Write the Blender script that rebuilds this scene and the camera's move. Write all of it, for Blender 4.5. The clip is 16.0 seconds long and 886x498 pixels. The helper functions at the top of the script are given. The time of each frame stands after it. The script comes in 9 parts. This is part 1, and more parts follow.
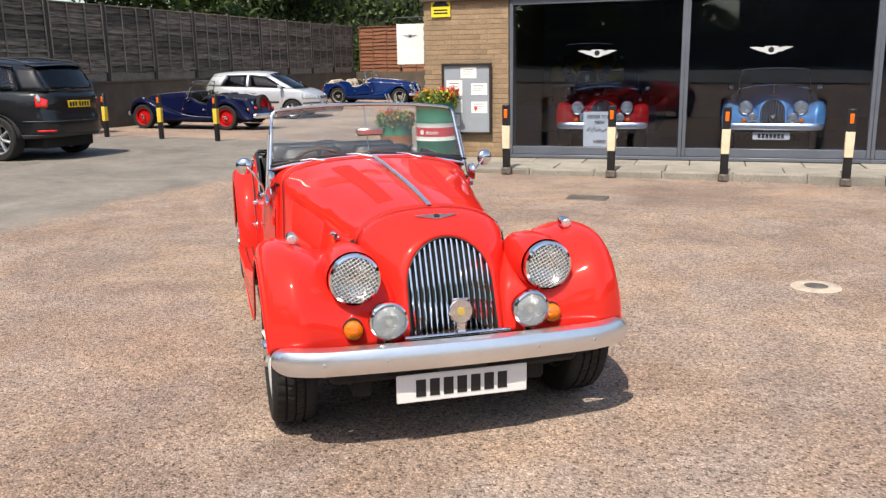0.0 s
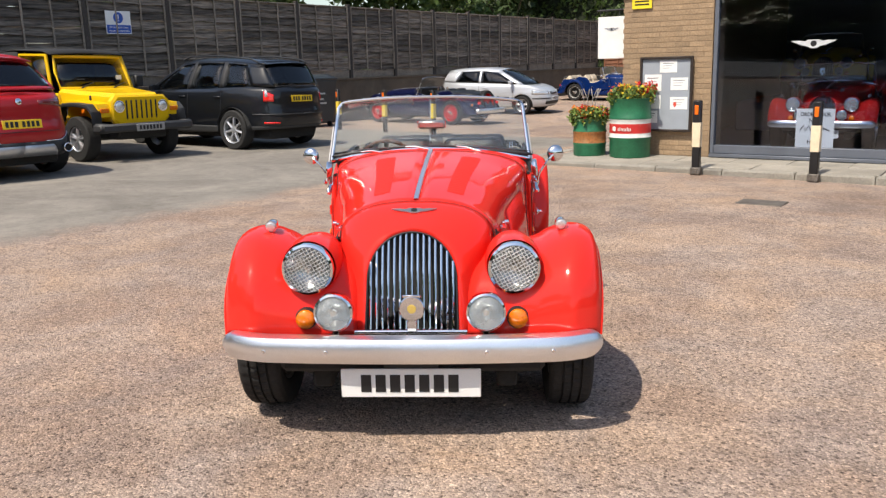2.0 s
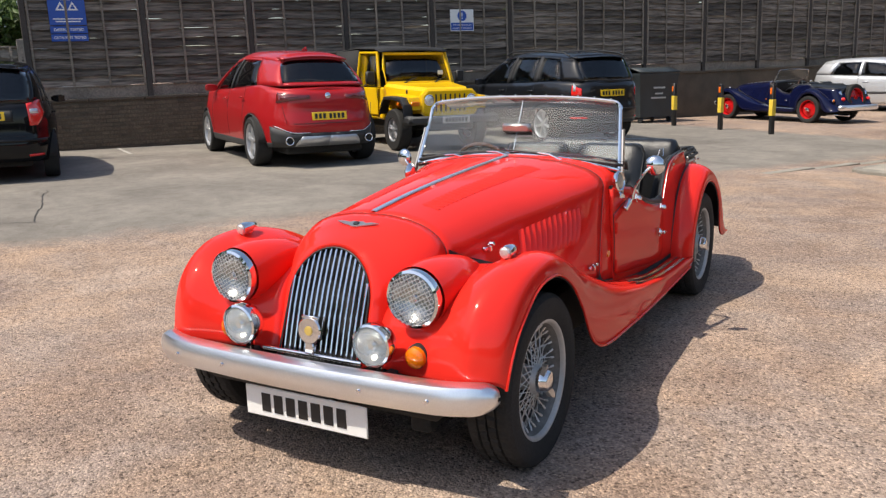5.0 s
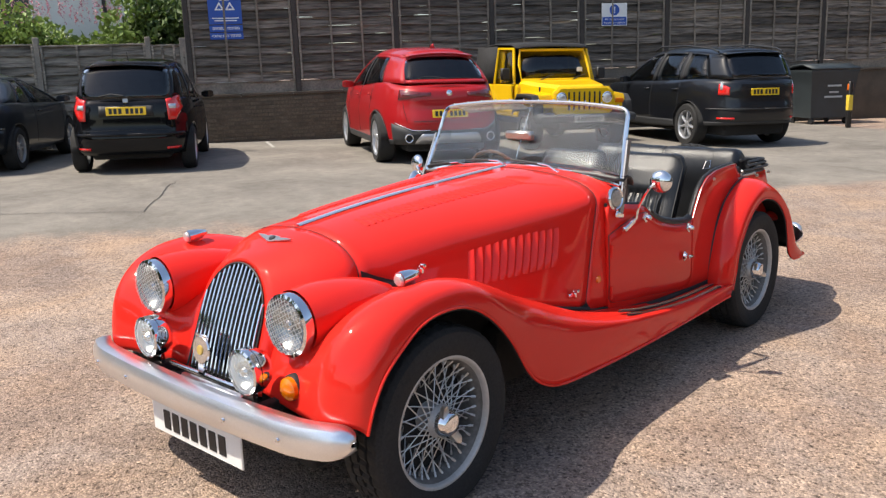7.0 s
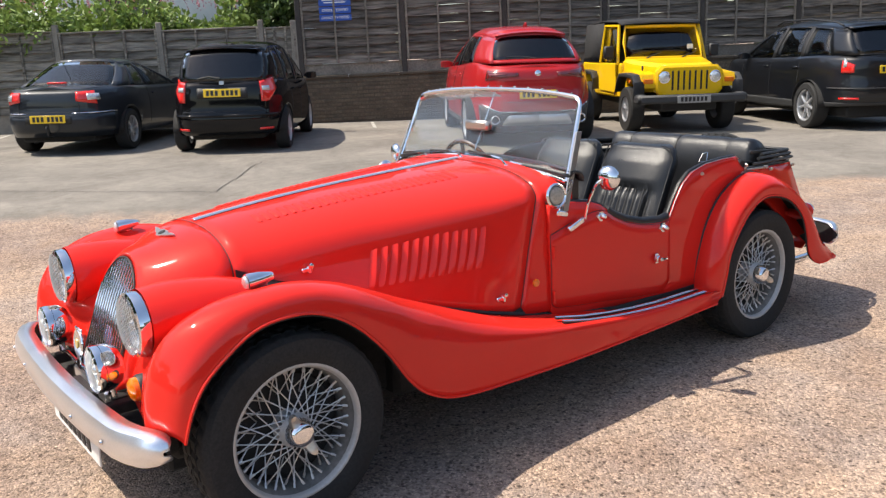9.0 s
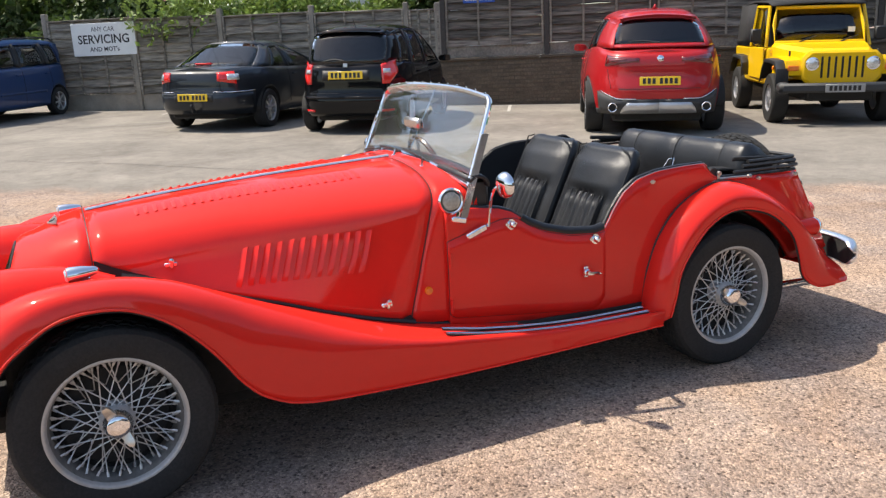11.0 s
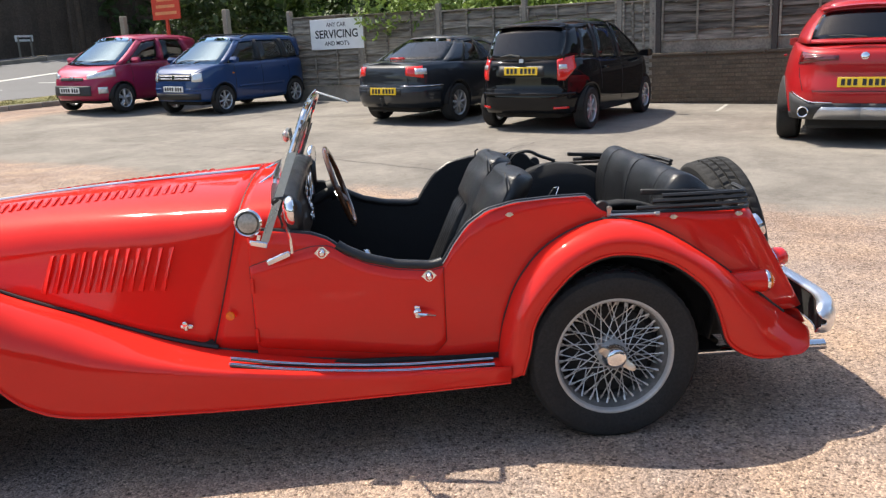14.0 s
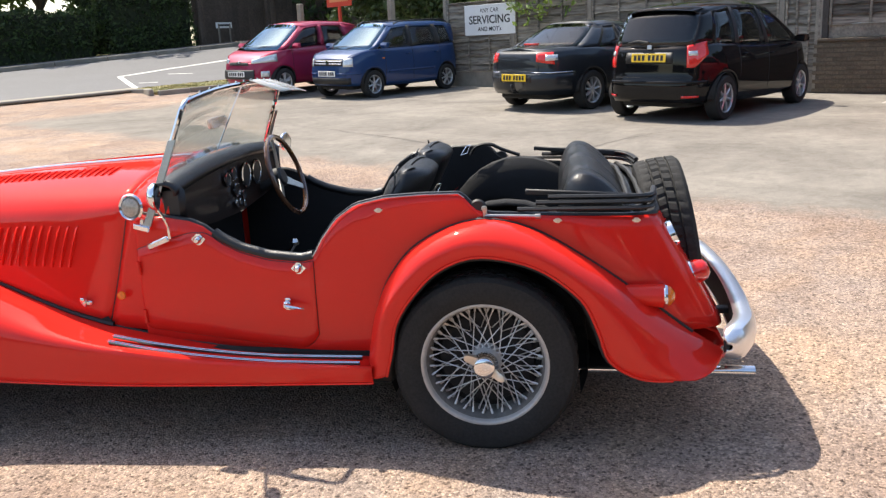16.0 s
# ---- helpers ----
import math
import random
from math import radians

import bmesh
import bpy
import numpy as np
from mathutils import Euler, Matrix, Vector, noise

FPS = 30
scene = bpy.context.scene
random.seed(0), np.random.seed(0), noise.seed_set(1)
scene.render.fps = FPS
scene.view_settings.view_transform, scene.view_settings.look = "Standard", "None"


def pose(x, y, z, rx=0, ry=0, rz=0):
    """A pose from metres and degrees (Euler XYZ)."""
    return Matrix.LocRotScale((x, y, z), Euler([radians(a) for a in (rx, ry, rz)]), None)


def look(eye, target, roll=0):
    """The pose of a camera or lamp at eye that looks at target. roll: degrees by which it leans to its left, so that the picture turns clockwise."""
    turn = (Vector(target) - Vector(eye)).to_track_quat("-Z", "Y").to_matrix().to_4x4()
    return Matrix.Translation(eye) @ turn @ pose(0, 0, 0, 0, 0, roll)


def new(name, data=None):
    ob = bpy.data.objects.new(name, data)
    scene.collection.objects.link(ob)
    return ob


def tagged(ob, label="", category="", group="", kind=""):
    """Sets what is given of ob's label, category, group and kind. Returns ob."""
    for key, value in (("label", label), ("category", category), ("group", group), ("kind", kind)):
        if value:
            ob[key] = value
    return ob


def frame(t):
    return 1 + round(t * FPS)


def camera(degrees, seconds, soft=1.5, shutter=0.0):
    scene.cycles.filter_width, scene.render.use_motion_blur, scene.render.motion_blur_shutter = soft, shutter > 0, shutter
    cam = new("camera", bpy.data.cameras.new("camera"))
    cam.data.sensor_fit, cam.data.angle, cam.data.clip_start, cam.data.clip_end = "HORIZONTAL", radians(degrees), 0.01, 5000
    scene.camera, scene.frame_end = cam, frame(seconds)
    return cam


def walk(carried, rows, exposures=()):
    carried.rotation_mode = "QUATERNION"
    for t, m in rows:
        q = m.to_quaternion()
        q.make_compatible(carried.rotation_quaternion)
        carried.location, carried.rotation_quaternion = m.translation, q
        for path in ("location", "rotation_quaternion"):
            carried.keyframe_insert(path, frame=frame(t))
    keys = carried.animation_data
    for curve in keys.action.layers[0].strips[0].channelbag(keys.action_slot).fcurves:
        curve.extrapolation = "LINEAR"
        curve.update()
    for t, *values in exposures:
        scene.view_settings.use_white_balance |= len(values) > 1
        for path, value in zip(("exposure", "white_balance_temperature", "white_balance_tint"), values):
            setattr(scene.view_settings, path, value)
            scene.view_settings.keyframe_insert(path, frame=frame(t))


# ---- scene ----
# camera: hand-held, walking round the red roadster from its nose to its left flank
cam = camera(55.9, 16.0, soft=1.35)
SITE = pose(0, 0, 0, 0, 0, 16.7)
PATH = [
    (0, (0.164, 0.373, 1.447), (0.134, 2.325, 1.011), -1.0),
    (0.5, (0.452, 0.378, 1.439), (0.23, 2.318, 1.005), -1.3),
    (1, (0.728, 0.466, 1.422), (0.355, 2.383, 0.988), -1.3),
    (1.5, (0.98, 0.558, 1.412), (0.497, 2.45, 0.979), -1.4),
    (2, (1.254, 0.659, 1.397), (0.622, 2.507, 0.967), -1.6),
    (2.5, (1.481, 0.833, 1.382), (0.717, 2.631, 0.95), -1.7),
    (3, (1.698, 1.016, 1.389), (0.806, 2.753, 0.96), -1.8),
    (3.5, (1.933, 1.204, 1.381), (0.894, 2.86, 0.956), -2.0),
    (4, (2.127, 1.41, 1.363), (0.955, 2.974, 0.94), -2.1),
    (4.5, (2.29, 1.628, 1.37), (1.003, 3.1, 0.949), -2.2),
    (5, (2.462, 1.858, 1.37), (1.058, 3.219, 0.953), -2.2),
    (5.2, (2.515, 1.945, 1.375), (1.062, 3.255, 0.96), -2.3),
    (7.3, (2.838, 2.874, 1.369), (1.151, 3.864, 0.951), -2.1),
    (7.5, (2.838, 2.966, 1.361), (1.137, 3.93, 0.939), -2.1),
    (8, (2.889, 3.151, 1.363), (1.15, 4.039, 0.934), -2.2),
    (10.3, (3.246, 4.297, 1.382), (1.347, 4.71, 0.91), -2.7),
    (10.5, (3.248, 4.418, 1.378), (1.339, 4.779, 0.904), -2.5),
    (11, (3.209, 4.681, 1.388), (1.287, 4.96, 0.913), -2.6),
    (11.5, (3.144, 4.928, 1.379), (1.21, 5.119, 0.905), -2.5),
    (12, (3.131, 5.213, 1.391), (1.188, 5.283, 0.922), -2.6),
    (12.5, (3.06, 5.493, 1.384), (1.116, 5.476, 0.915), -2.6),
    (13, (3.001, 5.758, 1.395), (1.06, 5.632, 0.929), -2.6),
    (13.5, (2.95, 6.052, 1.398), (1.023, 5.784, 0.936), -2.7),
    (14, (2.854, 6.323, 1.379), (0.946, 5.945, 0.913), -2.7),
    (14.5, (2.745, 6.582, 1.37), (0.855, 6.125, 0.903), -2.7),
    (15, (2.679, 6.839, 1.353), (0.817, 6.276, 0.89), -2.8),
    (15.5, (2.584, 7.085, 1.332), (0.771, 6.386, 0.862), -2.8),
    (16, (2.441, 7.33, 1.343), (0.675, 6.522, 0.865), -2.8),
]
walk(cam, [(t, SITE @ look(eye, target, roll)) for t, eye, target, roll in PATH],
     [(0, 0.62, 6950, 10), (2.5, 0.60, 6950, 10), (5, 0.56, 6950, 10), (8, 0.87, 6950, 10), (12, 0.96, 6950, 10), (14.5, 1.06, 6950, 10), (16, 1.17, 6950, 10)])

# ---- light: high summer sun, scattered bright sky ----
world = bpy.data.worlds.new("world")
scene.world = world
world.use_nodes = True
wn = world.node_tree.nodes
sky = wn.new("ShaderNodeTexSky")
sky.sky_type, sky.sun_disc = "NISHITA", False
SUN_TO = Vector((-0.046, -0.608, 1.0)).normalized()
sky.sun_elevation = math.asin(SUN_TO.z)
sky.sun_rotation = math.atan2(SUN_TO.x, SUN_TO.y)
sky.air_density, sky.dust_density, sky.ozone_density = 1.0, 1.5, 1.0
world.node_tree.links.new(sky.outputs[0], wn["Background"].inputs["Color"])
wn["Background"].inputs["Strength"].default_value = 0.13
sun = new("sun", bpy.data.lights.new("sun", "SUN"))
sun.data.energy, sun.data.angle, sun.data.color = 3.6, radians(0.55), (1.0, 0.955, 0.88)
sun.matrix_world = look(SUN_TO * 60, (0, 0, 0))

# ---- mesh helpers ----
class Geo:
    """Plain lists of points and faces, turned into one mesh."""

    def __init__(self):
        self.v, self.f = [], []

    def add(self, verts, faces, m=None):
        n = len(self.v)
        self.v += [tuple(m @ Vector(p)) for p in verts] if m else [tuple(p) for p in verts]
        self.f += [tuple(i + n for i in q) for q in faces]
        return self

    def grid(self, rows, closed=False, cap=False, m=None):
        """Skin through rows of points, all of one length; closed: each row is a ring."""
        k = len(rows[0])
        faces = []
        for i in range(len(rows) - 1):
            for j in range(k if closed else k - 1):
                a, b = i * k + j, i * k + (j + 1) % k
                faces.append((a, b, b + k, a + k))
        if cap:
            faces += [tuple(reversed(range(k))), tuple(range((len(rows) - 1) * k, len(rows) * k))]
        return self.add([p for r in rows for p in r], faces, m)

    def box(self, x0, x1, y0, y1, z0, z1, bevel=0.0, m=None):
        b = min(bevel, 0.49 * min(abs(x1 - x0), abs(y1 - y0), abs(z1 - z0)))
        if b <= 0:
            pts = [(x, y, z) for z in (z0, z1) for y in (y0, y1) for x in (x0, x1)]
            return self.add(pts, [(0, 2, 3, 1), (4, 5, 7, 6), (0, 1, 5, 4), (2, 6, 7, 3), (0, 4, 6, 2), (1, 3, 7, 5)], m)
        def ring(z, q):
            return [(x0 + q + b, y0 + q, z), (x1 - q - b, y0 + q, z), (x1 - q, y0 + q + b, z), (x1 - q, y1 - q - b, z),
                    (x1 - q - b, y1 - q, z), (x0 + q + b, y1 - q, z), (x0 + q, y1 - q - b, z), (x0 + q, y0 + q + b, z)]
        def flat(z):
            return [(x0 + b, y0 + b, z), (x1 - b, y0 + b, z), (x1 - b, y0 + b, z), (x1 - b, y1 - b, z),
                    (x1 - b, y1 - b, z), (x0 + b, y1 - b, z), (x0 + b, y1 - b, z), (x0 + b, y0 + b, z)]
        return self.grid([flat(z0), ring(z0 + b, 0), ring(z1 - b, 0), flat(z1)], True, True, m)

    def tube(self, path, r, n=8, closed=False, m=None, flat=1.0):
        """Round bar along a path; r a number or one per point."""
        pts = [Vector(p) for p in path]
        rows, up = [], None
        for i, p in enumerate(pts):
            if closed:
                d = pts[(i + 1) % len(pts)] - pts[i - 1]
            else:
                d = pts[min(i + 1, len(pts) - 1)] - pts[max(i - 1, 0)]
            d.normalize()
            if up is None:
                up = Vector((0, 0, 1)) if abs(d.z) < 0.9 else Vector((1, 0, 0))
            a = d.cross(up)
            a.normalize()
            up = a.cross(d)
            up.normalize()
            rr = r[i] if isinstance(r, (list, tuple)) else r
            rows.append([tuple(p + rr * (math.cos(2 * math.pi * k / n) * a + flat * math.sin(2 * math.pi * k / n) * up)) for k in range(n)])
        if closed:
            rows.append(rows[0])
        return self.grid(rows, True, not closed, m)

    def lathe(self, profile, n=24, m=None, cap=True):
        """Turned body about the z axis from (radius, height) pairs."""
        rows = [[(r * math.cos(2 * math.pi * k / n), r * math.sin(2 * math.pi * k / n), h) for k in range(n)] for r, h in profile]
        return self.grid(rows, True, cap, m)

    def rod(self, a, b, r, n=8, r2=None):
        return self.tube([a, b], [r, r if r2 is None else r2], n)

    def prism(self, outline, h0, h1, m=None):
        """Upright slab from a plan outline."""
        return self.grid([[(x, y, h0) for x, y in outline], [(x, y, h1) for x, y in outline]], True, True, m)

    def mesh(self, name, mat=None, sharp=38, smooth=True):
        me = bpy.data.meshes.new(name)
        me.from_pydata(self.v, [], self.f)
        bm = bmesh.new()
        bm.from_mesh(me)
        bmesh.ops.remove_doubles(bm, verts=bm.verts, dist=1e-5)
        bmesh.ops.recalc_face_normals(bm, faces=bm.faces)
        bm.to_mesh(me)
        bm.free()
        if smooth:
            me.shade_smooth()
            me.set_sharp_from_angle(angle=radians(sharp))
        if mat:
            me.materials.append(mat)
        return me


def thing(name, label, category, m=None, group="", kind=""):
    ob = new(name)
    ob.empty_display_size = 0.1
    if m:
        ob.matrix_basis = m
    return tagged(ob, label, category, group, kind)


def part(name, geo, mat, parent, label="", sharp=38, thick=0.0, m=None, smooth=True, offset=-1.0):
    """One mesh object under a thing or a part."""
    me = geo if isinstance(geo, bpy.types.Mesh) else geo.mesh(name, mat, sharp, smooth)
    ob = new(name, me)
    ob.parent = parent
    if m:
        ob.matrix_basis = m
    if thick:
        s = ob.modifiers.new("thickness", "SOLIDIFY")
        s.thickness, s.offset = thick, offset
    return tagged(ob, label)


def solo(name, geo, mat, label, category, m=None, group="", kind="", sharp=38, thick=0.0, smooth=True):
    """A thing that is one mesh."""
    ob = part(name, geo, mat, None, "", sharp, thick, m, smooth)
    return tagged(ob, label, category, group, kind)


def lerp(a, b, t):
    return a + (b - a) * t


def curve(points, x):
    """Smooth value through (x, y) pairs (monotone pieces, Catmull-Rom slopes)."""
    if x <= points[0][0]:
        return points[0][1]
    if x >= points[-1][0]:
        return points[-1][1]
    for i in range(len(points) - 1):
        x0, y0 = points[i]
        x1, y1 = points[i + 1]
        if x <= x1:
            h = x1 - x0
            d = (y1 - y0) / h
            m0 = m1 = d
            if i > 0:
                e = (y0 - points[i - 1][1]) / (x0 - points[i - 1][0])
                m0 = 0.0 if d * e <= 0 else 2 * d * e / (d + e)
            if i < len(points) - 2:
                e = (points[i + 2][1] - y1) / (points[i + 2][0] - x1)
                m1 = 0.0 if d * e <= 0 else 2 * d * e / (d + e)
            t = (x - x0) / h
            return (2 * t**3 - 3 * t**2 + 1) * y0 + (t**3 - 2 * t**2 + t) * h * m0 + (3 * t**2 - 2 * t**3) * y1 + (t**3 - t**2) * h * m1


def linear(points, x):
    if x <= points[0][0]:
        return points[0][1]
    for (x0, y0), (x1, y1) in zip(points, points[1:]):
        if x <= x1:
            return lerp(y0, y1, (x - x0) / (x1 - x0))
    return points[-1][1]


def spline(points, n):
    """n steps between each pair of points of a smooth space curve through them."""
    P = [Vector(p) for p in points]
    out = []
    for i in range(len(P) - 1):
        a, b, c, d = P[max(i - 1, 0)], P[i], P[i + 1], P[min(i + 2, len(P) - 1)]
        for k in range(n):
            t = k / n
            out.append(0.5 * ((2 * b) + (c - a) * t + (2 * a - 5 * b + 4 * c - d) * t * t + (3 * b - a - 3 * c + d) * t**3))
    out.append(P[-1])
    return [tuple(p) for p in out]


AX_X = pose(0, 0, 0, 0, 90, 0)      # turned bodies facing +x

# ---- materials ----
def surface(name, base, rough=0.6, metal=0.0, grain=(60.0, 0.12), stain=(2.5, 0.12), bump=(80.0, 0.0), coat=0.0, vary=0.0, spec=0.5, tint=None, rough_vary=0.1, stretch=None):
    """Principled surface with fine grain, broad stains, fine relief and, for pieces, a shift from piece to piece."""
    m = bpy.data.materials.new(name)
    m.use_nodes = True
    nt = m.node_tree
    N, L = nt.nodes, nt.links
    b = N["Principled BSDF"]
    b.inputs["Roughness"].default_value, b.inputs["Metallic"].default_value = rough, metal
    b.inputs["Specular IOR Level"].default_value = spec
    if coat:
        b.inputs["Coat Weight"].default_value, b.inputs["Coat Roughness"].default_value = coat, 0.045
    co = N.new("ShaderNodeTexCoord")
    where = co.outputs["Object"]
    if stretch or vary:
        mp = N.new("ShaderNodeMapping")
        mp.inputs["Scale"].default_value = stretch or (1, 1, 1)
        L.new(where, mp.inputs["Vector"])
        if vary:
            sh = N.new("ShaderNodeObjectInfo")
            big = N.new("ShaderNodeVectorMath")
            big.operation = "SCALE"
            big.inputs["Scale"].default_value = 7.0
            one = N.new("ShaderNodeCombineXYZ")
            for k in range(3):
                L.new(sh.outputs["Random"], one.inputs[k])
            L.new(one.outputs[0], big.inputs[0])
            L.new(big.outputs[0], mp.inputs["Location"])
        where = mp.outputs["Vector"]
    def noise_tex(scale, detail, rough_n=0.6):
        t = N.new("ShaderNodeTexNoise")
        t.inputs["Scale"].default_value, t.inputs["Detail"].default_value, t.inputs["Roughness"].default_value = scale, detail, rough_n
        L.new(where, t.inputs["Vector"])
        return t.outputs["Fac"]
    def spread(fac, amount):
        r = N.new("ShaderNodeMapRange")
        r.inputs["From Min"].default_value, r.inputs["From Max"].default_value = 0.3, 0.7
        r.inputs["To Min"].default_value, r.inputs["To Max"].default_value = 1 - amount, 1 + amount
        L.new(fac, r.inputs["Value"])
        return r.outputs["Result"]
    def times(a, c):
        q = N.new("ShaderNodeMath")
        q.operation = "MULTIPLY"
        L.new(a, q.inputs[0])
        L.new(c, q.inputs[1])
        return q.outputs[0]
    g = noise_tex(grain[0], 4)
    s = noise_tex(stain[0], 5)
    f = times(spread(g, grain[1]), spread(s, stain[1]))
    if vary:
        oi = N.new("ShaderNodeObjectInfo")
        r = N.new("ShaderNodeMapRange")
        r.inputs["To Min"].default_value, r.inputs["To Max"].default_value = 1 - vary, 1 + vary
        L.new(oi.outputs["Random"], r.inputs["Value"])
        f = times(f, r.outputs["Result"])
    col = N.new("ShaderNodeMix")
    col.data_type, col.blend_type = "RGBA", "MULTIPLY"
    col.inputs["Factor"].default_value = 1.0
    if tint:
        tm = N.new("ShaderNodeMix")
        tm.data_type = "RGBA"
        tm.inputs["A"].default_value, tm.inputs["B"].default_value = (*base, 1), (*tint, 1)
        sr = N.new("ShaderNodeMapRange")
        sr.inputs["From Min"].default_value, sr.inputs["From Max"].default_value = 0.35, 0.65
        L.new(s, sr.inputs["Value"])
        L.new(sr.outputs["Result"], tm.inputs["Factor"])
        L.new(tm.outputs["Result"], col.inputs["A"])
    else:
        col.inputs["A"].default_value = (*base, 1)
    L.new(f, col.inputs["B"])
    L.new(col.outputs["Result"], b.inputs["Base Color"])
    if rough_vary:
        rr = N.new("ShaderNodeMath")
        rr.operation = "MULTIPLY"
        rr.use_clamp = True
        L.new(spread(s, rough_vary), rr.inputs[0])
        rr.inputs[1].default_value = rough
        L.new(rr.outputs[0], b.inputs["Roughness"])
    if bump[1]:
        bn = N.new("ShaderNodeBump")
        bn.inputs["Strength"].default_value, bn.inputs["Distance"].default_value = bump[1], 0.01
        L.new(noise_tex(bump[0], 4), bn.inputs["Height"])
        L.new(bn.outputs["Normal"], b.inputs["Normal"])
    return m


def glass(name, tint, ior=1.5, rough=0.0, sheen=(1.0, 1.0, 1.0), haze=0.0):
    """Thin pane: clear body with a mirror sheen that grows towards grazing view."""
    m = bpy.data.materials.new(name)
    m.use_nodes = True
    N, L = m.node_tree.nodes, m.node_tree.links
    N.remove(N["Principled BSDF"])
    t, g, w, x = N.new("ShaderNodeBsdfTransparent"), N.new("ShaderNodeBsdfGlossy"), N.new("ShaderNodeLayerWeight"), N.new("ShaderNodeMixShader")
    t.inputs["Color"].default_value = (*tint, 1)
    g.inputs["Roughness"].default_value, g.inputs["Color"].default_value = rough, (*sheen, 1)
    f0 = ((ior - 1) / (ior + 1)) ** 2
    p = N.new("ShaderNodeMath")
    p.operation = "POWER"
    p.inputs[1].default_value = 5.0
    w.inputs["Blend"].default_value = 0.5
    L.new(w.outputs["Facing"], p.inputs[0])
    q = N.new("ShaderNodeMath")
    q.operation = "MULTIPLY_ADD"
    q.inputs[1].default_value, q.inputs[2].default_value = 1 - f0, f0
    L.new(p.outputs[0], q.inputs[0])
    L.new(q.outputs[0], x.inputs[0])
    L.new(t.outputs[0], x.inputs[1])
    L.new(g.outputs[0], x.inputs[2])
    out = x
    if haze:
        # thin uneven pale film, painted in for reflected haze and milky glass
        film, mx, haze_noise, co, rng = N.new("ShaderNodeBsdfDiffuse"), N.new("ShaderNodeMixShader"), N.new("ShaderNodeTexNoise"), N.new("ShaderNodeTexCoord"), N.new("ShaderNodeMapRange")
        film.inputs["Color"].default_value = (.75, .77, .80, 1)
        haze_noise.inputs["Scale"].default_value, haze_noise.inputs["Detail"].default_value = 7.0, 5.0
        rng.inputs["To Min"].default_value, rng.inputs["To Max"].default_value = haze * .3, haze * 1.7
        L.new(co.outputs["Object"], haze_noise.inputs["Vector"])
        L.new(haze_noise.outputs["Fac"], rng.inputs["Value"])
        L.new(rng.outputs["Result"], mx.inputs[0])
        L.new(x.outputs[0], mx.inputs[1])
        L.new(film.outputs[0], mx.inputs[2])
        out = mx
    L.new(out.outputs[0], N["Material Output"].inputs["Surface"])
    return m


def paint(name, base, flake=0.0, rough=0.45):
    return surface(name, base, rough, flake, (900, 0.05 if flake else 0.02), (1.6, 0.03), (3.0, 0.012), coat=0.65, spec=0.0 if not flake else 0.3, rough_vary=0.05)


RED = paint("signal_red_paint", (0.705, 0.0265, 0.0185))
CRIMSON = paint("crimson_metallic_paint", (0.38, 0.007, 0.010), 0.15)
YELLOW = paint("yellow_paint", (0.75, 0.46, 0.012))
BLACK_PAINT = paint("black_car_paint", (0.006, 0.006, 0.007))
GREY_PAINT = paint("dark_grey_metallic_paint", (0.011, 0.015, 0.021), 0.3)
NIGHT_PAINT = paint("anthracite_metallic_paint", (0.004, 0.0052, 0.008), 0.10)
BLUE_PAINT = paint("mid_blue_metallic_paint", (0.003, 0.034, 0.125), 0.12)
CHERRY = paint("cherry_metallic_paint", (0.30, 0.008, 0.05), 0.35)
SILVER = paint("silver_metallic_paint", (0.55, 0.57, 0.60), 0.5)
NAVY = paint("navy_paint", (0.004, 0.006, 0.030))
ROYAL = paint("royal_blue_paint", (0.003, 0.017, 0.09))
SKYBLUE = paint("pale_blue_metallic_paint", (0.12, 0.32, 0.60), 0.4)
MAROON = paint("maroon_paint", (0.30, 0.010, 0.010))
CHROME = surface("chrome", (0.78, 0.79, 0.81), 0.06, 1.0, (40, 0.03), (5, 0.04), rough_vary=0.4)
ALLOY = surface("polished_aluminium", (0.88, 0.89, 0.91), 0.33, 1.0, (200, 0.04), (6, 0.03), (150, 0.012), rough_vary=0.05)
SILVER_WIRE = surface("silver_painted_steel", (0.43, 0.425, 0.41), 0.42, 0.25, (90, 0.10), (8, 0.12))
# same silver as the lip, darkened to put the barrel's shade in its colour
SHADED_RIM = surface("shaded_silver_rim", (0.17, 0.165, 0.155), 0.6, 0.2, (60, 0.25), (9, 0.3))
NICKEL = surface("dull_nickel", (0.66, 0.61, 0.54), 0.30, 0.85, (80, 0.08), (12, 0.12))
WHEEL_ALLOY = surface("alloy_wheel", (0.52, 0.53, 0.55), 0.32, 0.7, (90, 0.06), (8, 0.08))
SPOKE = surface("bright_spoke_steel", (0.60, 0.59, 0.57), 0.34, 0.6, (90, 0.08), (8, 0.08))
TYRE = surface("tyre_rubber", (0.023, 0.0225, 0.022), 0.82, 0, (120, 0.25), (9, 0.25), (160, 0.15), spec=0.3)
BLACK = surface("black_plastic", (0.014, 0.014, 0.015), 0.55, 0, (200, 0.15), (6, 0.15), (200, 0.08))
TRIM = surface("dark_trim", (0.03, 0.031, 0.033), 0.6, 0, (160, 0.15), (4, 0.2), (120, 0.08))
# near-black for underbody parts; also puts shade into voids, gaps and recesses
SHADOWED = surface("shaded_under_body", (0.016, 0.0155, 0.015), 0.9, 0, (40, 0.3), (5, 0.3))
LEATHER = surface("black_leather", (0.010, 0.0105, 0.012), 0.36, 0, (220, 0.15), (7, 0.18), (260, 0.18), spec=0.50, rough_vary=0.25)
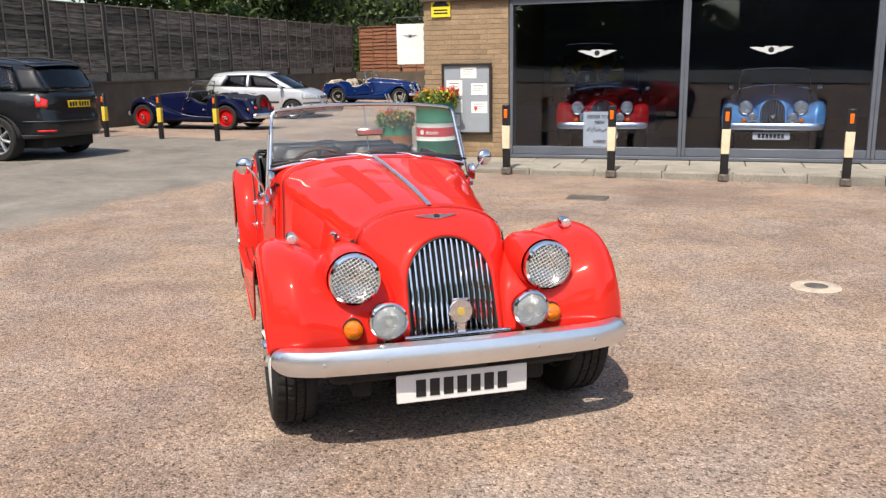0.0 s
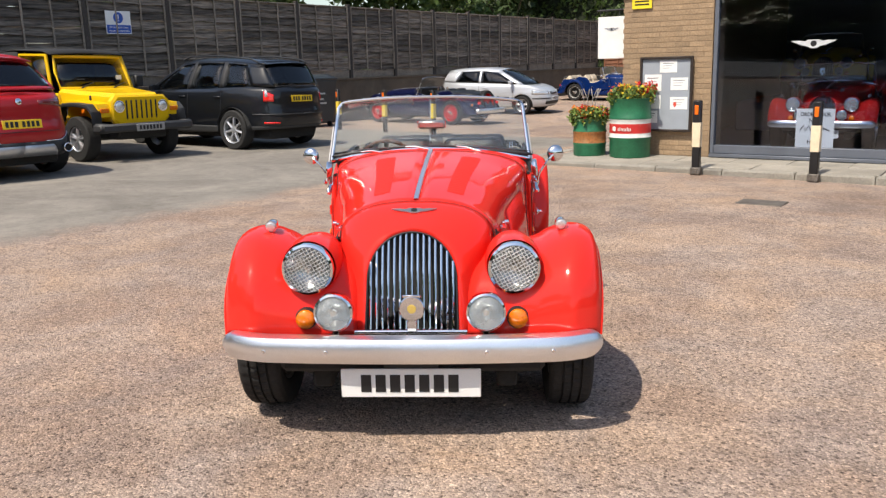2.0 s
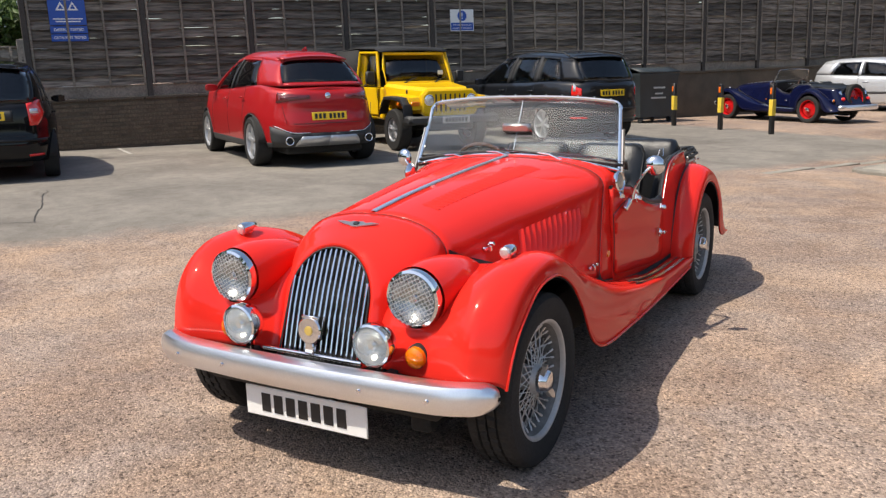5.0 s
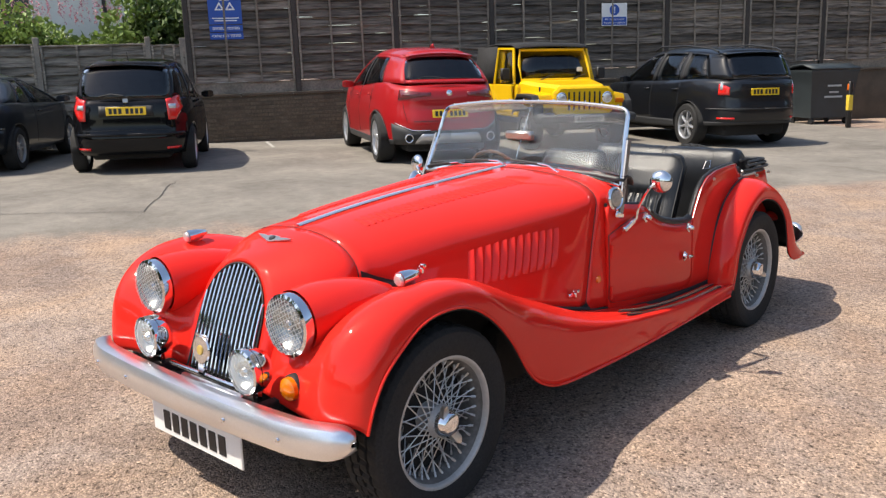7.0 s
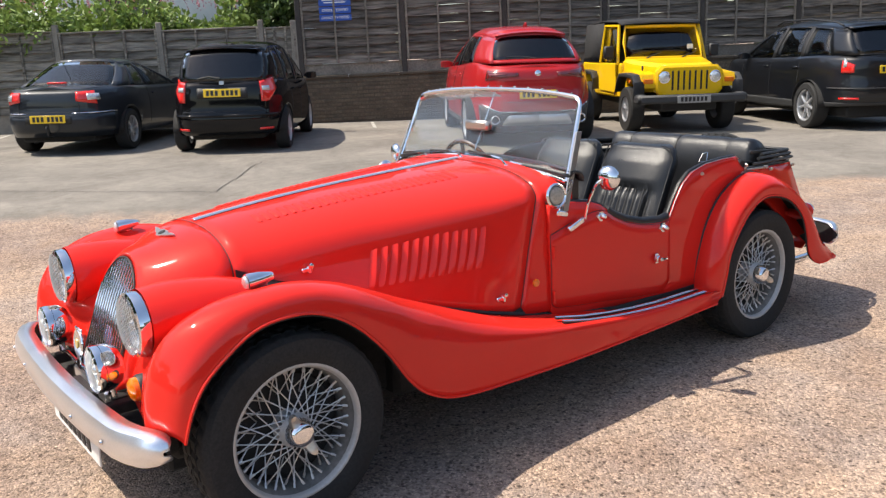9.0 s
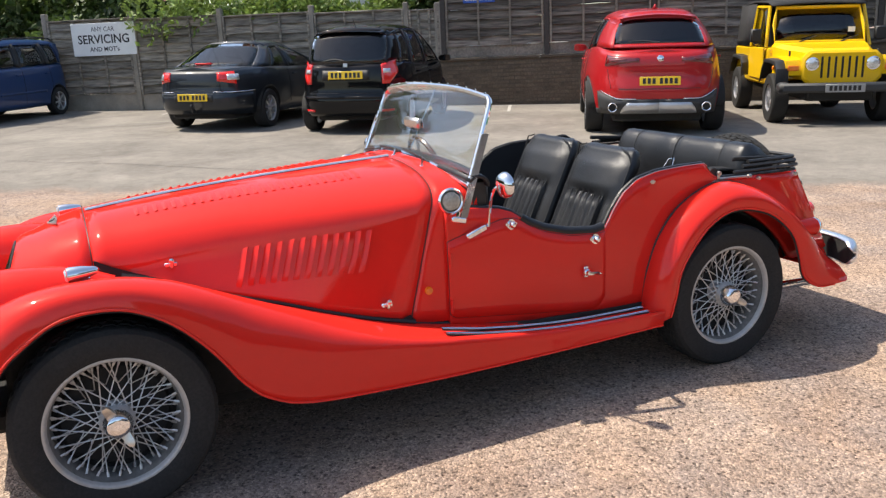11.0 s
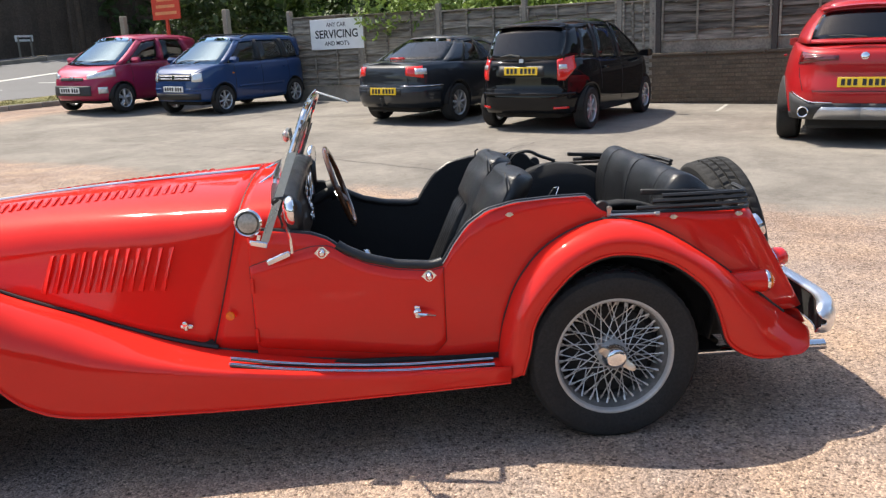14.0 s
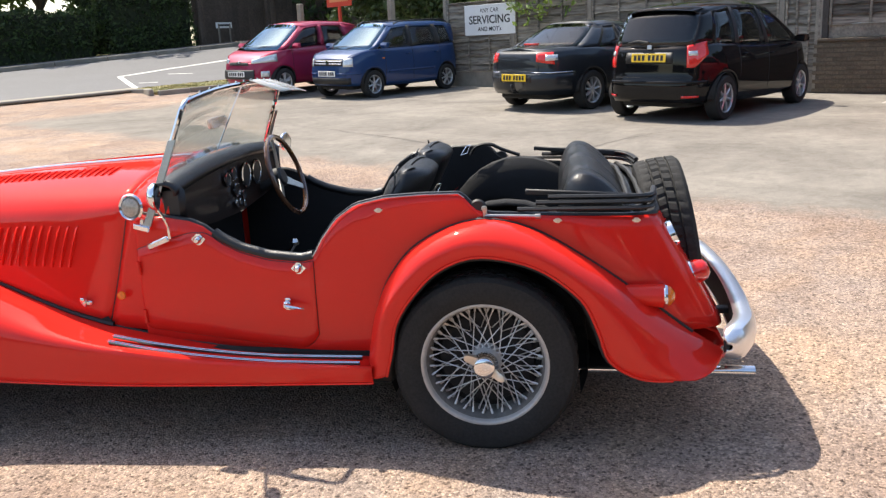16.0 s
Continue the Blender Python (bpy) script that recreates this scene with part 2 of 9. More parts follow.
CARPET = surface("black_carpet", (0.017, 0.017, 0.018), 0.95, 0, (300, 0.35), (6, 0.2), (300, 0.4))
WOOD_DASH = surface("walnut_dashboard", (0.016, 0.009, 0.007), 0.42, 0, (40, 0.35), (6, 0.3), coat=0.2, spec=0.25)
WOOD_RIM = surface("varnished_wood_rim", (0.10, 0.04, 0.018), 0.25, 0, (60, 0.3), (8, 0.2), coat=0.8)
AMBER = surface("amber_lens", (0.74, 0.165, 0.005), 0.12, 0, (80, 0.15), (20, 0.1), coat=0.8)
RED_LENS = surface("red_lens", (0.70, 0.016, 0.012), 0.12, 0, (80, 0.15), (20, 0.1), coat=0.8)
CLEAR_LENS = surface("ribbed_clear_lens", (0.62, 0.64, 0.64), 0.08, 0.55, (90, 0.3), (25, 0.25), (60, 0.25), coat=1.0)
GUARD = surface("dull_wire", (0.36, 0.36, 0.35), 0.5, 0.4, (90, 0.1), (8, 0.1))
SATIN = surface("satin_steel", (0.48, 0.46, 0.43), 0.30, 0.9, (90, 0.08), (6, 0.12))
SPOT_LENS = glass("ribbed_lamp_lens", (0.90, 0.93, 0.90), rough=0.30, haze=0.22)
CREAM_LENS = surface("cream_lens", (0.36, 0.33, 0.27), 0.2, 0, (90, 0.2), (25, 0.15), coat=0.8)
LAMP_GLASS = glass("lamp_glass", (0.95, 0.96, 0.96))
REFLECTOR = surface("lamp_reflector", (0.60, 0.61, 0.60), 0.20, 0.95, (60, 0.08), (18, 0.12), (30, 0.30))
PLATE_W = surface("white_plate", (0.78, 0.78, 0.76), 0.35, 0, (200, 0.03), (6, 0.04))
PLATE_Y = surface("yellow_plate", (0.80, 0.52, 0.02), 0.35, 0, (200, 0.03), (6, 0.04))
INK = surface("black_ink", (0.012, 0.012, 0.013), 0.5)
BADGE_Y = surface("yellow_enamel", (0.48, 0.33, 0.08), 0.25, 0, coat=0.6)
SCREEN_GLASS = glass("windscreen_glass", (0.90, 0.93, 0.93), haze=0.012)
CAR_GLASS = glass("tinted_car_glass", (0.45, 0.48, 0.48), 1.6)
DARK_GLASS = glass("privacy_glass", (0.20, 0.21, 0.22), 1.6)
SHOP_GLASS = glass("shop_glass", (0.72, 0.77, 0.85), 1.52)

# ---- the lie of the land ----
def ground_z(u, v):
    """Nearly level round the roadster, rising gently to the back fence and more to the road."""
    base = 0.08 - 0.0115 * max(-40.0, min(20.0, u)) - 0.018 * max(-11.0, min(22.0, v)) + 0.018 * max(0.0, min(40.0, v) - 22.0)
    climb = max(0.0, min(10.0, -11.0 - v)) * (0.055 + 0.0045 * max(0.0, min(15.0, -(u + 8.0))))
    if u < -9.0:
        base += 0.10 * math.exp(-((v + 8.2) / 1.1) ** 2) * min(1.0, (-9.0 - u) / 1.5)
    k = max(0.0, min(1.0, (math.hypot(u + 1.0, v - 4.5) - 3.0) / 5.0))
    k = k * k * (3 - 2 * k)
    return k * base + climb


def on_ground(u, v, dz=0.0, turn=0.0):
    return pose(u, v, ground_z(u, v) + dz, 0, 0, turn)


def steps(*spans):
    out = []
    for a, b, d in spans:
        n = max(1, round((b - a) / d))
        out += [a + (b - a) * i / n for i in range(n)]
    return out + [spans[-1][1]]


def sheet(us, vs, dz=0.0):
    return Geo().grid([[(u, v, ground_z(u, v) + dz) for u in us] for v in vs])


def ground_material():
    """Worn pinkish tarmac with pale chippings; smoother grey concrete where the cars park by the fence."""
    m = bpy.data.materials.new("yard_tarmac")
    m.use_nodes = True
    N, L = m.node_tree.nodes, m.node_tree.links
    b = N["Principled BSDF"]
    co = N.new("ShaderNodeTexCoord")
    def link(a, c):
        L.new(a, c)
    def noise_tex(scale, detail=5, rough=0.6, dist=0.0):
        t = N.new("ShaderNodeTexNoise")
        t.inputs["Scale"].default_value, t.inputs["Detail"].default_value = scale, detail
        t.inputs["Roughness"].default_value, t.inputs["Distortion"].default_value = rough, dist
        link(co.outputs["Object"], t.inputs["Vector"])
        return t.outputs["Fac"]
    def ramp(fac, stops):
        r = N.new("ShaderNodeValToRGB")
        e = r.color_ramp.elements
        e[0].position, e[0].color = stops[0][0], (*stops[0][1], 1)
        e[1].position, e[1].color = stops[-1][0], (*stops[-1][1], 1)
        for p, c in stops[1:-1]:
            x = e.new(p)
            x.color = (*c, 1)
        link(fac, r.inputs["Fac"])
        return r.outputs["Color"]
    def mix(kind, f, a, c):
        x = N.new("ShaderNodeMix")
        x.data_type, x.blend_type = "RGBA", kind
        for sock, val in (("Factor", f), ("A", a), ("B", c)):
            if isinstance(val, (int, float)):
                x.inputs[sock].default_value = val
            elif isinstance(val, tuple):
                x.inputs[sock].default_value = (*val, 1)
            else:
                link(val, x.inputs[sock])
        return x.outputs["Result"]
    def calc(op, a, c):
        x = N.new("ShaderNodeMath")
        x.operation, x.use_clamp = op, False
        for i, val in enumerate((a, c)):
            if isinstance(val, (int, float)):
                x.inputs[i].default_value = val
            else:
                link(val, x.inputs[i])
        return x.outputs[0]
    def clip01(a, lo, hi):
        r = N.new("ShaderNodeMapRange")
        r.interpolation_type = "SMOOTHSTEP"
        r.inputs["From Min"].default_value, r.inputs["From Max"].default_value = lo, hi
        link(a, r.inputs["Value"])
        return r.outputs["Result"]
    vor = N.new("ShaderNodeTexVoronoi")
    vor.inputs["Scale"].default_value = 120.0
    link(co.outputs["Object"], vor.inputs["Vector"])
    chips = N.new("ShaderNodeSeparateColor")
    link(vor.outputs["Color"], chips.inputs[0])
    broad = noise_tex(0.55, 6, 0.62, 0.4)
    mid = noise_tex(3.2, 6, 0.7)
    red = ramp(broad, [(0.30, (0.262, 0.198, 0.162)), (0.42, (0.318, 0.240, 0.194)), (0.52, (0.372, 0.288, 0.232)), (0.60, (0.415, 0.312, 0.240)), (0.72, (0.455, 0.352, 0.278))])
    red = mix("MULTIPLY", 0.75, red, ramp(mid, [(0.3, (0.70, 0.69, 0.69)), (0.7, (1.16, 1.15, 1.13))]))
    tone = ramp(noise_tex(1.4, 5, 0.65, 0.8), [(0.38, (1.05, 0.99, 0.93)), (0.62, (0.95, 0.98, 1.04))])
    red = mix("MULTIPLY", 0.9, red, tone)
    red = mix("MULTIPLY", 1.0, red, ramp(chips.outputs[0], [(0.0, (0.50, 0.49, 0.49)), (0.25, (0.82, 0.81, 0.81)), (0.8, (1.10, 1.09, 1.07)), (1.0, (1.60, 1.57, 1.50))]))
    grit = N.new("ShaderNodeTexVoronoi")
    grit.inputs["Scale"].default_value = 58.0
    link(co.outputs["Object"], grit.inputs["Vector"])
    gsep = N.new("ShaderNodeSeparateColor")
    link(grit.outputs["Color"], gsep.inputs[0])
    dots = ramp(gsep.outputs[1], [(0.13, (0.36, 0.34, 0.34)), (0.20, (1, 1, 1)), (0.90, (1, 1, 1)), (0.97, (1.30, 1.28, 1.25))])
    red = mix("MULTIPLY", calc("SUBTRACT", 1.0, clip01(grit.outputs["Distance"], 0.25, 0.55)), red, dots)
    pits = ramp(noise_tex(30, 4, 0.75), [(0.37, (0.40, 0.39, 0.38)), (0.47, (1, 1, 1))])
    red = mix("MULTIPLY", 0.8, red, pits)
    grey = ramp(noise_tex(0.9, 6, 0.65, 0.6), [(0.28, (0.140, 0.126, 0.110)), (0.5, (0.205, 0.186, 0.162)), (0.75, (0.275, 0.250, 0.216))])
    grey = mix("MULTIPLY", 0.7, grey, ramp(noise_tex(60, 4, 0.7), [(0.3, (0.78, 0.78, 0.78)), (0.7, (1.16, 1.15, 1.14))]))
    grey = mix("MULTIPLY", 0.8, grey, ramp(noise_tex(7.5, 5, 0.72, 0.5), [(0.32, (0.80, 0.79, 0.77)), (0.5, (1.0, 1.0, 1.0)), (0.68, (1.13, 1.12, 1.10))]))
    # where which surface lies, by the plan of the yard
    sep = N.new("ShaderNodeSeparateXYZ")
    link(co.outputs["Object"], sep.inputs[0])
    wob = calc("MULTIPLY", calc("SUBTRACT", noise_tex(1.3, 6, 0.7), 0.5), 1.1)
    wobfine = calc("MULTIPLY", calc("SUBTRACT", noise_tex(14.0, 4, 0.7), 0.5), 0.5)
    w = calc("ADD", wob, wobfine)
    x = calc("ADD", sep.outputs[0], w)
    y = calc("ADD", sep.outputs[1], w)
    side = clip01(calc("MULTIPLY", calc("ADD", x, 6.05), -1.0), -0.25, 0.3)
    back = clip01(calc("SUBTRACT", 16.4, y), -0.25, 0.25)
    front = clip01(calc("ADD", y, 8.6), -0.2, 0.9)
    patch = calc("MULTIPLY", calc("MULTIPLY", side, back), front)
    col = mix("MIX", patch, red, grey)
    link(col, b.inputs["Base Color"])
    b.inputs["Roughness"].default_value = 0.9
    b.inputs["Specular IOR Level"].default_value = 0.25
    bn = N.new("ShaderNodeBump")
    bn.inputs["Distance"].default_value = 0.008
    link(calc("SUBTRACT", 1.0, calc("MULTIPLY", patch, 0.6)), bn.inputs["Strength"])
    link(calc("ADD", calc("MULTIPLY", vor.outputs["Distance"], -0.7), calc("MULTIPLY", noise_tex(30, 4, 0.7), 1.2)), bn.inputs["Height"])
    link(bn.outputs["Normal"], b.inputs["Normal"])
    return m


YARD = ground_material()
far_u = steps((-900, -120, 130), (-120, -40, 10), (-40, -16, 2), (-16, 8, 0.5), (8, 40, 4), (40, 120, 16), (120, 900, 130))
far_v = steps((-900, -120, 130), (-120, -30, 10), (-30, -9, 1.0), (-9, 18, 0.5), (18, 50, 2), (50, 120, 10), (120, 900, 130))
tagged(part("ground", sheet(far_u, far_v), YARD, None), "pinkish worn tarmac yard with grey concrete parking strip", "ground", kind="structure")

CONCRETE = surface("weathered_concrete", (0.27, 0.245, 0.205), 0.9, 0, (45, 0.18), (1.7, 0.22), (70, 0.35), vary=0.10)
KERB = surface("kerb_concrete", (0.25, 0.23, 0.195), 0.9, 0, (50, 0.2), (2.2, 0.25), (80, 0.4), vary=0.12)
ASPHALT = surface("road_asphalt", (0.135, 0.135, 0.138), 0.85, 0, (90, 0.25), (0.8, 0.15), (90, 0.4))
ROADPAINT = surface("road_paint", (0.62, 0.62, 0.58), 0.8, 0, (60, 0.2), (2.5, 0.25))
GRASS = surface("dry_grass", (0.16, 0.17, 0.05), 0.9, 0, (40, 0.35), (1.5, 0.3), (60, 0.6), tint=(0.26, 0.21, 0.09))

# road along the front of the yard, with its far pavement
part_road = sheet(steps((-70, -9, 2), (-9, 60, 4)), steps((-20.8, -12.4, 0.7)), 0.012)
tagged(part("road", part_road, ASPHALT, None), "grey asphalt road with white lines", "road", kind="structure")
tagged(part("pavement", sheet(steps((-70, 60, 2)), steps((-23.5, -21.0, 0.5)), 0.12), ASPHALT, None, thick=0.2), "dark asphalt pavement across the road", "pavement", kind="structure")
far_kerb = thing("kerb", "grey concrete kerb across the road", "kerb", kind="structure")
kerb_mesh = Geo().box(-0.93, 0.93, -0.07, 0.07, -0.1, 0.15, 0.02).mesh("kerb_stone", KERB)
for i in range(30):
    u = -52 + 1.9 * i
    slope = math.degrees(math.atan2(ground_z(u + 1, -20.9) - ground_z(u - 1, -20.9), 2))
    part("kerb_stone", kerb_mesh, KERB, far_kerb, m=pose(u, -20.9, ground_z(u, -20.9), 0, -slope, 0))


def road_line(name, pts, width, label):
    g = Geo()
    for (a, b), (c, d) in zip(pts, pts[1:]):
        n = max(1, int(math.hypot(c - a, d - b) / 0.7))
        nx, ny = -(d - b), c - a
        k = width / 2 / math.hypot(nx, ny)
        rows = []
        for i in range(n + 1):
            t = i / n
            x, y = lerp(a, c, t), lerp(b, d, t)
            rows.append([(x + nx * k, y + ny * k, ground_z(x + nx * k, y + ny * k) + 0.018), (x - nx * k, y - ny * k, ground_z(x - nx * k, y - ny * k) + 0.018)])
        g.grid(rows)
    return solo(name, g, ROADPAINT, label, "road marking", kind="structure")


road_line("road_line", [(-12.74, -16.15), (-14.9, -16.85), (-17.7, -17.5), (-26, -18.9), (-45, -20.5)], 0.16, "solid white edge line of a hatched road marking")
road_line("road_line", [(-12.74, -16.15), (-11.50, -13.1)], 0.16, "short white line closing the hatched marking")
for k, (u, v) in enumerate(((-12.20, -14.15), (-14.03, -15.60), (-16.4, -15.9))):
    road_line("road_line", [(u, v), (u - 0.45 - 0.1 * k, v + 0.25 + 0.25 * k)], 0.10, "worn white hatching stroke on the road")
for k in range(5):
    road_line("road_line", [(-8.8 + 4.5 * k, -18.0), (-6.8 + 4.5 * k, -18.0)], 0.12, "white dash of the road's centre line")
tagged(part("driveway_edge", sheet(steps((-11.2, 30, 1)), steps((-12.7, -12.3, 0.4)), 0.03), CONCRETE, None, thick=0.05), "pale concrete edging strip between yard and road", "edging", kind="structure")

# grass verge beside the parked hatchbacks, with its kerb
vg = Geo()
out = [(-11.2, -11.5), (-10.9, -11.9), (-11.2, -12.35), (-13, -12.5), (-40, -12.5), (-40, -11.3), (-13, -11.3)]
rows = []
for v in steps((-12.35, -11.35, 0.2)):
    rows.append([(u, v, ground_z(u, v) + 0.10 + 0.02 * math.sin(3 * u) * math.cos(5 * v)) for u in steps((-40, -16, 1), (-16, -11.1, 0.25))])
vg.grid(rows)
tagged(part("verge", vg, GRASS, None, thick=0.12), "dry mown grass verge", "verge", kind="structure")
verge_kerb = thing("kerb", "grey concrete kerb round the grass verge", "kerb", kind="structure")
km = Geo().box(-0.44, 0.44, -0.06, 0.06, -0.1, 0.12, 0.02).mesh("kerb_stone", KERB)
for k in range(12):
    u = -11.5 - 0.9 * k
    part("kerb_stone", km, KERB, verge_kerb, m=pose(u, -11.28, ground_z(u, -11.28), 0, 0.7, 0))
for k in range(2):
    part("kerb_stone", km, KERB, verge_kerb, m=pose(-11.02, -11.7 - 0.5 * k, ground_z(-11, -11.9), 0, 0, 90 - 20 + 40 * k))
blades = Geo()
rng = random.Random(5)
for i in range(5200):
    u, v = rng.uniform(-20, -11.15), rng.uniform(-12.35, -11.35)
    z = ground_z(u, v) + 0.09
    a, h = rng.uniform(0, 6.28), rng.uniform(0.02, 0.06)
    dx, dy = 0.012 * math.cos(a), 0.012 * math.sin(a)
    lx, ly = rng.uniform(-0.04, 0.04), rng.uniform(-0.04, 0.04)
    blades.add([(u - dx, v - dy, z), (u + dx, v + dy, z), (u + lx, v + ly, z + h)], [(0, 1, 2)])
solo("grass", blades, GRASS, "short dry grass blades on the verge", "grass", kind="stuff", smooth=False)

# ---- retaining wall and tall fence along the back ----
FENCE_U = -15.2
BRICK_OLD = surface("old_dark_brick", (0.118, 0.090, 0.061), 0.92, 0, (30, 0.3), (1.2, 0.35), (60, 0.5), vary=0.14)
MORTAR_OLD = surface("old_mortar", (0.098, 0.077, 0.056), 0.95, 0, (50, 0.25), (2, 0.3), (70, 0.4))
SLAT = surface("weathered_larch_lap", (0.185, 0.150, 0.117), 0.88, 0, (26, 0.85), (5.0, 0.55), (40, 1.0), vary=0.48, tint=(0.078, 0.066, 0.054), stretch=(1, 0.07, 1))
BATTEN = surface("weathered_batten", (0.210, 0.178, 0.141), 0.88, 0, (30, 0.3), (2.5, 0.3), (50, 0.4), vary=0.2)
POST = surface("dark_fence_post", (0.050, 0.042, 0.036), 0.85, 0, (40, 0.3), (2, 0.3), (60, 0.3), vary=0.15)
SLAT_PALE = surface("silvered_larch_lap", (0.260, 0.224, 0.179), 0.88, 0, (22, 0.65), (5.0, 0.35), (40, 0.8), vary=0.25, tint=(0.165, 0.145, 0.116), stretch=(1, 0.10, 1))
POST_CONC = surface("concrete_fence_post", (0.25, 0.22, 0.18), 0.9, 0, (60, 0.2), (3, 0.25), (80, 0.3), vary=0.1)
SLAT_RED = surface("new_brown_fence", (0.20, 0.075, 0.035), 0.8, 0, (26, 0.25), (1.8, 0.25), (40, 0.3), vary=0.15)

wall = Geo()
wv = steps((3.0, 36.0, 1.0))
wall.grid([[(FENCE_U - 0.12, v, ground_z(FENCE_U, v) - 0.3) for v in wv], [(FENCE_U - 0.12, v, 1.06) for v in wv], [(FENCE_U + 0.10, v, 1.06) for v in wv], [(FENCE_U + 0.10, v, ground_z(FENCE_U, v) - 0.3) for v in wv]])
retaining = tagged(part("retaining_wall", wall, MORTAR_OLD, None), "low dark brick retaining wall under the fence", "wall", kind="structure")
brick_meshes = []
for k in range(5):
    d = [random.uniform(-0.003, 0.003) for _ in range(4)]
    brick_meshes.append(Geo().box(0, 0.009 + d[0], -0.105 + d[1], 0.105 + d[2], -0.030, 0.030 + d[3] * 0.5, 0.005).mesh("brick", BRICK_OLD, smooth=False))
rest = Geo()
count = 0
for row in range(15):
    z = 0.10 + 0.074 * row
    v = 3.05 + (0.11 if row % 2 else 0.0)
    while v < 34.5:
        if z > ground_z(FENCE_U, v) - 0.02 and z < 1.04:
            if 3.0 < v < 8.2 and count < 290:
                part("brick", random.choice(brick_meshes), BRICK_OLD, retaining, m=pose(FENCE_U + 0.098, v, z))
                count += 1
            elif v < 18:
                rest.box(FENCE_U + 0.098, FENCE_U + 0.107 + random.uniform(-0.003, 0.003), v - 0.105, v + 0.105, z - 0.03, z + 0.03)
        v += 0.222
part("brick_courses", rest, BRICK_OLD, retaining, "courses of old dark bricks", smooth=False)["kind"] = "stuff"
coping = Geo()
for v in steps((3.0, 36, 1.0))[:-1]:
    coping.box(FENCE_U - 0.15, FENCE_U + 0.14, v + 0.004, v + 0.996, 1.062, 1.115, 0.01)
part("coping", coping, MORTAR_OLD, retaining, "flat coping course", smooth=False)


def slat_mesh(width, mat, seed, height=0.185):
    """A waney-edged lap board: level top, wandering lower edge, leaning out at the foot."""
    r = random.Random(seed)
    n = 9
    sway = r.uniform(0, 6.28)
    low = [-height / 2 + r.uniform(-0.014, 0.014) + 0.016 * math.sin(sway + i * r.uniform(.6, .9)) for i in range(n)]
    rows = []
    for z_of, x in ((lambda i: height / 2, 0.0), (lambda i: low[i], 0.040), (lambda i: low[i], 0.058), (lambda i: height / 2, 0.012)):
        rows.append([(x + 0.004 * math.sin(i * 1.3 + seed), -width / 2 + width * i / (n - 1), z_of(i)) for i in range(n)])
    rows.append(rows[0])
    return Geo().grid(rows).mesh("slat", mat, smooth=False)


def lap_panel(width, height, slat_mats, batten_mat, m, label, group, seed, battens=4):
    r = random.Random(seed)
    panel = thing("fence_panel", label, "fence panel", m, group, "structure")
    n = round(height / 0.165)
    for i in range(n):
        part("slat", r.choice(slat_mats), None, panel, m=pose(r.uniform(-0.004, 0.004), 0, height * (i + 0.5) / n, 0, 0, 0) @ pose(0, 0, 0, r.uniform(-0.45, 0.45), r.uniform(-3.5, 2.0), r.uniform(-0.4, 0.4)))
    for i in range(battens):
        y = lerp(-width / 2 + 0.03, width / 2 - 0.03, i / (battens - 1))
        part("batten", Geo().box(0.058, 0.082, y - 0.019, y + 0.021, 0.0, height, 0.004), batten_mat, panel, m=pose(0, 0, 0, r.uniform(-0.7, 0.7) if 0 < i < battens - 1 else 0, 0, 0), smooth=False)
    part("capping", Geo().box(-0.012, 0.075, -width / 2, width / 2, height, height + 0.03, 0.004), batten_mat, panel, smooth=False)
    return panel


tall_slats = [slat_mesh(1.93, SLAT, k) for k in range(8)]
PITCH = 2.03
post_mesh = Geo().box(-0.05, 0.06, -0.05, 0.05, 0.95, 3.13, 0.008).mesh("fence_post", POST, smooth=False)
for k in range(17):
    v0 = 3.10 + PITCH * k
    solo("fence_post", post_mesh, POST, "dark stained fence post", "post", pose(FENCE_U + 0.02, v0, 0), "tall fence posts", "structure")
    if k < 16:
        lap_panel(1.93, 1.70, tall_slats, BATTEN, pose(FENCE_U, v0 + PITCH / 2, 1.34, 0, 0, 0), "tall weathered brown larch-lap fence panel", "tall fence panels", 100 + k)
        solo("gravel_board", Geo().box(-0.02, 0.02, -0.965, 0.965, 1.118, 1.335, 0.006), BATTEN, "weathered gravel board under the fence panel", "board", pose(FENCE_U, v0 + PITCH / 2, 0), "gravel boards", "structure", smooth=False)
new_slats = [slat_mesh(1.93, SLAT_RED, 30 + k) for k in range(4)]
for k in range(5):
    lap_panel(1.93, 1.9, new_slats, SLAT_RED, pose(FENCE_U + 1.3 + 2.0 * k, 35.75, 1.12, 0, 0, -90), "newer reddish-brown fence panel", "brown fence panels", 300 + k)
end_wall = Geo().box(FENCE_U, 8, 35.65, 35.9, -0.8, 1.1, 0.01)
tagged(part("wall_north", end_wall, MORTAR_OLD, None), "low dark wall under the brown fence", "wall", kind="structure")

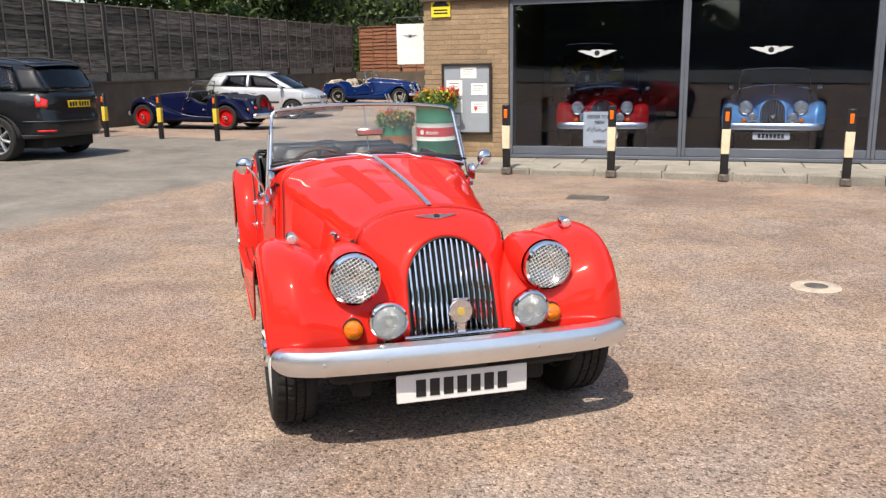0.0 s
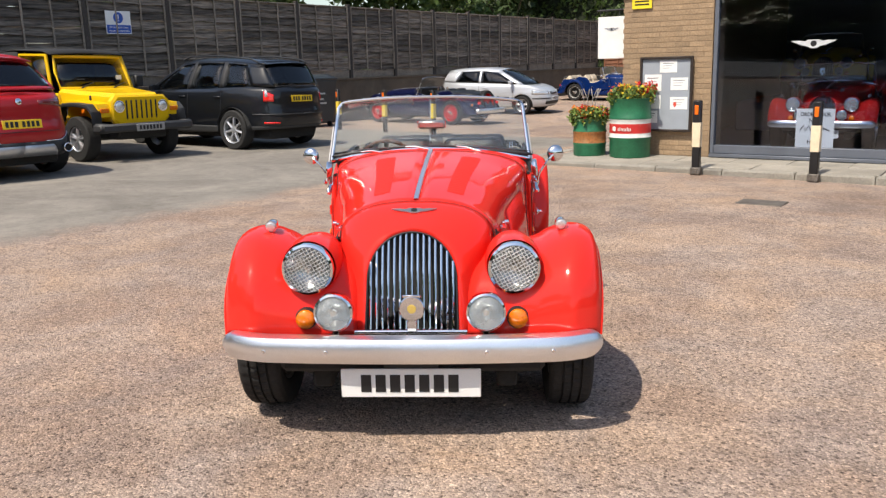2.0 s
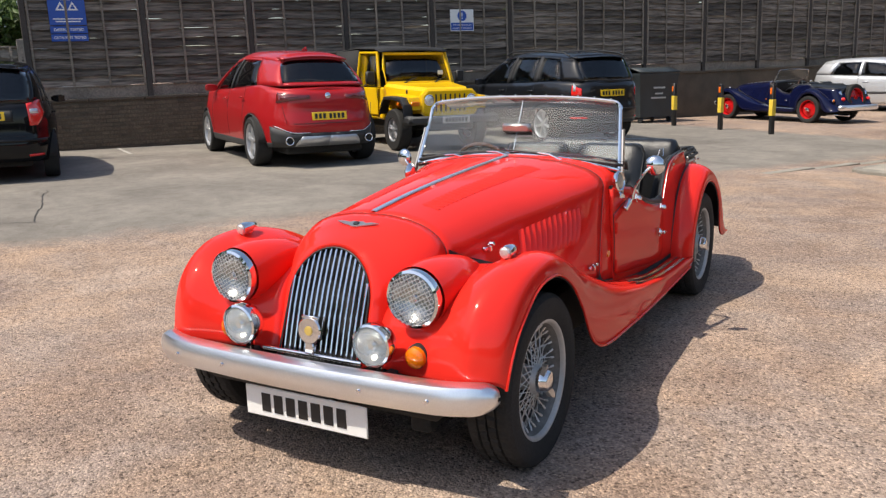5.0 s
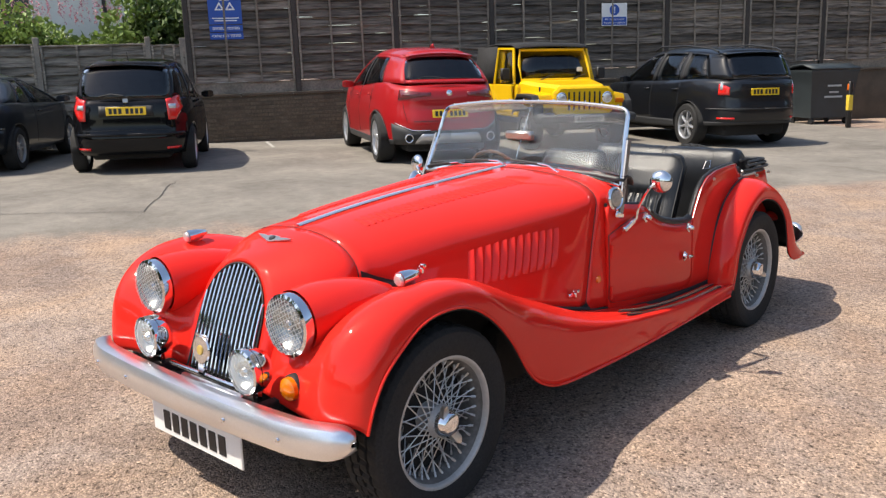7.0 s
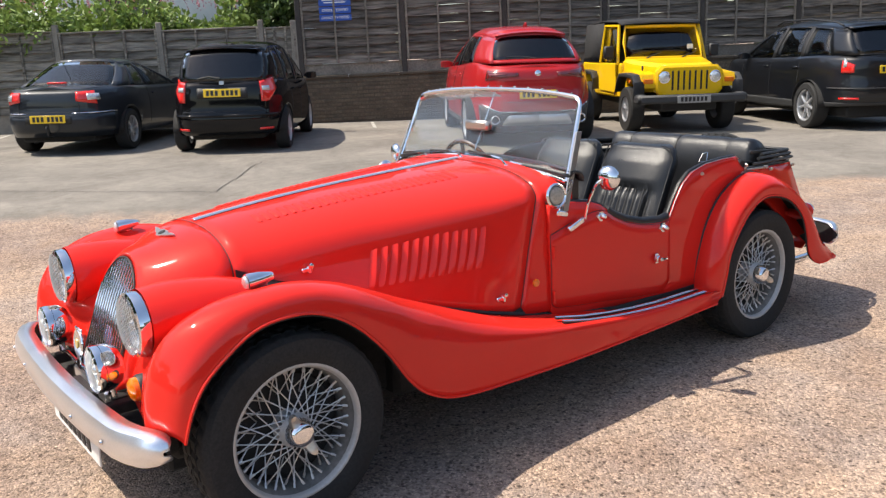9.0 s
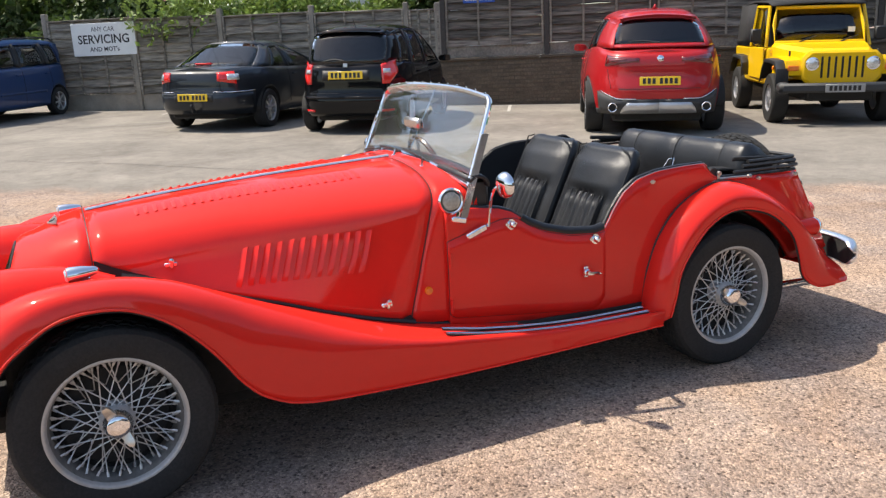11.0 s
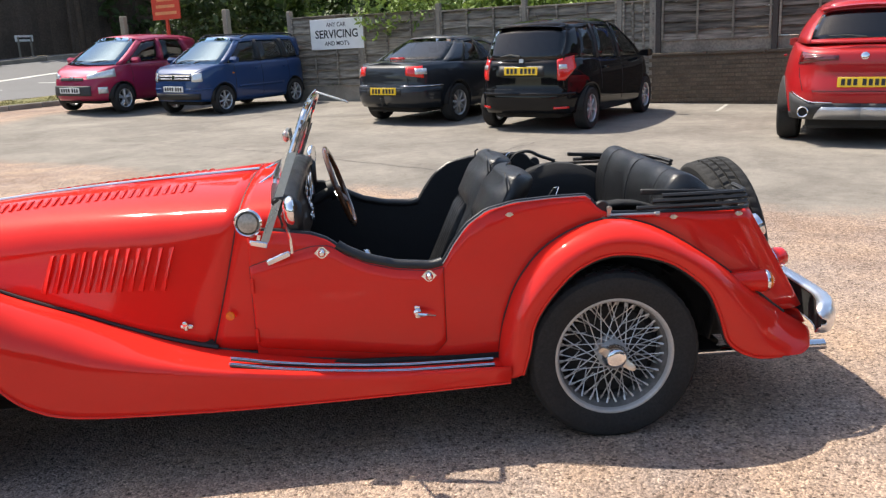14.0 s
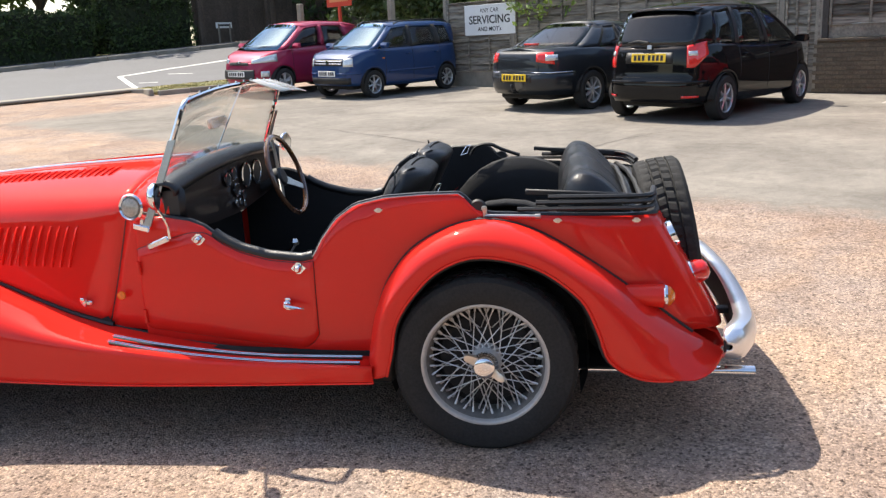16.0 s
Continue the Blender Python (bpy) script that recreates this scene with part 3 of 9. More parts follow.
# lower, silvered fence nearer the road
low_slats = [slat_mesh(1.84, SLAT_PALE, 50 + k) for k in range(8)]
low_post = Geo().box(-0.06, 0.06, -0.05, 0.05, -0.1, 2.02, 0.01).mesh("fence_post", POST_CONC, smooth=False)
LOW_V = [-5.35, -3.42, -1.49, 0.44, 2.37]
for k, v0 in enumerate(LOW_V):
    gz = ground_z(FENCE_U, v0)
    solo("fence_post", low_post, POST_CONC, "grey concrete fence post", "post", pose(FENCE_U + 0.02, v0, gz), "low fence posts", "structure")
    if k < len(LOW_V) - 1 or True:
        w = 1.84 if k < 4 else 0.62
        slats = low_slats if k < 4 else [slat_mesh(0.62, SLAT_PALE, 70 + j) for j in range(3)]
        gz = ground_z(FENCE_U, v0 + 0.96)
        lap_panel(w, 1.5, slats, SLAT_PALE, pose(FENCE_U, v0 + 0.05 + w / 2, gz + 0.36), "silvered larch-lap fence panel", "low fence panels", 400 + k)
        solo("gravel_board", Geo().box(-0.025, 0.025, -w / 2, w / 2, -0.1, 0.35, 0.006), POST_CONC, "grey concrete gravel board under the fence", "board", pose(FENCE_U, v0 + 0.05 + w / 2, gz), "gravel boards", "structure", smooth=False)
solo("fence_post", Geo().box(-0.06, 0.06, -0.06, 0.06, -0.1, 2.0, 0.01), POST_CONC, "grey concrete end post beside the wall", "post", on_ground(FENCE_U + 0.02, 3.0 + 0.0), "low fence posts", "structure", smooth=False)

# ---- showroom ----
FV = 13.18
WALLBRICK = surface("buff_brick", (0.300, 0.208, 0.126), 0.9, 0, (40, 0.18), (2.5, 0.15), (60, 0.35), vary=0.13)
MORTAR = surface("buff_mortar", (0.292, 0.205, 0.128), 0.95, 0, (60, 0.15), (3, 0.15), (80, 0.4))
FRAME = surface("dark_grey_frame", (0.115, 0.128, 0.155), 0.4, 0.1, (120, 0.06), (3, 0.1))
FASCIA = surface("brown_fascia", (0.075, 0.055, 0.042), 0.6, 0, (60, 0.1), (2, 0.15))
INNER = surface("showroom_dark_wall", (0.20, 0.215, 0.26), 0.8, 0, (20, 0.1), (1.2, 0.2))
SHOPFLOOR = surface("showroom_tiles", (0.16, 0.16, 0.17), 0.3, 0, (20, 0.1), (1.2, 0.15))
FL = -0.02     # pavement level at the building
pier = tagged(part("wall_showroom_pier", Geo().box(-4.25, -2.90, FV + 0.02, FV + 0.55, FL - 0.3, 3.4), MORTAR, None, smooth=False), "buff brick wall beside the showroom window", "wall", kind="structure")
pier_bricks = [Geo().box(-0.1075 + random.uniform(0, 0.002), 0.1075, -0.004 + random.uniform(-0.0015, 0.0015), 0, -0.0325, 0.0325 + random.uniform(-0.001, 0.001), 0.004).mesh("brick", WALLBRICK, smooth=False) for _ in range(5)]
half_brick = Geo().box(-0.051, 0.051, -0.004, 0, -0.0325, 0.0325, 0.003).mesh("brick", WALLBRICK, smooth=False)
for row in range(33):
    z = FL + 0.04 + 0.075 * row
    if z > 2.33:
        break
    for k in range(7):
        u = -4.25 + 0.1125 + 0.225 * k - (0.1125 if row % 2 else 0)
        if u < -4.2:
            part("brick", half_brick, WALLBRICK, pier, m=pose(-4.195, FV + 0.02, z))
        elif u + 0.1 < -2.9:
            part("brick", random.choice(pier_bricks), WALLBRICK, pier, m=pose(u, FV + 0.02, z))
        elif u - 0.06 < -2.95:
            part("brick", half_brick, WALLBRICK, pier, m=pose(-2.953, FV + 0.02, z))
side_bricks = Geo()
for row in range(31):
    for k in range(30):
        v = FV + 0.04 + 0.225 * k + (0.1125 if row % 2 else 0)
        side_bricks.box(-4.272, -4.25, v, v + 0.215, FL + 0.0075 + 0.075 * row, FL + 0.0725 + 0.075 * row)
tagged(part("wall_showroom_side", Geo().box(-4.25, -4.0, FV + 0.55, FV + 9, FL - 0.3, 3.4), MORTAR, None, smooth=False), "buff brick side wall of the showroom", "wall", kind="structure")
part("brick_courses", side_bricks, WALLBRICK, bpy.data.objects["wall_showroom_side"], "courses of buff bricks", smooth=False)["kind"] = "stuff"
tagged(part("fascia", Geo().box(-4.30, 9.0, FV - 0.06, FV + 0.5, 2.36, 3.5, 0.01), FASCIA, None), "dark brown fascia board over the window", "fascia", kind="structure")
tagged(part("roof", Geo().box(-4.4, 9.2, FV - 0.1, FV + 9.2, 3.5, 3.62, 0.01), FASCIA, None), "flat roof edge of the showroom", "roof", kind="structure")
tagged(part("wall_showroom_back", Geo().box(-4.0, 9.0, FV + 8.8, FV + 9, FL - 0.3, 3.4), INNER, None), "dark back wall inside the showroom", "wall", kind="structure")
tagged(part("wall_showroom_east", Geo().box(8.8, 9.0, FV, FV + 8.8, FL - 0.3, 3.4), INNER, None), "dark side wall inside the showroom", "wall", kind="structure")
tagged(part("floor", Geo().box(-4.0, 8.8, FV + 0.12, FV + 8.8, FL - 0.2, FL + 0.06), SHOPFLOOR, None), "dark tiled showroom floor", "floor", kind="structure")
tagged(part("ceiling", Geo().box(-4.0, 8.8, FV + 0.1, FV + 8.8, 2.75, 2.85), INNER, None), "dark showroom ceiling", "ceiling", kind="structure")
tagged(part("wall_showroom_lining", Geo().box(-3.99, -2.92, FV + 0.56, FV + 0.6, FL, 2.75), INNER, None), "dark lining behind the brick wall", "wall", kind="structure")

for k, (a, b) in enumerate(((-2.88, -0.30), (-0.30, 2.22), (2.22, 4.75), (4.75, 7.3))):
    win = thing("window_%d" % (k + 1), "floor-to-ceiling showroom window in a dark grey metal frame", "window", kind="structure")
    z0, z1 = FL + 0.06, 2.36
    f = 0.055
    part("window_frame", Geo().box(a, a + f, FV - 0.01, FV + 0.09, z0, z1, 0.006).box(b - f, b, FV - 0.01, FV + 0.09, z0, z1, 0.006).box(a + f, b - f, FV - 0.01, FV + 0.09, z0, z0 + 0.12, 0.006).box(a + f, b - f, FV - 0.01, FV + 0.09, z1 - 0.09, z1, 0.006), FRAME, win)
    pane = part("pane", Geo().box(a + f, b - f, FV + 0.035, FV + 0.043, z0 + 0.12, z1 - 0.09), SHOP_GLASS, win, "large clear shop pane")
    pane.visible_shadow = False
    part("window_sill", Geo().box(a, b, FV - 0.05, FV + 0.09, z0 - 0.055, z0 - 0.003, 0.008), FRAME, win)

# pavement of concrete flags before the window, with a kerb
pav = thing("pavement", "pavement of pale concrete flags before the showroom", "pavement", kind="structure")
part("bed", Geo().box(-5.0, 12, 11.98, FV + 0.01, -0.45, FL - 0.065), MORTAR, pav, smooth=False)
part("bed", Geo().box(-5.0, -4.26, FV + 0.01, 22, -0.6, FL - 0.065), MORTAR, pav, smooth=False)
flags = []
for k in range(4):
    flags.append(Geo().box(-0.372, 0.372, -0.295, 0.295, -0.06, 0.0 + random.uniform(-0.003, 0.003), 0.008).mesh("flag", CONCRETE, smooth=False))
for k in range(22):
    for j in range(2):
        u, v = -4.62 + 0.755 * k + (0.3 if j else 0), 12.29 + 0.605 * j
        if j == 1 and k == 21:
            continue
        part("flag", random.choice(flags), CONCRETE, pav, m=pose(u, v, FL + random.uniform(-0.004, 0.003), random.uniform(-0.4, 0.4), random.uniform(-0.4, 0.4), 0))
part("flag", Geo().box(-5.0, -4.72, 12.6, 13.18, FL - 0.06, FL, 0.008), CONCRETE, pav, smooth=False)
for k in range(12):
    part("flag", flags[k % 4], CONCRETE, pav, m=pose(-4.64, 13.55 + 0.76 * k, FL, 0, 0, 90))
for k in range(20):
    part("kerb_stone", Geo().box(-0.445, 0.445, -0.06, 0.065, -0.5, 0.0, 0.022), KERB, pav, m=pose(-4.55 + 0.9 * k, 11.93, FL - 0.003, 0, 0, 0))
for k in range(9):
    part("kerb_stone", Geo().box(-0.445, 0.445, -0.06, 0.065, -0.6, 0.0, 0.022), KERB, pav, m=pose(-5.06, 12.4 + 0.9 * k, FL - 0.004, 0, 0, 90))

# bollards before the window
POST_BLACK = surface("black_bollard", (0.012, 0.012, 0.013), 0.4, 0, (80, 0.15), (8, 0.2))
CREAM = surface("cream_bollard_band", (0.72, 0.60, 0.42), 0.5, 0, (60, 0.08), (9, 0.12))
BAND_Y = surface("yellow_bollard_band", (0.70, 0.50, 0.05), 0.5, 0, (60, 0.08), (9, 0.12))
ORANGE = surface("orange_reflector", (0.85, 0.16, 0.01), 0.3, 0, (120, 0.1), (20, 0.1))
RUSTY = surface("dull_steel", (0.16, 0.14, 0.12), 0.6, 0.5, (60, 0.3), (10, 0.3))


def bollard(m, band, label, group, wide=0.05, base=True):
    b = thing("bollard", label, "bollard", m, group)
    if base:
        part("base", Geo().box(-0.065, 0.065, -0.065, 0.065, 0.0, 0.10, 0.012).box(-0.025, 0.025, -0.075, -0.06, 0.02, 0.09, 0.004), RUSTY, b, "worn steel base socket")
    part("post", Geo().box(-wide, wide, -wide, wide, 0.0 if not base else 0.06, 0.96, 0.012), POST_BLACK, b)
    part("band", Geo().box(-wide - 0.003, wide + 0.003, -wide - 0.003, wide + 0.003, 0.36, 0.68, 0.006), band, b, "pale painted band")
    for sgn in (-1, 1):
        part("reflector", Geo().box(-0.024, 0.024, -0.006, 0.006, 0.78, 0.90, 0.005), ORANGE, b, "orange reflector", m=pose(0, sgn * (wide + 0.005), 0))
    return b


for u in (-2.60, -1.16, 0.28, 1.73, 3.2):
    bollard(pose(u, 11.78, ground_z(u, 11.78) + 0.005, random.uniform(-0.8, 0.8), random.uniform(-1, 1), random.uniform(-6, 6)), CREAM, "square black bollard with cream band and orange reflector", "bollards before the showroom")
for u, v in ((-12.85, 16.2), (-11.3, 16.05), (-9.8, 15.88)):
    bollard(on_ground(u, v, 0, random.uniform(-8, 8)), BAND_Y, "black bollard with yellow band and orange reflector", "bollards at the edge of the parking strip", 0.045, False)

# ---- the red roadster: x to its left side, y from the front axle to the rear, z up ----
BONNET_TOP = [(-0.05, 0.850), (0.0, 0.858), (0.3, 0.892), (0.6, 0.915), (0.9, 0.931), (1.2, 0.945), (1.34, 0.952)]
BONNET_WIDE = [(0.0, 0.318), (0.25, 0.378), (0.6, 0.458), (0.95, 0.525), (1.2, 0.550), (1.34, 0.562)]
BONNET_FOOT = [(0.0, 0.702), (0.20, 0.658), (0.37, 0.592), (0.54, 0.543), (0.74, 0.478), (0.86, 0.445), (0.96, 0.417), (1.05, 0.396), (1.34, 0.372)]


SHOULDER = 0.62


def flank_k(y, z):
    """The k at which the bonnet's flank has that height."""
    lo = bonnet_section(y, SHOULDER)[2]
    foot = curve(BONNET_FOOT, y)
    return SHOULDER + (1 - SHOULDER) * max(0.0, min(1.0, (lo - z) / max(0.01, lo - foot)))


def bonnet_section(y, k, lift=0.0):
    """Point of the bonnet's cross-section; k from -1 (right foot) over 0 (crown) to 1 (left foot)."""
    a, top, foot = curve(BONNET_WIDE, y), curve(BONNET_TOP, y), curve(BONNET_FOOT, y)
    h = max(top - foot, 0.02)
    arch = min(h * 0.97, linear([(0, 0.19), (0.5, 0.178), (0.95, 0.165), (1.2, 0.125)], y))
    neck = a - linear([(0, 0.0), (0.25, 0.030), (0.5, 0.052), (0.95, 0.056), (1.2, 0.030), (1.34, 0.022)], y)   # flank leans in towards the shoulder
    if abs(k) < SHOULDER:
        t = abs(k) / SHOULDER * math.pi / 2
        x = neck * math.sin(t) ** 0.86
        z = top - arch * (1 - max(math.cos(t), 0) ** 0.86)
    else:
        q = (abs(k) - SHOULDER) / (1 - SHOULDER)
        x, z = lerp(neck, a, q), lerp(top - arch, foot, q)
    n = Vector((x / max(a, 0.01), 0, (z - foot) / h))
    n.normalize()
    return (math.copysign(x + lift * n.x, k), y, z + lift * n.z)


def bonnet_end(k):
    """Where the bonnet ends and the scuttle begins: raked forward towards the foot."""
    z = bonnet_section(1.15, k)[2]
    return min(1.192, 1.052 + (z - 0.420) * 0.268)


def front_wing():
    """Guides at each station: front-to-back; crest, outer edge, valley and inner seam as (y, x, z)."""
    crest = [(-.412, .59, .40), (-.408, .592, .50), (-.380, .596, .60), (-.315, .600, .683), (-.21, .602, .733), (-.08, .605, .752), (.06, .605, .750), (.21, .605, .716), (.34, .607, .662), (.465, .61, .604), (.60, .615, .548), (.75, .625, .488), (.95, .645, .418), (1.2, .665, .367), (1.6, .68, .320), (2.07, .69, .305)]
    outer = [(-.352, .712, .40), (-.328, .718, .48), (-.285, .722, .555), (-.215, .724, .617), (-.13, .725, .669), (-.03, .725, .686), (.08, .725, .671), (.195, .725, .606), (.30, .724, .498), (.392, .722, .368), (.475, .722, .298), (.61, .722, .256), (.90, .722, .242), (1.2, .722, .238), (1.6, .722, .243), (2.07, .722, .254)]
    valley = [(-.375, .43, .40), (-.358, .43, .50), (-.320, .44, .585), (-.265, .45, .635), (-.18, .455, .672), (-.07, .46, .694), (.06, .47, .692), (.21, .485, .664), (.34, .495, .610), (.465, .505, .574), (.60, .515, .530), (.75, .525, .480), (.95, .555, .420), (1.2, .585, .370), (1.6, .62, .322), (2.07, .625, .307)]
    inner = [(-.335, .20, .40), (-.305, .205, .48), (-.27, .215, .56), (-.22, .235, .615), (-.15, .26, .652), (-.06, .29, .680), (.05, .325, .684), (.21, .372, .648), (.34, .402, .602), (.465, .430, .562), (.60, .456, .522), (.75, .486, .473), (.95, .523, .418), (1.2, .548, .370), (1.6, .59, .324), (2.07, .60, .308)]
    rows = []
    guides = [spline([(x, y, z) for y, x, z in g], 4) for g in (outer, crest, valley, inner)]
    for o, c, v, n in zip(*guides):
        o, c, v, n = Vector(o), Vector(c), Vector(v), Vector(n)
        h = max(c.z - o.z, 0.0)
        # fuller shoulder between outer edge and crest
        s1 = o.lerp(c, 0.34) + Vector((0.020 + 0.02 * min(1, h / 0.3), 0, 0.02 + 0.10 * h))
        s1.x = min(s1.x, 0.738)
        crisp = max(0.0, min(1.0, (c.y - 0.20) / 0.35)) * min(1.0, h / 0.15)
        s2 = o.lerp(c, 0.70) + Vector((0.022 + 0.026 * crisp, 0, 0.020 + 0.05 * h + 0.012 * crisp))
        mid = c.lerp(v, 0.5) + Vector((0, 0, 0.004))
        pts = [tuple(o), tuple(s1), tuple(s2), tuple(c), tuple(mid), tuple(v), tuple(n)]
        rows.append(spline(pts, 4))
    return rows


def rear_wing():
    joint = [(2.055, .265), (2.062, .36), (2.088, .475), (2.140, .595), (2.245, .706), (2.42, .773), (2.60, .742), (2.80, .618), (2.98, .485), (3.12, .376), (3.224, .305), (3.205, .282)]
    edge = [(2.115, .275), (2.138, .36), (2.160, .465), (2.225, .565), (2.318, .650), (2.445, .688), (2.620, .650), (2.757, .548), (2.812, .440), (2.850, .335), (2.945, .274), (3.05, .266)]
    body = [.600, .602, .606, .606, .604, .600, .590, .576, .562, .552, .548, .548]
    j3 = spline([(b, y, z) for (y, z), b in zip(joint, body)], 5)
    e3 = spline([(.715 + .01 * math.sin(i / 11 * math.pi), y, z) for i, (y, z) in enumerate(edge)], 5)
    rows = []
    for j, e in zip(j3, e3):
        j, e = Vector(j), Vector(e)
        crest = j.lerp(e, 0.30)
        crest.x = j.x + 0.62 * (e.x - j.x)
        out = Vector((0, (j - e).y, (j - e).z))
        if out.length > 0:
            out.normalize()
        crest += out * 0.030
        low = j.lerp(e, 0.68) + out * 0.022
        low.x = e.x + 0.004
        root = j + Vector((-0.03, 0, 0)) - out * 0.012
        rows.append(spline([tuple(root), tuple(j + out * 0.010), tuple(crest), tuple(low), tuple(e)], 4))
    return rows


TUB_PLAN = [(.555, 1.20), (.580, 1.45), (.606, 1.75), (.612, 2.05), (.602, 2.35), (.588, 2.65), (.564, 2.88), (.540, 2.965), (.515, 3.010), (.46, 3.032), (.30, 3.041), (.14, 3.044), (0.0, 3.044)]
TUB_TOP = [(1.16, .815), (1.30, .805), (1.42, .788), (1.47, .768), (1.53, .724), (1.60, .691), (1.70, .665), (1.82, .654), (1.865, .664), (1.90, .724), (1.95, .790), (2.02, .838), (2.12, .860), (2.25, .866), (2.37, .866), (2.385, .856), (2.42, .816), (2.47, .796), (2.7, .784), (2.98, .770), (3.2, .762)]


def tub_rows(n_up=9, y_from=1.16, y_to=9.0, off=0.0, z_low=None, z_high=None):
    """Columns of the tub's skin from the left scuttle round the tail to the centre line."""
    plan = [p for p in spline([(x, y, 0) for x, y in TUB_PLAN], 16) if y_from <= p[1] <= y_to]
    cols = []
    for i, (x, y, _) in enumerate(plan):
        top = linear(TUB_TOP, y) if z_high is None else z_high(y)
        foot = linear([(1.1, .36), (1.3, .335), (2.1, .31), (2.6, .36), (2.9, .38), (3.1, .38)], y) if z_low is None else z_low(y)
        if z_low is None and abs(y - 2.44) < 0.36:
            foot = max(foot, 0.309 + math.sqrt(0.36 ** 2 - (y - 2.44) ** 2))
        tail = max(0.0, min(1.0, (y - 2.45) / 0.59))
        nx = 1.0 - max(0.0, min(1.0, (y - 2.80) / 0.25))
        col = []
        for k in range(n_up + 1):
            z = lerp(foot, top, k / n_up)
            yy = y + tail * 0.212 * (0.75 - z) / 0.37
            xx = x - 0.012 * max(0, z - 0.55) / 0.3 - 0.02 * tail * (z - 0.4)
            col.append((xx + off * nx, yy + off * (1 - nx), z))
        cols.append(col)
    return cols


def mirrored(rows):
    return [[(-x, y, z) for x, y, z in r] for r in rows]


def wire_wheel(parent, m, cap_side, paint_mat, spokes=True, red_disc=None, spinner=True, spin=0.0):
    """Tyre, rim, hub and spokes about the local y axis... the axle runs along x."""
    rim_mat = red_disc or SILVER_WIRE
    prof = [(.204, .050), (.212, .058), (.219, .066), (.2175, .0735), (.211, .0765), (.205, .0745), (.201, .068), (.198, .060), (.204, .050)]
    well = [(.198, -.060), (.208, -.064), (.214, -.058), (.210, -.050), (.202, -.044), (.198, -.02), (.198, .02), (.204, .052), (.199, .060), (.194, .046), (.190, .034), (.188, .012), (.186, -.02), (.190, -.045), (.198, -.060)]
    key = "rim"
    if key not in WHEEL:
        WHEEL[key] = Geo().lathe(prof, 48, AX_X, cap=False).mesh("wheel", None, 50)
        WHEEL["well"] = Geo().lathe(well, 48, AX_X, cap=False).mesh("rim_well", None, 50)
        tp = [(.204, -.066), (.225, -.078), (.262, -.086), (.290, -.083), (.3025, -.072), (.306, -.066), (.3075, -.040), (.297, -.038), (.297, -.031), (.3085, -.030), (.309, -.004), (.297, -.0035), (.297, .0035), (.309, .004), (.3085, .030), (.297, .031), (.297, .038), (.3075, .040), (.306, .066), (.3025, .072), (.290, .084), (.262, .088), (.225, .082), (.206, .070)]
        rows = []
        for k in range(168):
            row = []
            for r, h in tp:
                sipe = r > .3035 and (k + (2 if h > 0 else 0)) % 4 == 0
                t = 2 * math.pi * (k + (1.4 * abs(h) / .07 if r > .295 else 0)) / 168
                rr = .3022 if sipe else r
                row.append((h, rr * math.cos(t), rr * math.sin(t)))
            rows.append(row)
        tyre = Geo().grid(rows + [rows[0]])
        WHEEL["tyre"] = tyre.mesh("tyre", TYRE, 30)
        WHEEL["hub"] = Geo().lathe([(.0, -.052), (.070, -.052), (.078, -.040), (.076, -.028), (.058, -.020), (.046, -.004), (.042, .030), (.048, .040), (.054, .046), (.050, .056), (.042, .066), (.0, .068)], 32, AX_X).mesh("hub", None)
        sp = Geo().lathe([(.0, .056), (.044, .056), (.046, .066), (.044, .078), (.040, .084), (.035, .098), (.032, .101), (.018, .103), (.0, .103)], 32, AX_X)
        WHEEL["spinner"] = sp.mesh("spinner", CHROME)
        WHEEL["ear"] = Geo().grid([[(.080 + lift + dx, y, z) for dx, z in ((-.008, -.019 * w), (.008, -.017 * w), (.010, 0), (.008, .017 * w), (-.008, .019 * w))] for y, w, lift in ((.030, 1.0, .0), (.044, .80, .004), (.058, .78, .010), (.070, .64, .014), (.077, .26, .015))], True, True).mesh("ear", NICKEL)
        # laced spokes: two sets from the outer flange, two from the inner, nipples spread evenly round the rim
        for key, hx, hr, sweep, rx, rr in (("spoke_a", .046, .050, 46, .008, .186), ("spoke_b", .046, .050, -46, .008, .186), ("spoke_c", -.034, .072, 30, .036, .191), ("spoke_d", -.034, .072, -30, .036, .191)):
            c, q = math.cos(radians(sweep)), math.sin(radians(sweep))
            wire = Geo().rod((hx, hr * c, hr * q), (rx, rr, 0), .0021, 5)
            u = Vector((rx - hx, rr - hr * c, -hr * q)).normalized()
            tip = Vector((rx, rr, 0))
            wire.rod(tuple(tip - u * .016), tuple(tip), .0042, 6)
            WHEEL[key] = wire.mesh("spoke", SPOKE)
        # drum made wide in near-black to darken the depth between the spokes
        WHEEL["drum"] = Geo().lathe([(.0, -.063), (.187, -.063), (.187, -.030), (.168, -.026), (.160, -.012), (.0, -.010)], 40, AX_X).mesh("brake_drum", SHADOWED)
        WHEEL["disc"] = Geo().lathe([(.176, -.01), (.165, .022), (.135, .030), (.09, .024), (.06, .034), (.055, .05), (.0, .056)], 32, AX_X, cap=False).mesh("disc", None)
    flip = m @ (pose(0, 0, 0) if cap_side > 0 else pose(0, 0, 0, 0, 0, 180))
    def put(name, key, mat, par, mm=None, label=""):
        me = WHEEL[key]
        ob = part(name, me, mat, par, label, m=mm)
        if not me.materials or me.materials[0] is None:
            if not me.materials:
                me.materials.append(mat)
        if me.materials[0] is not mat:
            ob.material_slots[0].link = "OBJECT"
            ob.material_slots[0].material = mat
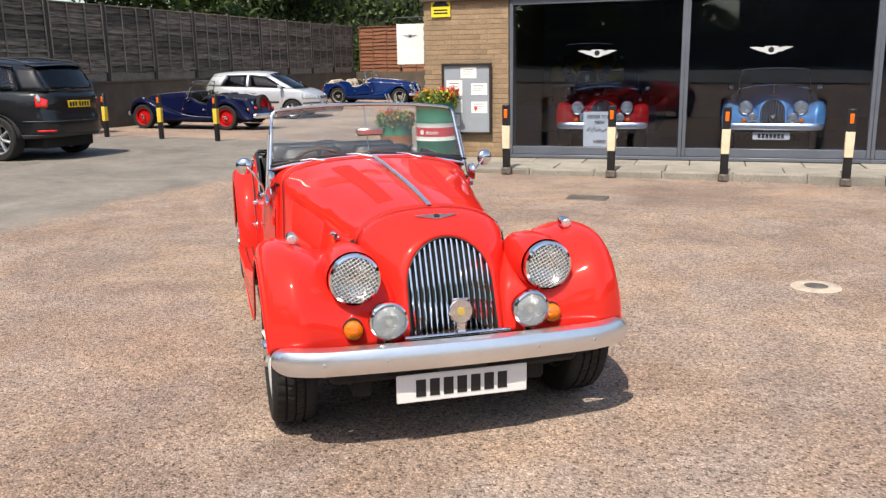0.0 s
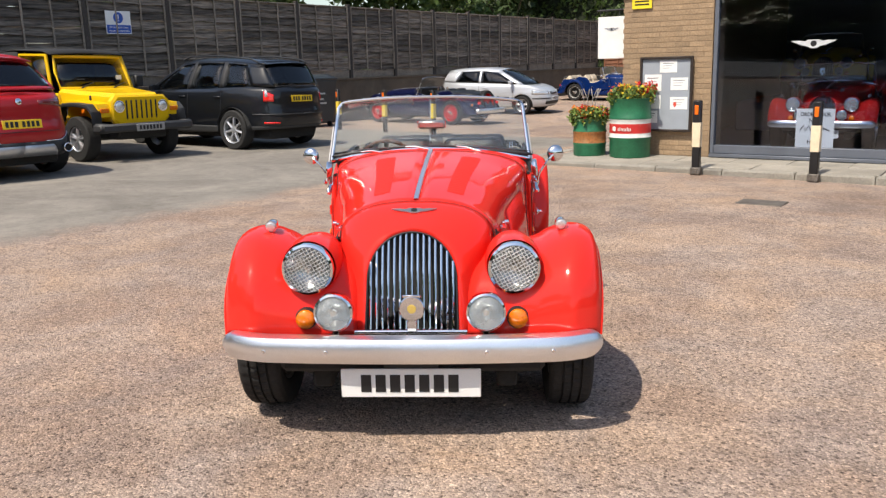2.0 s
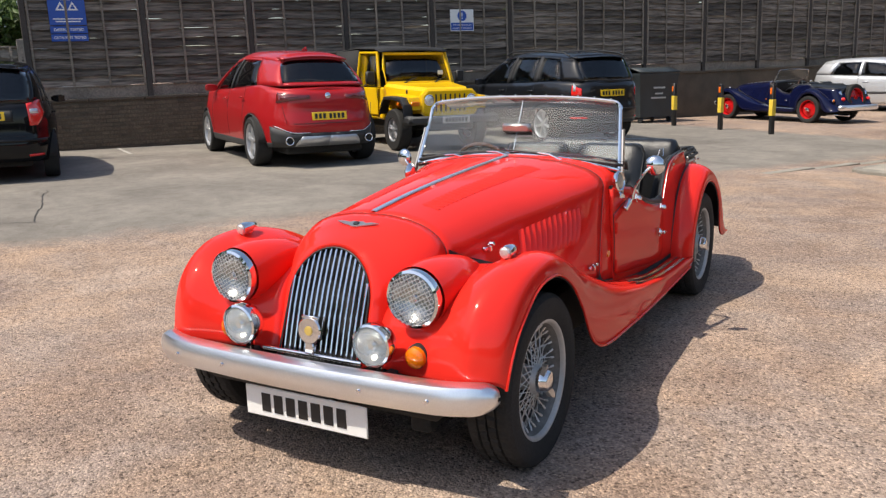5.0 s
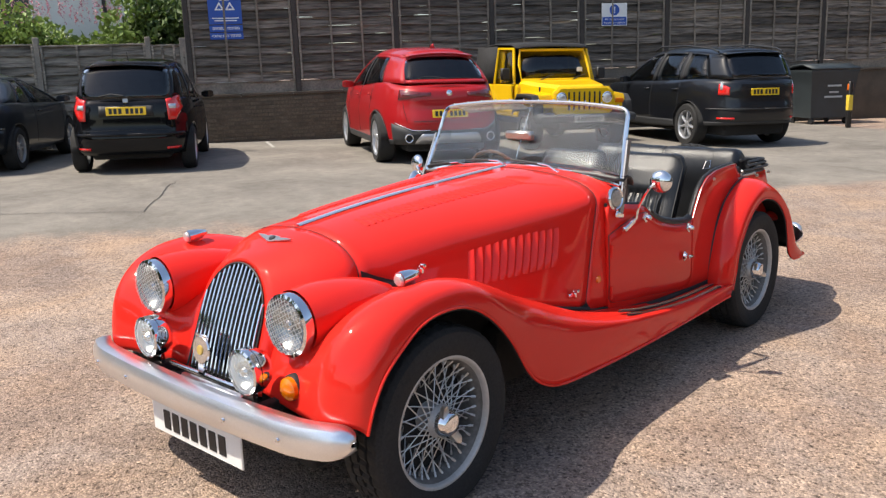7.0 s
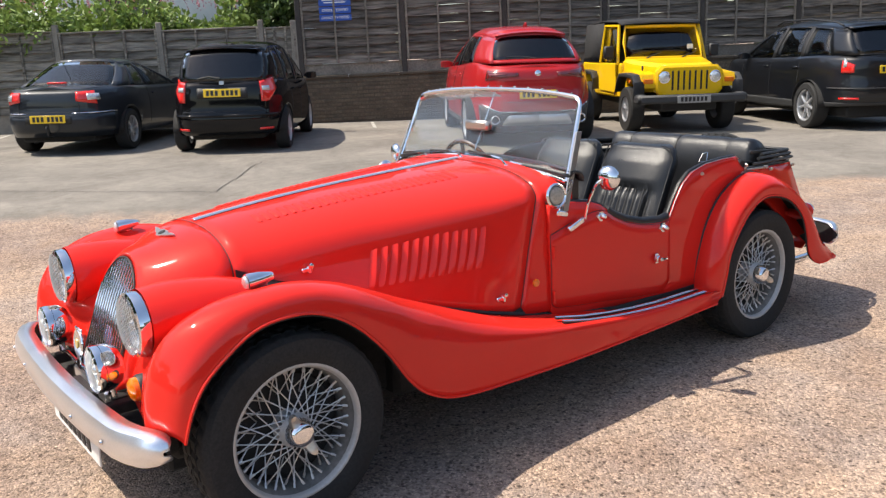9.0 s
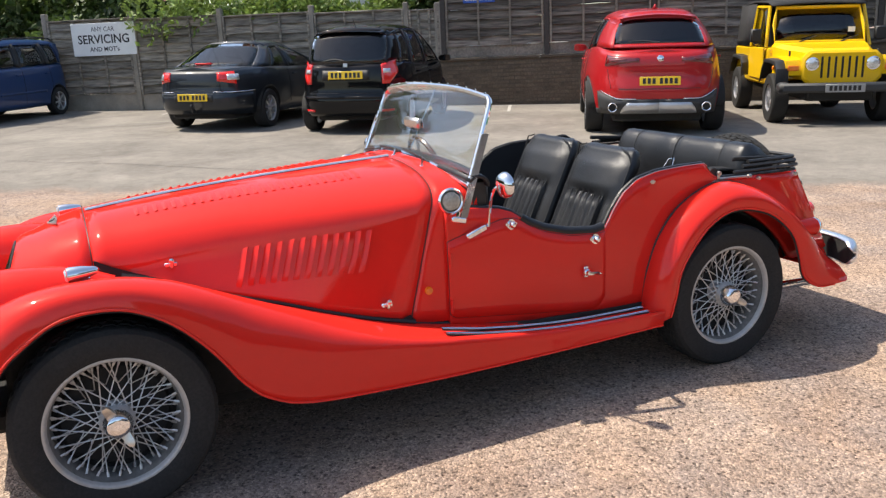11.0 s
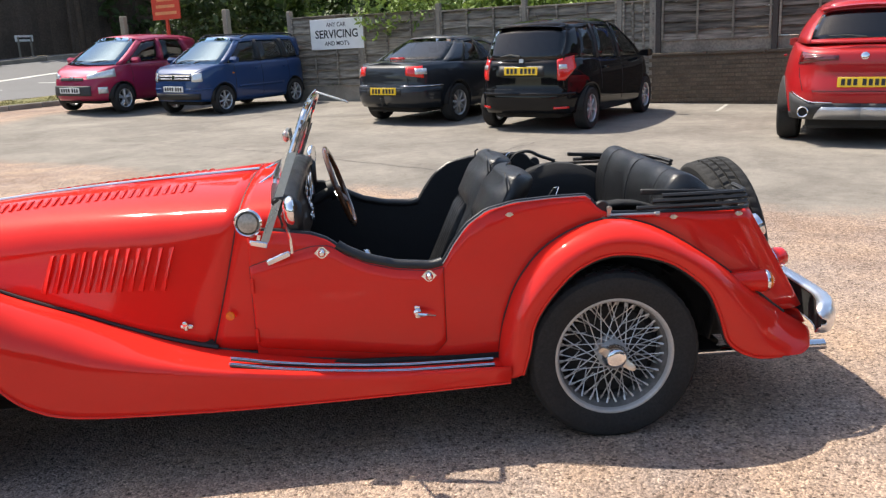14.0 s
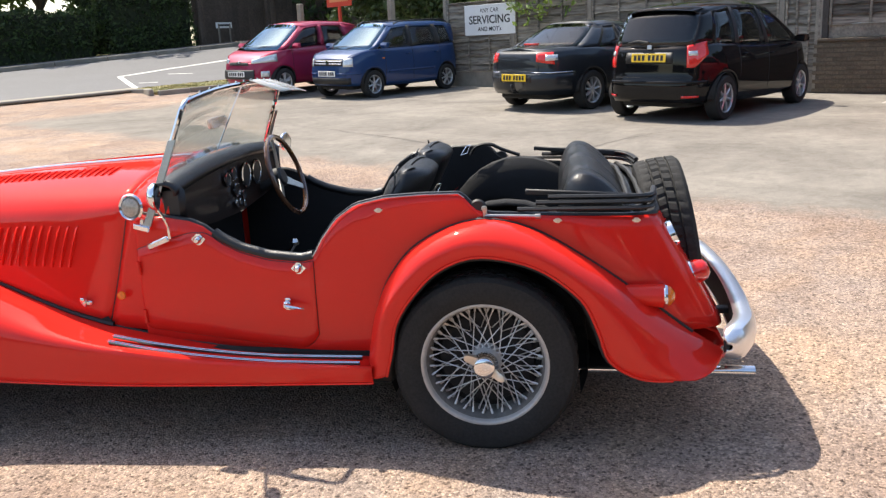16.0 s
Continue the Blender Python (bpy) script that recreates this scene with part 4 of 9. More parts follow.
        return ob
    w = put("wheel", "rim", rim_mat, parent, flip, "silver wire wheel" if not red_disc else "red painted wheel")
    put("tyre", "tyre", TYRE, w, None, "black rubber tyre")
    put("brake_drum", "drum", SHADOWED, w)
    put("rim_well", "well", red_disc or SHADED_RIM, w, None, "inner rim, silver darkened for shade")
    if red_disc:
        put("disc", "disc", red_disc, w)
    else:
        put("hub", "hub", SILVER_WIRE, w)
    if spokes and not red_disc:
        n = 18
        for k in range(n):
            for turn, key in ((0.0, "spoke_a"), (0.5, "spoke_b"), (0.25, "spoke_c"), (0.75, "spoke_d")):
                put("spoke", key, SPOKE, w, pose(0, 0, 0, 360 * (k + turn) / n, 0, 0))
    if spinner:
        nut = put("spinner", "spinner", CHROME, w, pose(0, 0, 0, spin, 0, 0), "chrome knock-off spinner")
        for turn in (0, 180):
            put("ear", "ear", NICKEL, nut, pose(0, 0, 0, turn, 0, 0), "dull nickel ear")
    return w


WHEEL = {}


def lamp(parent, name, x, y, z, r, guard, paint_mat, pod=None, depth=0.06):
    """Round chrome-rimmed lamp facing forward (-y)."""
    face = pose(x, y, z, 90, 0, 0)      # local z to -y
    body = part(name, Geo().lathe([(r * 0.99, -depth), (r * 1.03, -depth * 0.6), (r * 1.05, -0.012), (r * 1.03, 0.004), (r * 0.93, 0.008), (r * 0.90, 0.0), (r * 0.90, -0.02)], 40, cap=False), CHROME, parent, "chrome-rimmed round lamp", m=face)
    part("reflector", Geo().lathe([(r * 0.90, -0.012), (r * 0.75, -0.030), (r * 0.45, -0.046), (r * 0.12, -0.052), (0.001, -0.052)], 32, cap=False), REFLECTOR, body)
    lens = part("lens", Geo().lathe([(r * 0.91, 0.0), (r * 0.75, 0.008), (r * 0.4, 0.014), (0.001, 0.016)], 32, cap=False), LAMP_GLASS if guard else SPOT_LENS, body, "clear glass lens" if guard else "ribbed glass lens")
    lens.visible_shadow = False
    bulb = Geo().lathe([(0.0, -0.02), (0.016, -0.02), (0.018, -0.005), (0.012, 0.004), (0.0, 0.006)], 14)
    part("bulb_shield", bulb, CHROME, body)
    if guard:
        g = Geo()
        step = 0.0130
        n = int(r / step)
        for k in range(-n, n + 1):
            c = k * step
            h = math.sqrt(max(0.0, (r * 0.92) ** 2 - c * c))
            for rot in (28, 118):
                q = pose(0, 0, 0, 0, 0, rot)
                ptsg = [(c, lerp(-h, h, i / 6), 0.012 + 0.010 * (1 - (lerp(-h, h, i / 6) ** 2 + c * c) / (r * r))) for i in range(7)]
                g.tube(ptsg, 0.0011, 4, m=q)
        tagged(part("stone_guard", g, GUARD, body, "fine wire mesh guard over the lens"), kind="stuff")
    if pod:
        part("pod", Geo().lathe(pod, 36, cap=False), paint_mat, body, "rounded lamp shell")
    return body


def winged_badge(parent, name, m, width, mat=None):
    """Small winged emblem, drawn as plain shapes."""
    s = width / 0.16
    outline = [(0, .014), (.02, .014), (.03, .008), (.05, .012), (.08, .010), (.06, .002), (.04, -.006), (.022, -.010), (.012, -.016), (0, -.017)]
    full = [(x * s, y * s) for x, y in outline] + [(-x * s, y * s) for x, y in reversed(outline[1:-1])]
    b = part(name, Geo().prism(full, 0, 0.004), mat or CHROME, parent, "winged emblem", m=m)
    part("emblem_centre", Geo().lathe([(.0, .004), (.011 * s, .004), (.010 * s, .007), (.0, .008)], 18), INK, b)
    return b


def roadster(m, paint_mat, label, wheel_mat=None, fine=True, side_weather=False, cover=False, interior=None, plate=PLATE_W, group=""):
    car = thing("roadster", label, "car", m, group)
    inside = interior or LEATHER
    # bonnet in two halves with a bright hinge strip
    ks = [i / 22 for i in range(23)]
    for sgn, nm in ((1, "left"), (-1, "right")):
        rows = [[bonnet_section(lerp(0.004, bonnet_end(k), q), sgn * k) for k in ks] for q in steps((0, 1, 0.042))]
        half = part("bonnet_half", Geo().grid(rows), paint_mat, car, thick=0.004)
        if fine:
            # rows of small louvres on top
            for i in range(26):
                y = 0.165 + 0.032 * i
                k0, k1 = 0.122, 0.215
                rws = []
                for dy, hgt in ((0.0, 0.0), (0.004, 0.0032), (0.0095, 0.0058), (0.0130, 0.0066), (0.0135, 0.0)):
                    rws.append([bonnet_section(y + dy, sgn * lerp(k0, k1, q), hgt * math.sin(math.pi * min(1, max(0, 0.08 + 0.84 * q))) ** 0.4 + 0.0005) for q in (0, .15, .5, .85, 1)])
                part("louvre", Geo().grid(rws), paint_mat, half, sharp=30)
            # tall raked louvres on the flank
            for i in range(12):
                y = 0.446 + 0.0389 * i
                rws = []
                for q in steps((0, 1, 0.1)):
                    yy = y + 0.046 * (1 - q)
                    k = flank_k(yy, lerp(.752, .606, q))
                    e = math.sin(math.pi * min(1.0, max(0.0, q * 0.94 + 0.03))) ** 0.35
                    rws.append([bonnet_section(yy, sgn * k, 0.0005), bonnet_section(yy + 0.007, sgn * k, 0.009 * e), bonnet_section(yy + 0.019, sgn * k, 0.0145 * e), bonnet_section(yy + 0.0215, sgn * k, 0.0005)])
                part("louvre", Geo().grid(rws), paint_mat, half, sharp=30)
            for y, z in ((0.246, 0.705), (0.960, 0.480)):
                k = flank_k(y, z)
                p = Vector(bonnet_section(y, sgn * k, .004))
                cl = Geo().box(-.004, .010, -.022, .022, -.010, .006, .003).box(.004, .026, -.008, .008, -.012, .020, .004).lathe([(.0, 0), (.009, 0), (.009, .016), (.0, .02)], 12, pose(.020, 0, .018, 0, 90, 0))
                part("bonnet_catch", cl, CHROME, half, "chrome bonnet catch", m=pose(p.x, p.y, p.z, 0, 0, 0 if sgn > 0 else 180))
    strip = [bonnet_section(y, 0.0, 0.003) for y in steps((0.01, 1.2, 0.1))]
    part("hinge_strip", Geo().grid([[(x - .011, y, z), (x - .009, y, z + .005), (x + .009, y, z + .005), (x + .011, y, z)] for x, y, z in strip]), ALLOY, car, "bright metal bonnet hinge strip")
    # scuttle between bonnet and windscreen
    rows = [[bonnet_section(lerp(bonnet_end(k / 22) + 0.005, 1.335 if abs(k) < 14 else lerp(1.335, 1.215, min(1, (abs(k) - 14) / 3)), q), k / 22) for k in range(-22, 23)] for q in steps((0, 1, 0.2))]
    part("scuttle", Geo().grid(rows), paint_mat, car, thick=0.006)
    seam = [bonnet_section(bonnet_end(k / 22) + 0.0025, k / 22, -0.0015) for k in range(-22, 23)]
    part("scuttle_seam", Geo().tube(seam, 0.0024, 5), BLACK, car)
    # nose cowl: from the slanted grille opening back to the bonnet
    def opening(q):          # q -1..1 along the arch from right foot to left foot
        a = abs(q)
        if a < 0.62:
            t = a / 0.62 * math.pi / 2
            x, z = 0.170 * math.sin(t), 0.600 + 0.174 * math.cos(t)
        else:
            w = (a - 0.62) / 0.38
            x, z = 0.170 + 0.006 * w, lerp(0.600, 0.395, w)
        return Vector((math.copysign(x, q), -0.370 + (z - 0.395) * 0.377, z))
    qs = [i / 24 for i in range(-24, 25)]
    rows = []
    for t in (0, .04, .14, .3, .5, .7, .88, 1.0):
        r = []
        for q in qs:
            o = opening(q)
            e = Vector(bonnet_section(0.0, q * 0.86 if abs(q) < 0.8 else q * 0.86))
            if abs(q) > 0.62:
                w = (abs(q) - 0.62) / 0.38
                e = Vector((math.copysign(lerp(abs(e.x), 0.315, w), q), 0.0, lerp(e.z, 0.50, w)))
            p = o.lerp(e, t)
            bulge = math.sin(math.pi * t) * lerp(0.010, 0.028, min(1, abs(q) / .55)) + (0.010 if 0.02 < t < 0.2 else 0.0)
            up = Vector((p.x * 2.2, -0.3, max(0.0, p.z - 0.55) * 2.6))
            up.normalize()
            r.append(tuple(p + up * bulge))
        rows.append(r)
    cowl = part("nose_cowl", Geo().grid(rows), paint_mat, car, thick=0.004)
    part("cowl_seam", Geo().tube([bonnet_section(0.002, k / 22, -0.001) for k in range(-19, 20)], 0.0019, 5), BLACK, car)
    # grille: upright slats that lean back
    surround = [tuple(opening(q) + Vector((0, -0.004, 0))) for q in qs]
    gr = part("grille", Geo().tube(surround, 0.0035, 6), BLACK, car, "upright chrome slatted grille")
    back = Geo().grid([[tuple(opening(q) + Vector((0, 0.016, 0))) for q in qs], [(0.0 + opening(q).x * 0.02, -0.292 + 0.016, 0.52) for q in qs]])
    part("grille_void", back, SHADOWED, gr)
    n_slat = 15 if fine else 9
    for k in range(n_slat):
        x = -0.157 + 0.314 * k / (n_slat - 1)
        top = 0.600 + 0.174 * math.sqrt(max(0, 1 - (x / 0.172) ** 2)) - 0.004
        pts = [(x, -0.364 + (z - 0.395) * 0.377 - 0.012 * math.sin((z - .395) / .38 * math.pi), z) for z in (0.398, 0.44, 0.50, 0.56, lerp(0.56, top, 0.35), lerp(0.56, top, 0.7), top)]
        part("slat", Geo().tube(pts, 0.0068, 8, flat=.8), CHROME, gr)
    part("valance", Geo().box(-.21, .21, -.40, -.16, .33, .393, .01), SHADOWED, car)
    part("apron", Geo().box(-.175, .175, -.402, -.375, .352, .398, .008), ALLOY, car, "bright metal apron under the grille")
    winged_badge(car, "nose_badge", pose(0.0, -0.100, 0.834, 22, 0, 0), 0.186, SATIN)
    # wings
    for sgn in (1, -1):
        fw = front_wing()
        wing = part("front_wing", Geo().grid(fw if sgn > 0 else mirrored(fw)), paint_mat, car, thick=0.004)
        edge = [r[0] for r in (fw if sgn > 0 else mirrored(fw))]
        part("wing_edge", Geo().tube(edge, 0.005, 6), paint_mat, wing)
        seam = [(sgn * (x + 0.001), y, z + 0.002) for x, y, z in (r[-1] for r in fw)]
        part("seam_gap", Geo().tube([(x + sgn * .004, y, z + .004) for x, y, z in seam[25:51]], [linear([(0, .012), (3, .008), (6, .006), (16, .006), (22, .008), (25, .010)], i) for i in range(26)], 6), BLACK, wing, "dark gap under the bonnet edge")
        # near-black sheets painted over the skin as the shaded wedge gaps
        wedge = Geo().grid([[(sgn * (curve(BONNET_WIDE, y) * kx + .007), y, zt), (sgn * (curve(BONNET_WIDE, y) + .012), y, zb)] for y, kx, zt, zb in ((.006, .985, .745, .680), (.06, .99, .718, .676), (.13, .995, .690, .662), (.24, 1.0, .652, .640))])
        part("gap_shadow", wedge, SHADOWED, wing, "black wedge-shaped sheet as the shaded gap below the bonnet")
        wedge = Geo().grid([[(sgn * (curve(BONNET_WIDE, y) + .006), y, zt), (sgn * (curve(BONNET_WIDE, y) + .010), y, zb)] for y, zt, zb in ((.90, .415, .408), (1.00, .415, .392), (1.045, .432, .382), (1.062, .405, .380))])
        part("gap_shadow", wedge, SHADOWED, wing, "black wedge-shaped sheet as the shaded gap below the bonnet")
        part("wing_piping", Geo().tube(seam[18:], 0.004, 6), BLACK, wing, "black rubber piping along the seam")
        part("arch_liner", Geo().grid([[(sgn * (x - .004), y * .972, .309 + (z - .309) * .972) for x, y, z in r] for r in fw[:44]]), SHADOWED, wing)
        rw = rear_wing()
        rear = part("rear_wing", Geo().grid(rw if sgn > 0 else mirrored(rw)), paint_mat, car, thick=0.004)
        part("arch_liner", Geo().grid([[(sgn * (x - .004), 2.44 + (y - 2.44) * .968, .309 + (z - .309) * .968) for x, y, z in r] for r in rw]), SHADOWED, rear)
        part("wing_edge", Geo().tube([r[-1] for r in (rw if sgn > 0 else mirrored(rw))], 0.005, 6), paint_mat, rear)
        part("wing_piping", Geo().tube([(sgn * (x + .006), y, z) for x, y, z in (r[4] for r in rw)][4:-10], 0.0055, 6), BLACK, rear, "black rubber piping along the seam")
        # side lamp on the wing
        sl = part("side_lamp", Geo().lathe([(.0, -.062), (.012, -.05), (.022, -.01), (.025, .02), (.024, .032), (.0, .034)], 20), CHROME, wing, "small chrome side lamp", m=pose(sgn * .585, -.045, .772, 94, 0, 0))
        part("lens", Geo().lathe([(.021, .034), (.016, .040), (.0, .043)], 18), CLEAR_LENS, sl)
        part("lamp_foot", Geo().box(-.010, .010, -.02, .03, -.026, -.010, .004), CHROME, sl, m=pose(0, 0, 0, -94, 0, 0))
        # headlamps, spot lamps, indicators
        pod = [(.102, -.03), (.107, -.07), (.108, -.13), (.104, -.19), (.094, -.26), (.075, -.34), (.040, -.42)]
        lamp(car, "headlamp", sgn * .386, -.356, .660, .094, fine, paint_mat, pod, 0.05)
        sp = lamp(car, "spot_lamp", sgn * .280, -.450, .517, .070, False, CHROME, [(.073, -.02), (.070, -.045), (.055, -.07), (.025, -.085), (.0, -.09)], 0.03)
        part("bracket", Geo().box(-.012, .012, -.105, -.06, -.055, -.035, .003), CHROME, sp)
        ind = part("indicator", Geo().lathe([(.041, -.05), (.042, .0), (.039, .006), (.0, .006)], 24), BLACK, car, "round amber indicator", m=pose(sgn * .400, -.362, .470, 90, 0, 0))
        part("lens", Geo().lathe([(.037, .006), (.035, .020), (.024, .029), (.0, .033)], 24), AMBER, ind, "amber ribbed lens")
    # bumpers with rounded ends
    def bar(ys, zc, h, mat, name, bow, ends, lab):
        rows = []
        side = math.copysign(1, bow)
        stops = [k / 12 * .90 for k in range(13)] + [.92, .94, .955, .968, .978, .986, .992, .996, .999]
        for q in [-k for k in reversed(stops[1:])] + stops:
            x = q * ends
            y = ys + bow * 0.6 * q * q + 0.062 * side * (max(0.0, abs(q) - .72) / .28) ** 2
            r = max(0.0, abs(q) - .90) / .10
            hh = h * math.sqrt(max(0.003, 1 - r * r))
            d = 0.5 * h * side * math.sqrt(max(0.004, 1 - r ** 4))
            lip = .048 * side * math.sqrt(max(0.004, 1 - r ** 3))
            rows.append([(x, y + lip, zc - hh * .90), (x, y + 0.014 * side, zc - hh), (x, y - d * .40, zc - hh * .90), (x, y - d * .85, zc - hh * .5), (x, y - d, zc), (x, y - d * .85, zc + hh * .5), (x, y - d * .40, zc + hh * .90), (x, y + 0.014 * side, zc + hh), (x, y + lip, zc + hh * .90)])
        bp = part(name, Geo().grid(rows, False), mat, car, lab, thick=0.004)
        part("bumper_back", Geo().grid([[(x, r[0][1] - .004 * math.copysign(1, bow), lerp(r[0][2], r[-1][2], q)) for q in (.03, .5, .97) for x in (r[0][0],)] for r in rows]), SHADOWED, bp)
        return bp
    fb = bar(-.512, .391, .051, ALLOY, "front_bumper", 0.070, .712, "polished aluminium front bumper")
    for x in (-.53, -.30, .28, .52):
        part("bolt", Geo().lathe([(.0, 0), (.008, 0), (.006, .005), (.0, .006)], 10), CHROME, fb, m=pose(x, -.538 + .042 * (x / .712) ** 2, .393, 90, 0, 0))
    for sx in (-.3, .3):
        part("bumper_iron", Geo().box(sx - .02, sx + .02, -.50, -.34, .372, .407, .004), SHADOWED, fb)
    rb = bar(3.350, .362, .062, ALLOY, "rear_bumper", -0.09, .665, "polished rear bumper")
    for sx in (-.28, .28):
        part("bumper_iron", Geo().box(sx - .02, sx + .02, 3.12, 3.32, .350, .372, .004), BLACK, rb)
    # number plate with plain bars
    pl = part("number_plate", Geo().box(-.26, .26, -.466, -.458, .195, .306, .003), plate, car, "white number plate with black bars")
    for k in range(7):
        part("mark", Geo().box(-.185 + .054 * k, -.147 + .054 * k, -.4685, -.465, .217, .284), INK, pl)
    part("plate_bracket", Geo().box(-.10, .10, -.458, -.40, .27, .38, .004), BLACK, car)
    # badge bar and round motoring badge
    bb = part("badge_bar", Geo().rod((-.210, -.408, .431), (.210, -.408, .431), .008, 10), CHROME, car, "chrome badge bar")
    bd = part("motoring_badge", Geo().lathe([(.0, 0), (.046, 0), (.048, .004), (.044, .008), (.0, .009)], 28), CHROME, bb, "chrome and yellow motoring badge", m=pose(0.006, -.413, .522, 84, 0, 0))
    part("enamel", Geo().lathe([(.0, .009), (.017, .009), (.015, .012), (.0, .013)], 24), BADGE_Y, bd)
    part("badge_stem", Geo().box(-.018, .018, -.085, -.036, .0, .006, .003).box(-.034, .034, .040, .052, .0, .006, .004), CHROME, bd)
    # running-board strips
    for sgn in (1, -1):
        for dx, z in ((.652, .0), (.690, -.006)):
            pts = []
            for y in steps((1.12, 2.02, 0.15)):
                zz = curve([(1.12, .386), (1.25, .360), (1.40, .338), (1.76, .311), (2.02, .309)], y) + z + 0.010
                pts.append((sgn * dx, y, zz))
            st = part("tread_strip", Geo().tube([(x, y, z - .004) for x, y, z in pts], 0.0060, 6, flat=0.5), BLACK, car, "black tread strip with bright edges")
            for e in (-.0045, .0055):
                part("bead", Geo().tube([(x + e, y, z + .003) for x, y, z in pts], 0.0019, 5), CHROME, st)
    # tub with the cut-down doorways
    full = tub_rows()
    whole = full + [[(-x, y, z) for x, y, z in c] for c in reversed(full[:-1])]
    tub = part("body_tub", Geo().grid(whole), paint_mat, car, thick=0.022)
    edge = [c[-1] for c in whole]
    part("edge_trim", Geo().tube([(x * .978, y, z + .001) for x, y, z in edge], 0.0088, 7), inside, tub, "black trim roll along the edge")
    for sgn in (1, -1):
        roll = [(sgn * (x - .016), y, z + .002) for x, y, z in edge if x > 0 and 1.49 < y < 1.868]
        part("door_roll", Geo().tube(roll, .019, 10), inside, tub, "black padded roll on the door top")
    bright = [(x * 1.0 + .004, y, z + .003) for x, y, z in edge if x > 0 and 1.86 < y < 2.40]
    part("edge_bead", Geo().tube(bright, 0.0019, 6), SATIN, tub)
    for sgn in (1, -1):
        dlow = lambda y: 0.372 - 0.055 * max(0, min(1, (y - 1.2) / .6)) + 0.03 * max(0, 1 - (y - 1.19) / .04) ** 2 + 0.03 * max(0, (y - 1.80) / .05) ** 2
        dr = tub_rows(8, 1.195, 1.868, 0.0045, z_low=lambda y: dlow(y) + 0.022, z_high=lambda y: linear(TUB_TOP, y) - (0.118 * max(0.0, 1 - (y - 1.19) / 0.30) if y < 1.49 else 0.0) - 0.012)
        rows = dr if sgn > 0 else mirrored(dr)
        door = part("door", Geo().grid(rows), paint_mat, car, "cut-down red door" if paint_mat is RED else "cut-down door", thick=0.004)
        loop = [c[0] for c in rows] + rows[-1][1:] + [c[-1] for c in reversed(rows)][1:] + list(reversed(rows[0]))[1:-1]
        part("door_gap", Geo().tube([(x - sgn * .0035, y, z) for x, y, z in loop], 0.0021, 5, closed=True), BLACK, door)
        hx = sgn * .622
        hd = part("door_handle", Geo().lathe([(.0, 0), (.016, 0), (.014, .010), (.009, .014), (.009, .026), (.0, .028)], 16, pose(0, 0, 0, 0, 90 * sgn, 0)).tube([(sgn * .024, 0, 0), (sgn * .026, .03, -.004), (sgn * .020, .062, -.012)], [.009, .008, .003], 8), CHROME, door, "chrome door handle", m=pose(hx, 1.765, .502))
        part("escutcheon", Geo().box(-.003, .003, -.010, .010, -.022, .022, .002), CHROME, hd)
        if fine:
            for y, z, w in ((1.205, .62, .565), (1.205, .44, .565)):
                part("hinge", Geo().rod((sgn * w, y, z - .025), (sgn * w, y, z + .025), .007, 8), paint_mat, door)
            for y, z in ((1.452, .728), (1.812, .628)):
                part("turn_button", Geo().prism([(-.026, 0), (-.006, -.020), (.006, -.020), (.026, 0), (.006, .020), (-.006, .020)], -.002, .006, pose(0, 0, 0, 90, 0, 90)).lathe([(.0, .0), (.013, .0), (.013, .016), (.007, .024), (.0, .025)], 16, pose(.004, 0, 0, 0, 90, 0)), CHROME, door, "chrome sidescreen fastener", m=pose(sgn * linear([(1.45, .582), (1.81, .612)], y), y, z, 0, 0, 0 if sgn > 0 else 180))
            for x, y, z in ((.600, 2.100, .821), (.594, 2.435, .782), (.583, 2.690, .771), (.550, 2.945, .760)):
                part("hood_button", Geo().prism([(-.015, 0), (-.005, -.0075), (.005, -.0075), (.015, 0), (.005, .0075), (-.005, .0075)], -.004, .003, pose(0, 0, 0, 90, 0, 90)).lathe([(.0, 0), (.0055, 0), (.005, .008), (.0, .009)], 10, AX_X), NICKEL, tub, "small nickel hood button", m=pose(sgn * x, y, z, 0, 0, 0 if sgn > 0 else 180))
        part("side_repeater", Geo().lathe([(.0, 0), (.016, 0), (.015, .006), (.0, .010)], 16, AX_X), AMBER, car, "small round amber repeater", m=pose(sgn * .552, 1.117, .515, 0, 0, 0 if sgn > 0 else 180))
    # lower scuttle side between bonnet and door is closed by the scuttle skin; floor and inner walls
    part("floor_pan", Geo().box(-.60, .60, 1.0, 2.10, .20, .235, .01).box(-.42, .42, 2.10, 2.95, .205, .235, .01), SHADOWED, car)
    for sgn in (1, -1):
        part("splash_panel", Geo().box(min(sgn * .29, sgn * .50), max(sgn * .29, sgn * .50), .48, 1.02, .21, .45, .02), SHADOWED, car)
    part("sill", Geo().box(.54, .615, 1.0, 2.12, .21, .335, .01).box(-.615, -.54, 1.0, 2.12, .21, .335, .01), SHADOWED, car)
    part("radiator", Geo().box(-.20, .20, -.235, -.17, .25, .62, .01), SHADOWED, car)
    # dark box added behind the bumper to close the light slot in the shadow
    part("splash_apron", Geo().box(-.50, .50, -.41, -.28, .27, .35, .02), SHADOWED, car)
    part("chassis", Geo().box(-.40, -.32, -.30, 2.70, .17, .25, .01).box(.32, .40, -.30, 2.70, .17, .25, .01).box(-.55, .55, -.06, .04, .22, .30, .01).box(-.55, .55, 2.38, 2.5, .24, .34, .02), SHADOWED, car)
    part("engine_bay", Geo().box(-.28, .28, -.22, 1.1, .24, .62, .03), SHADOWED, car)
    part("bulkhead", Geo().box(-.508, .508, 1.165, 1.185, .24, .74, .01), CARPET, car)
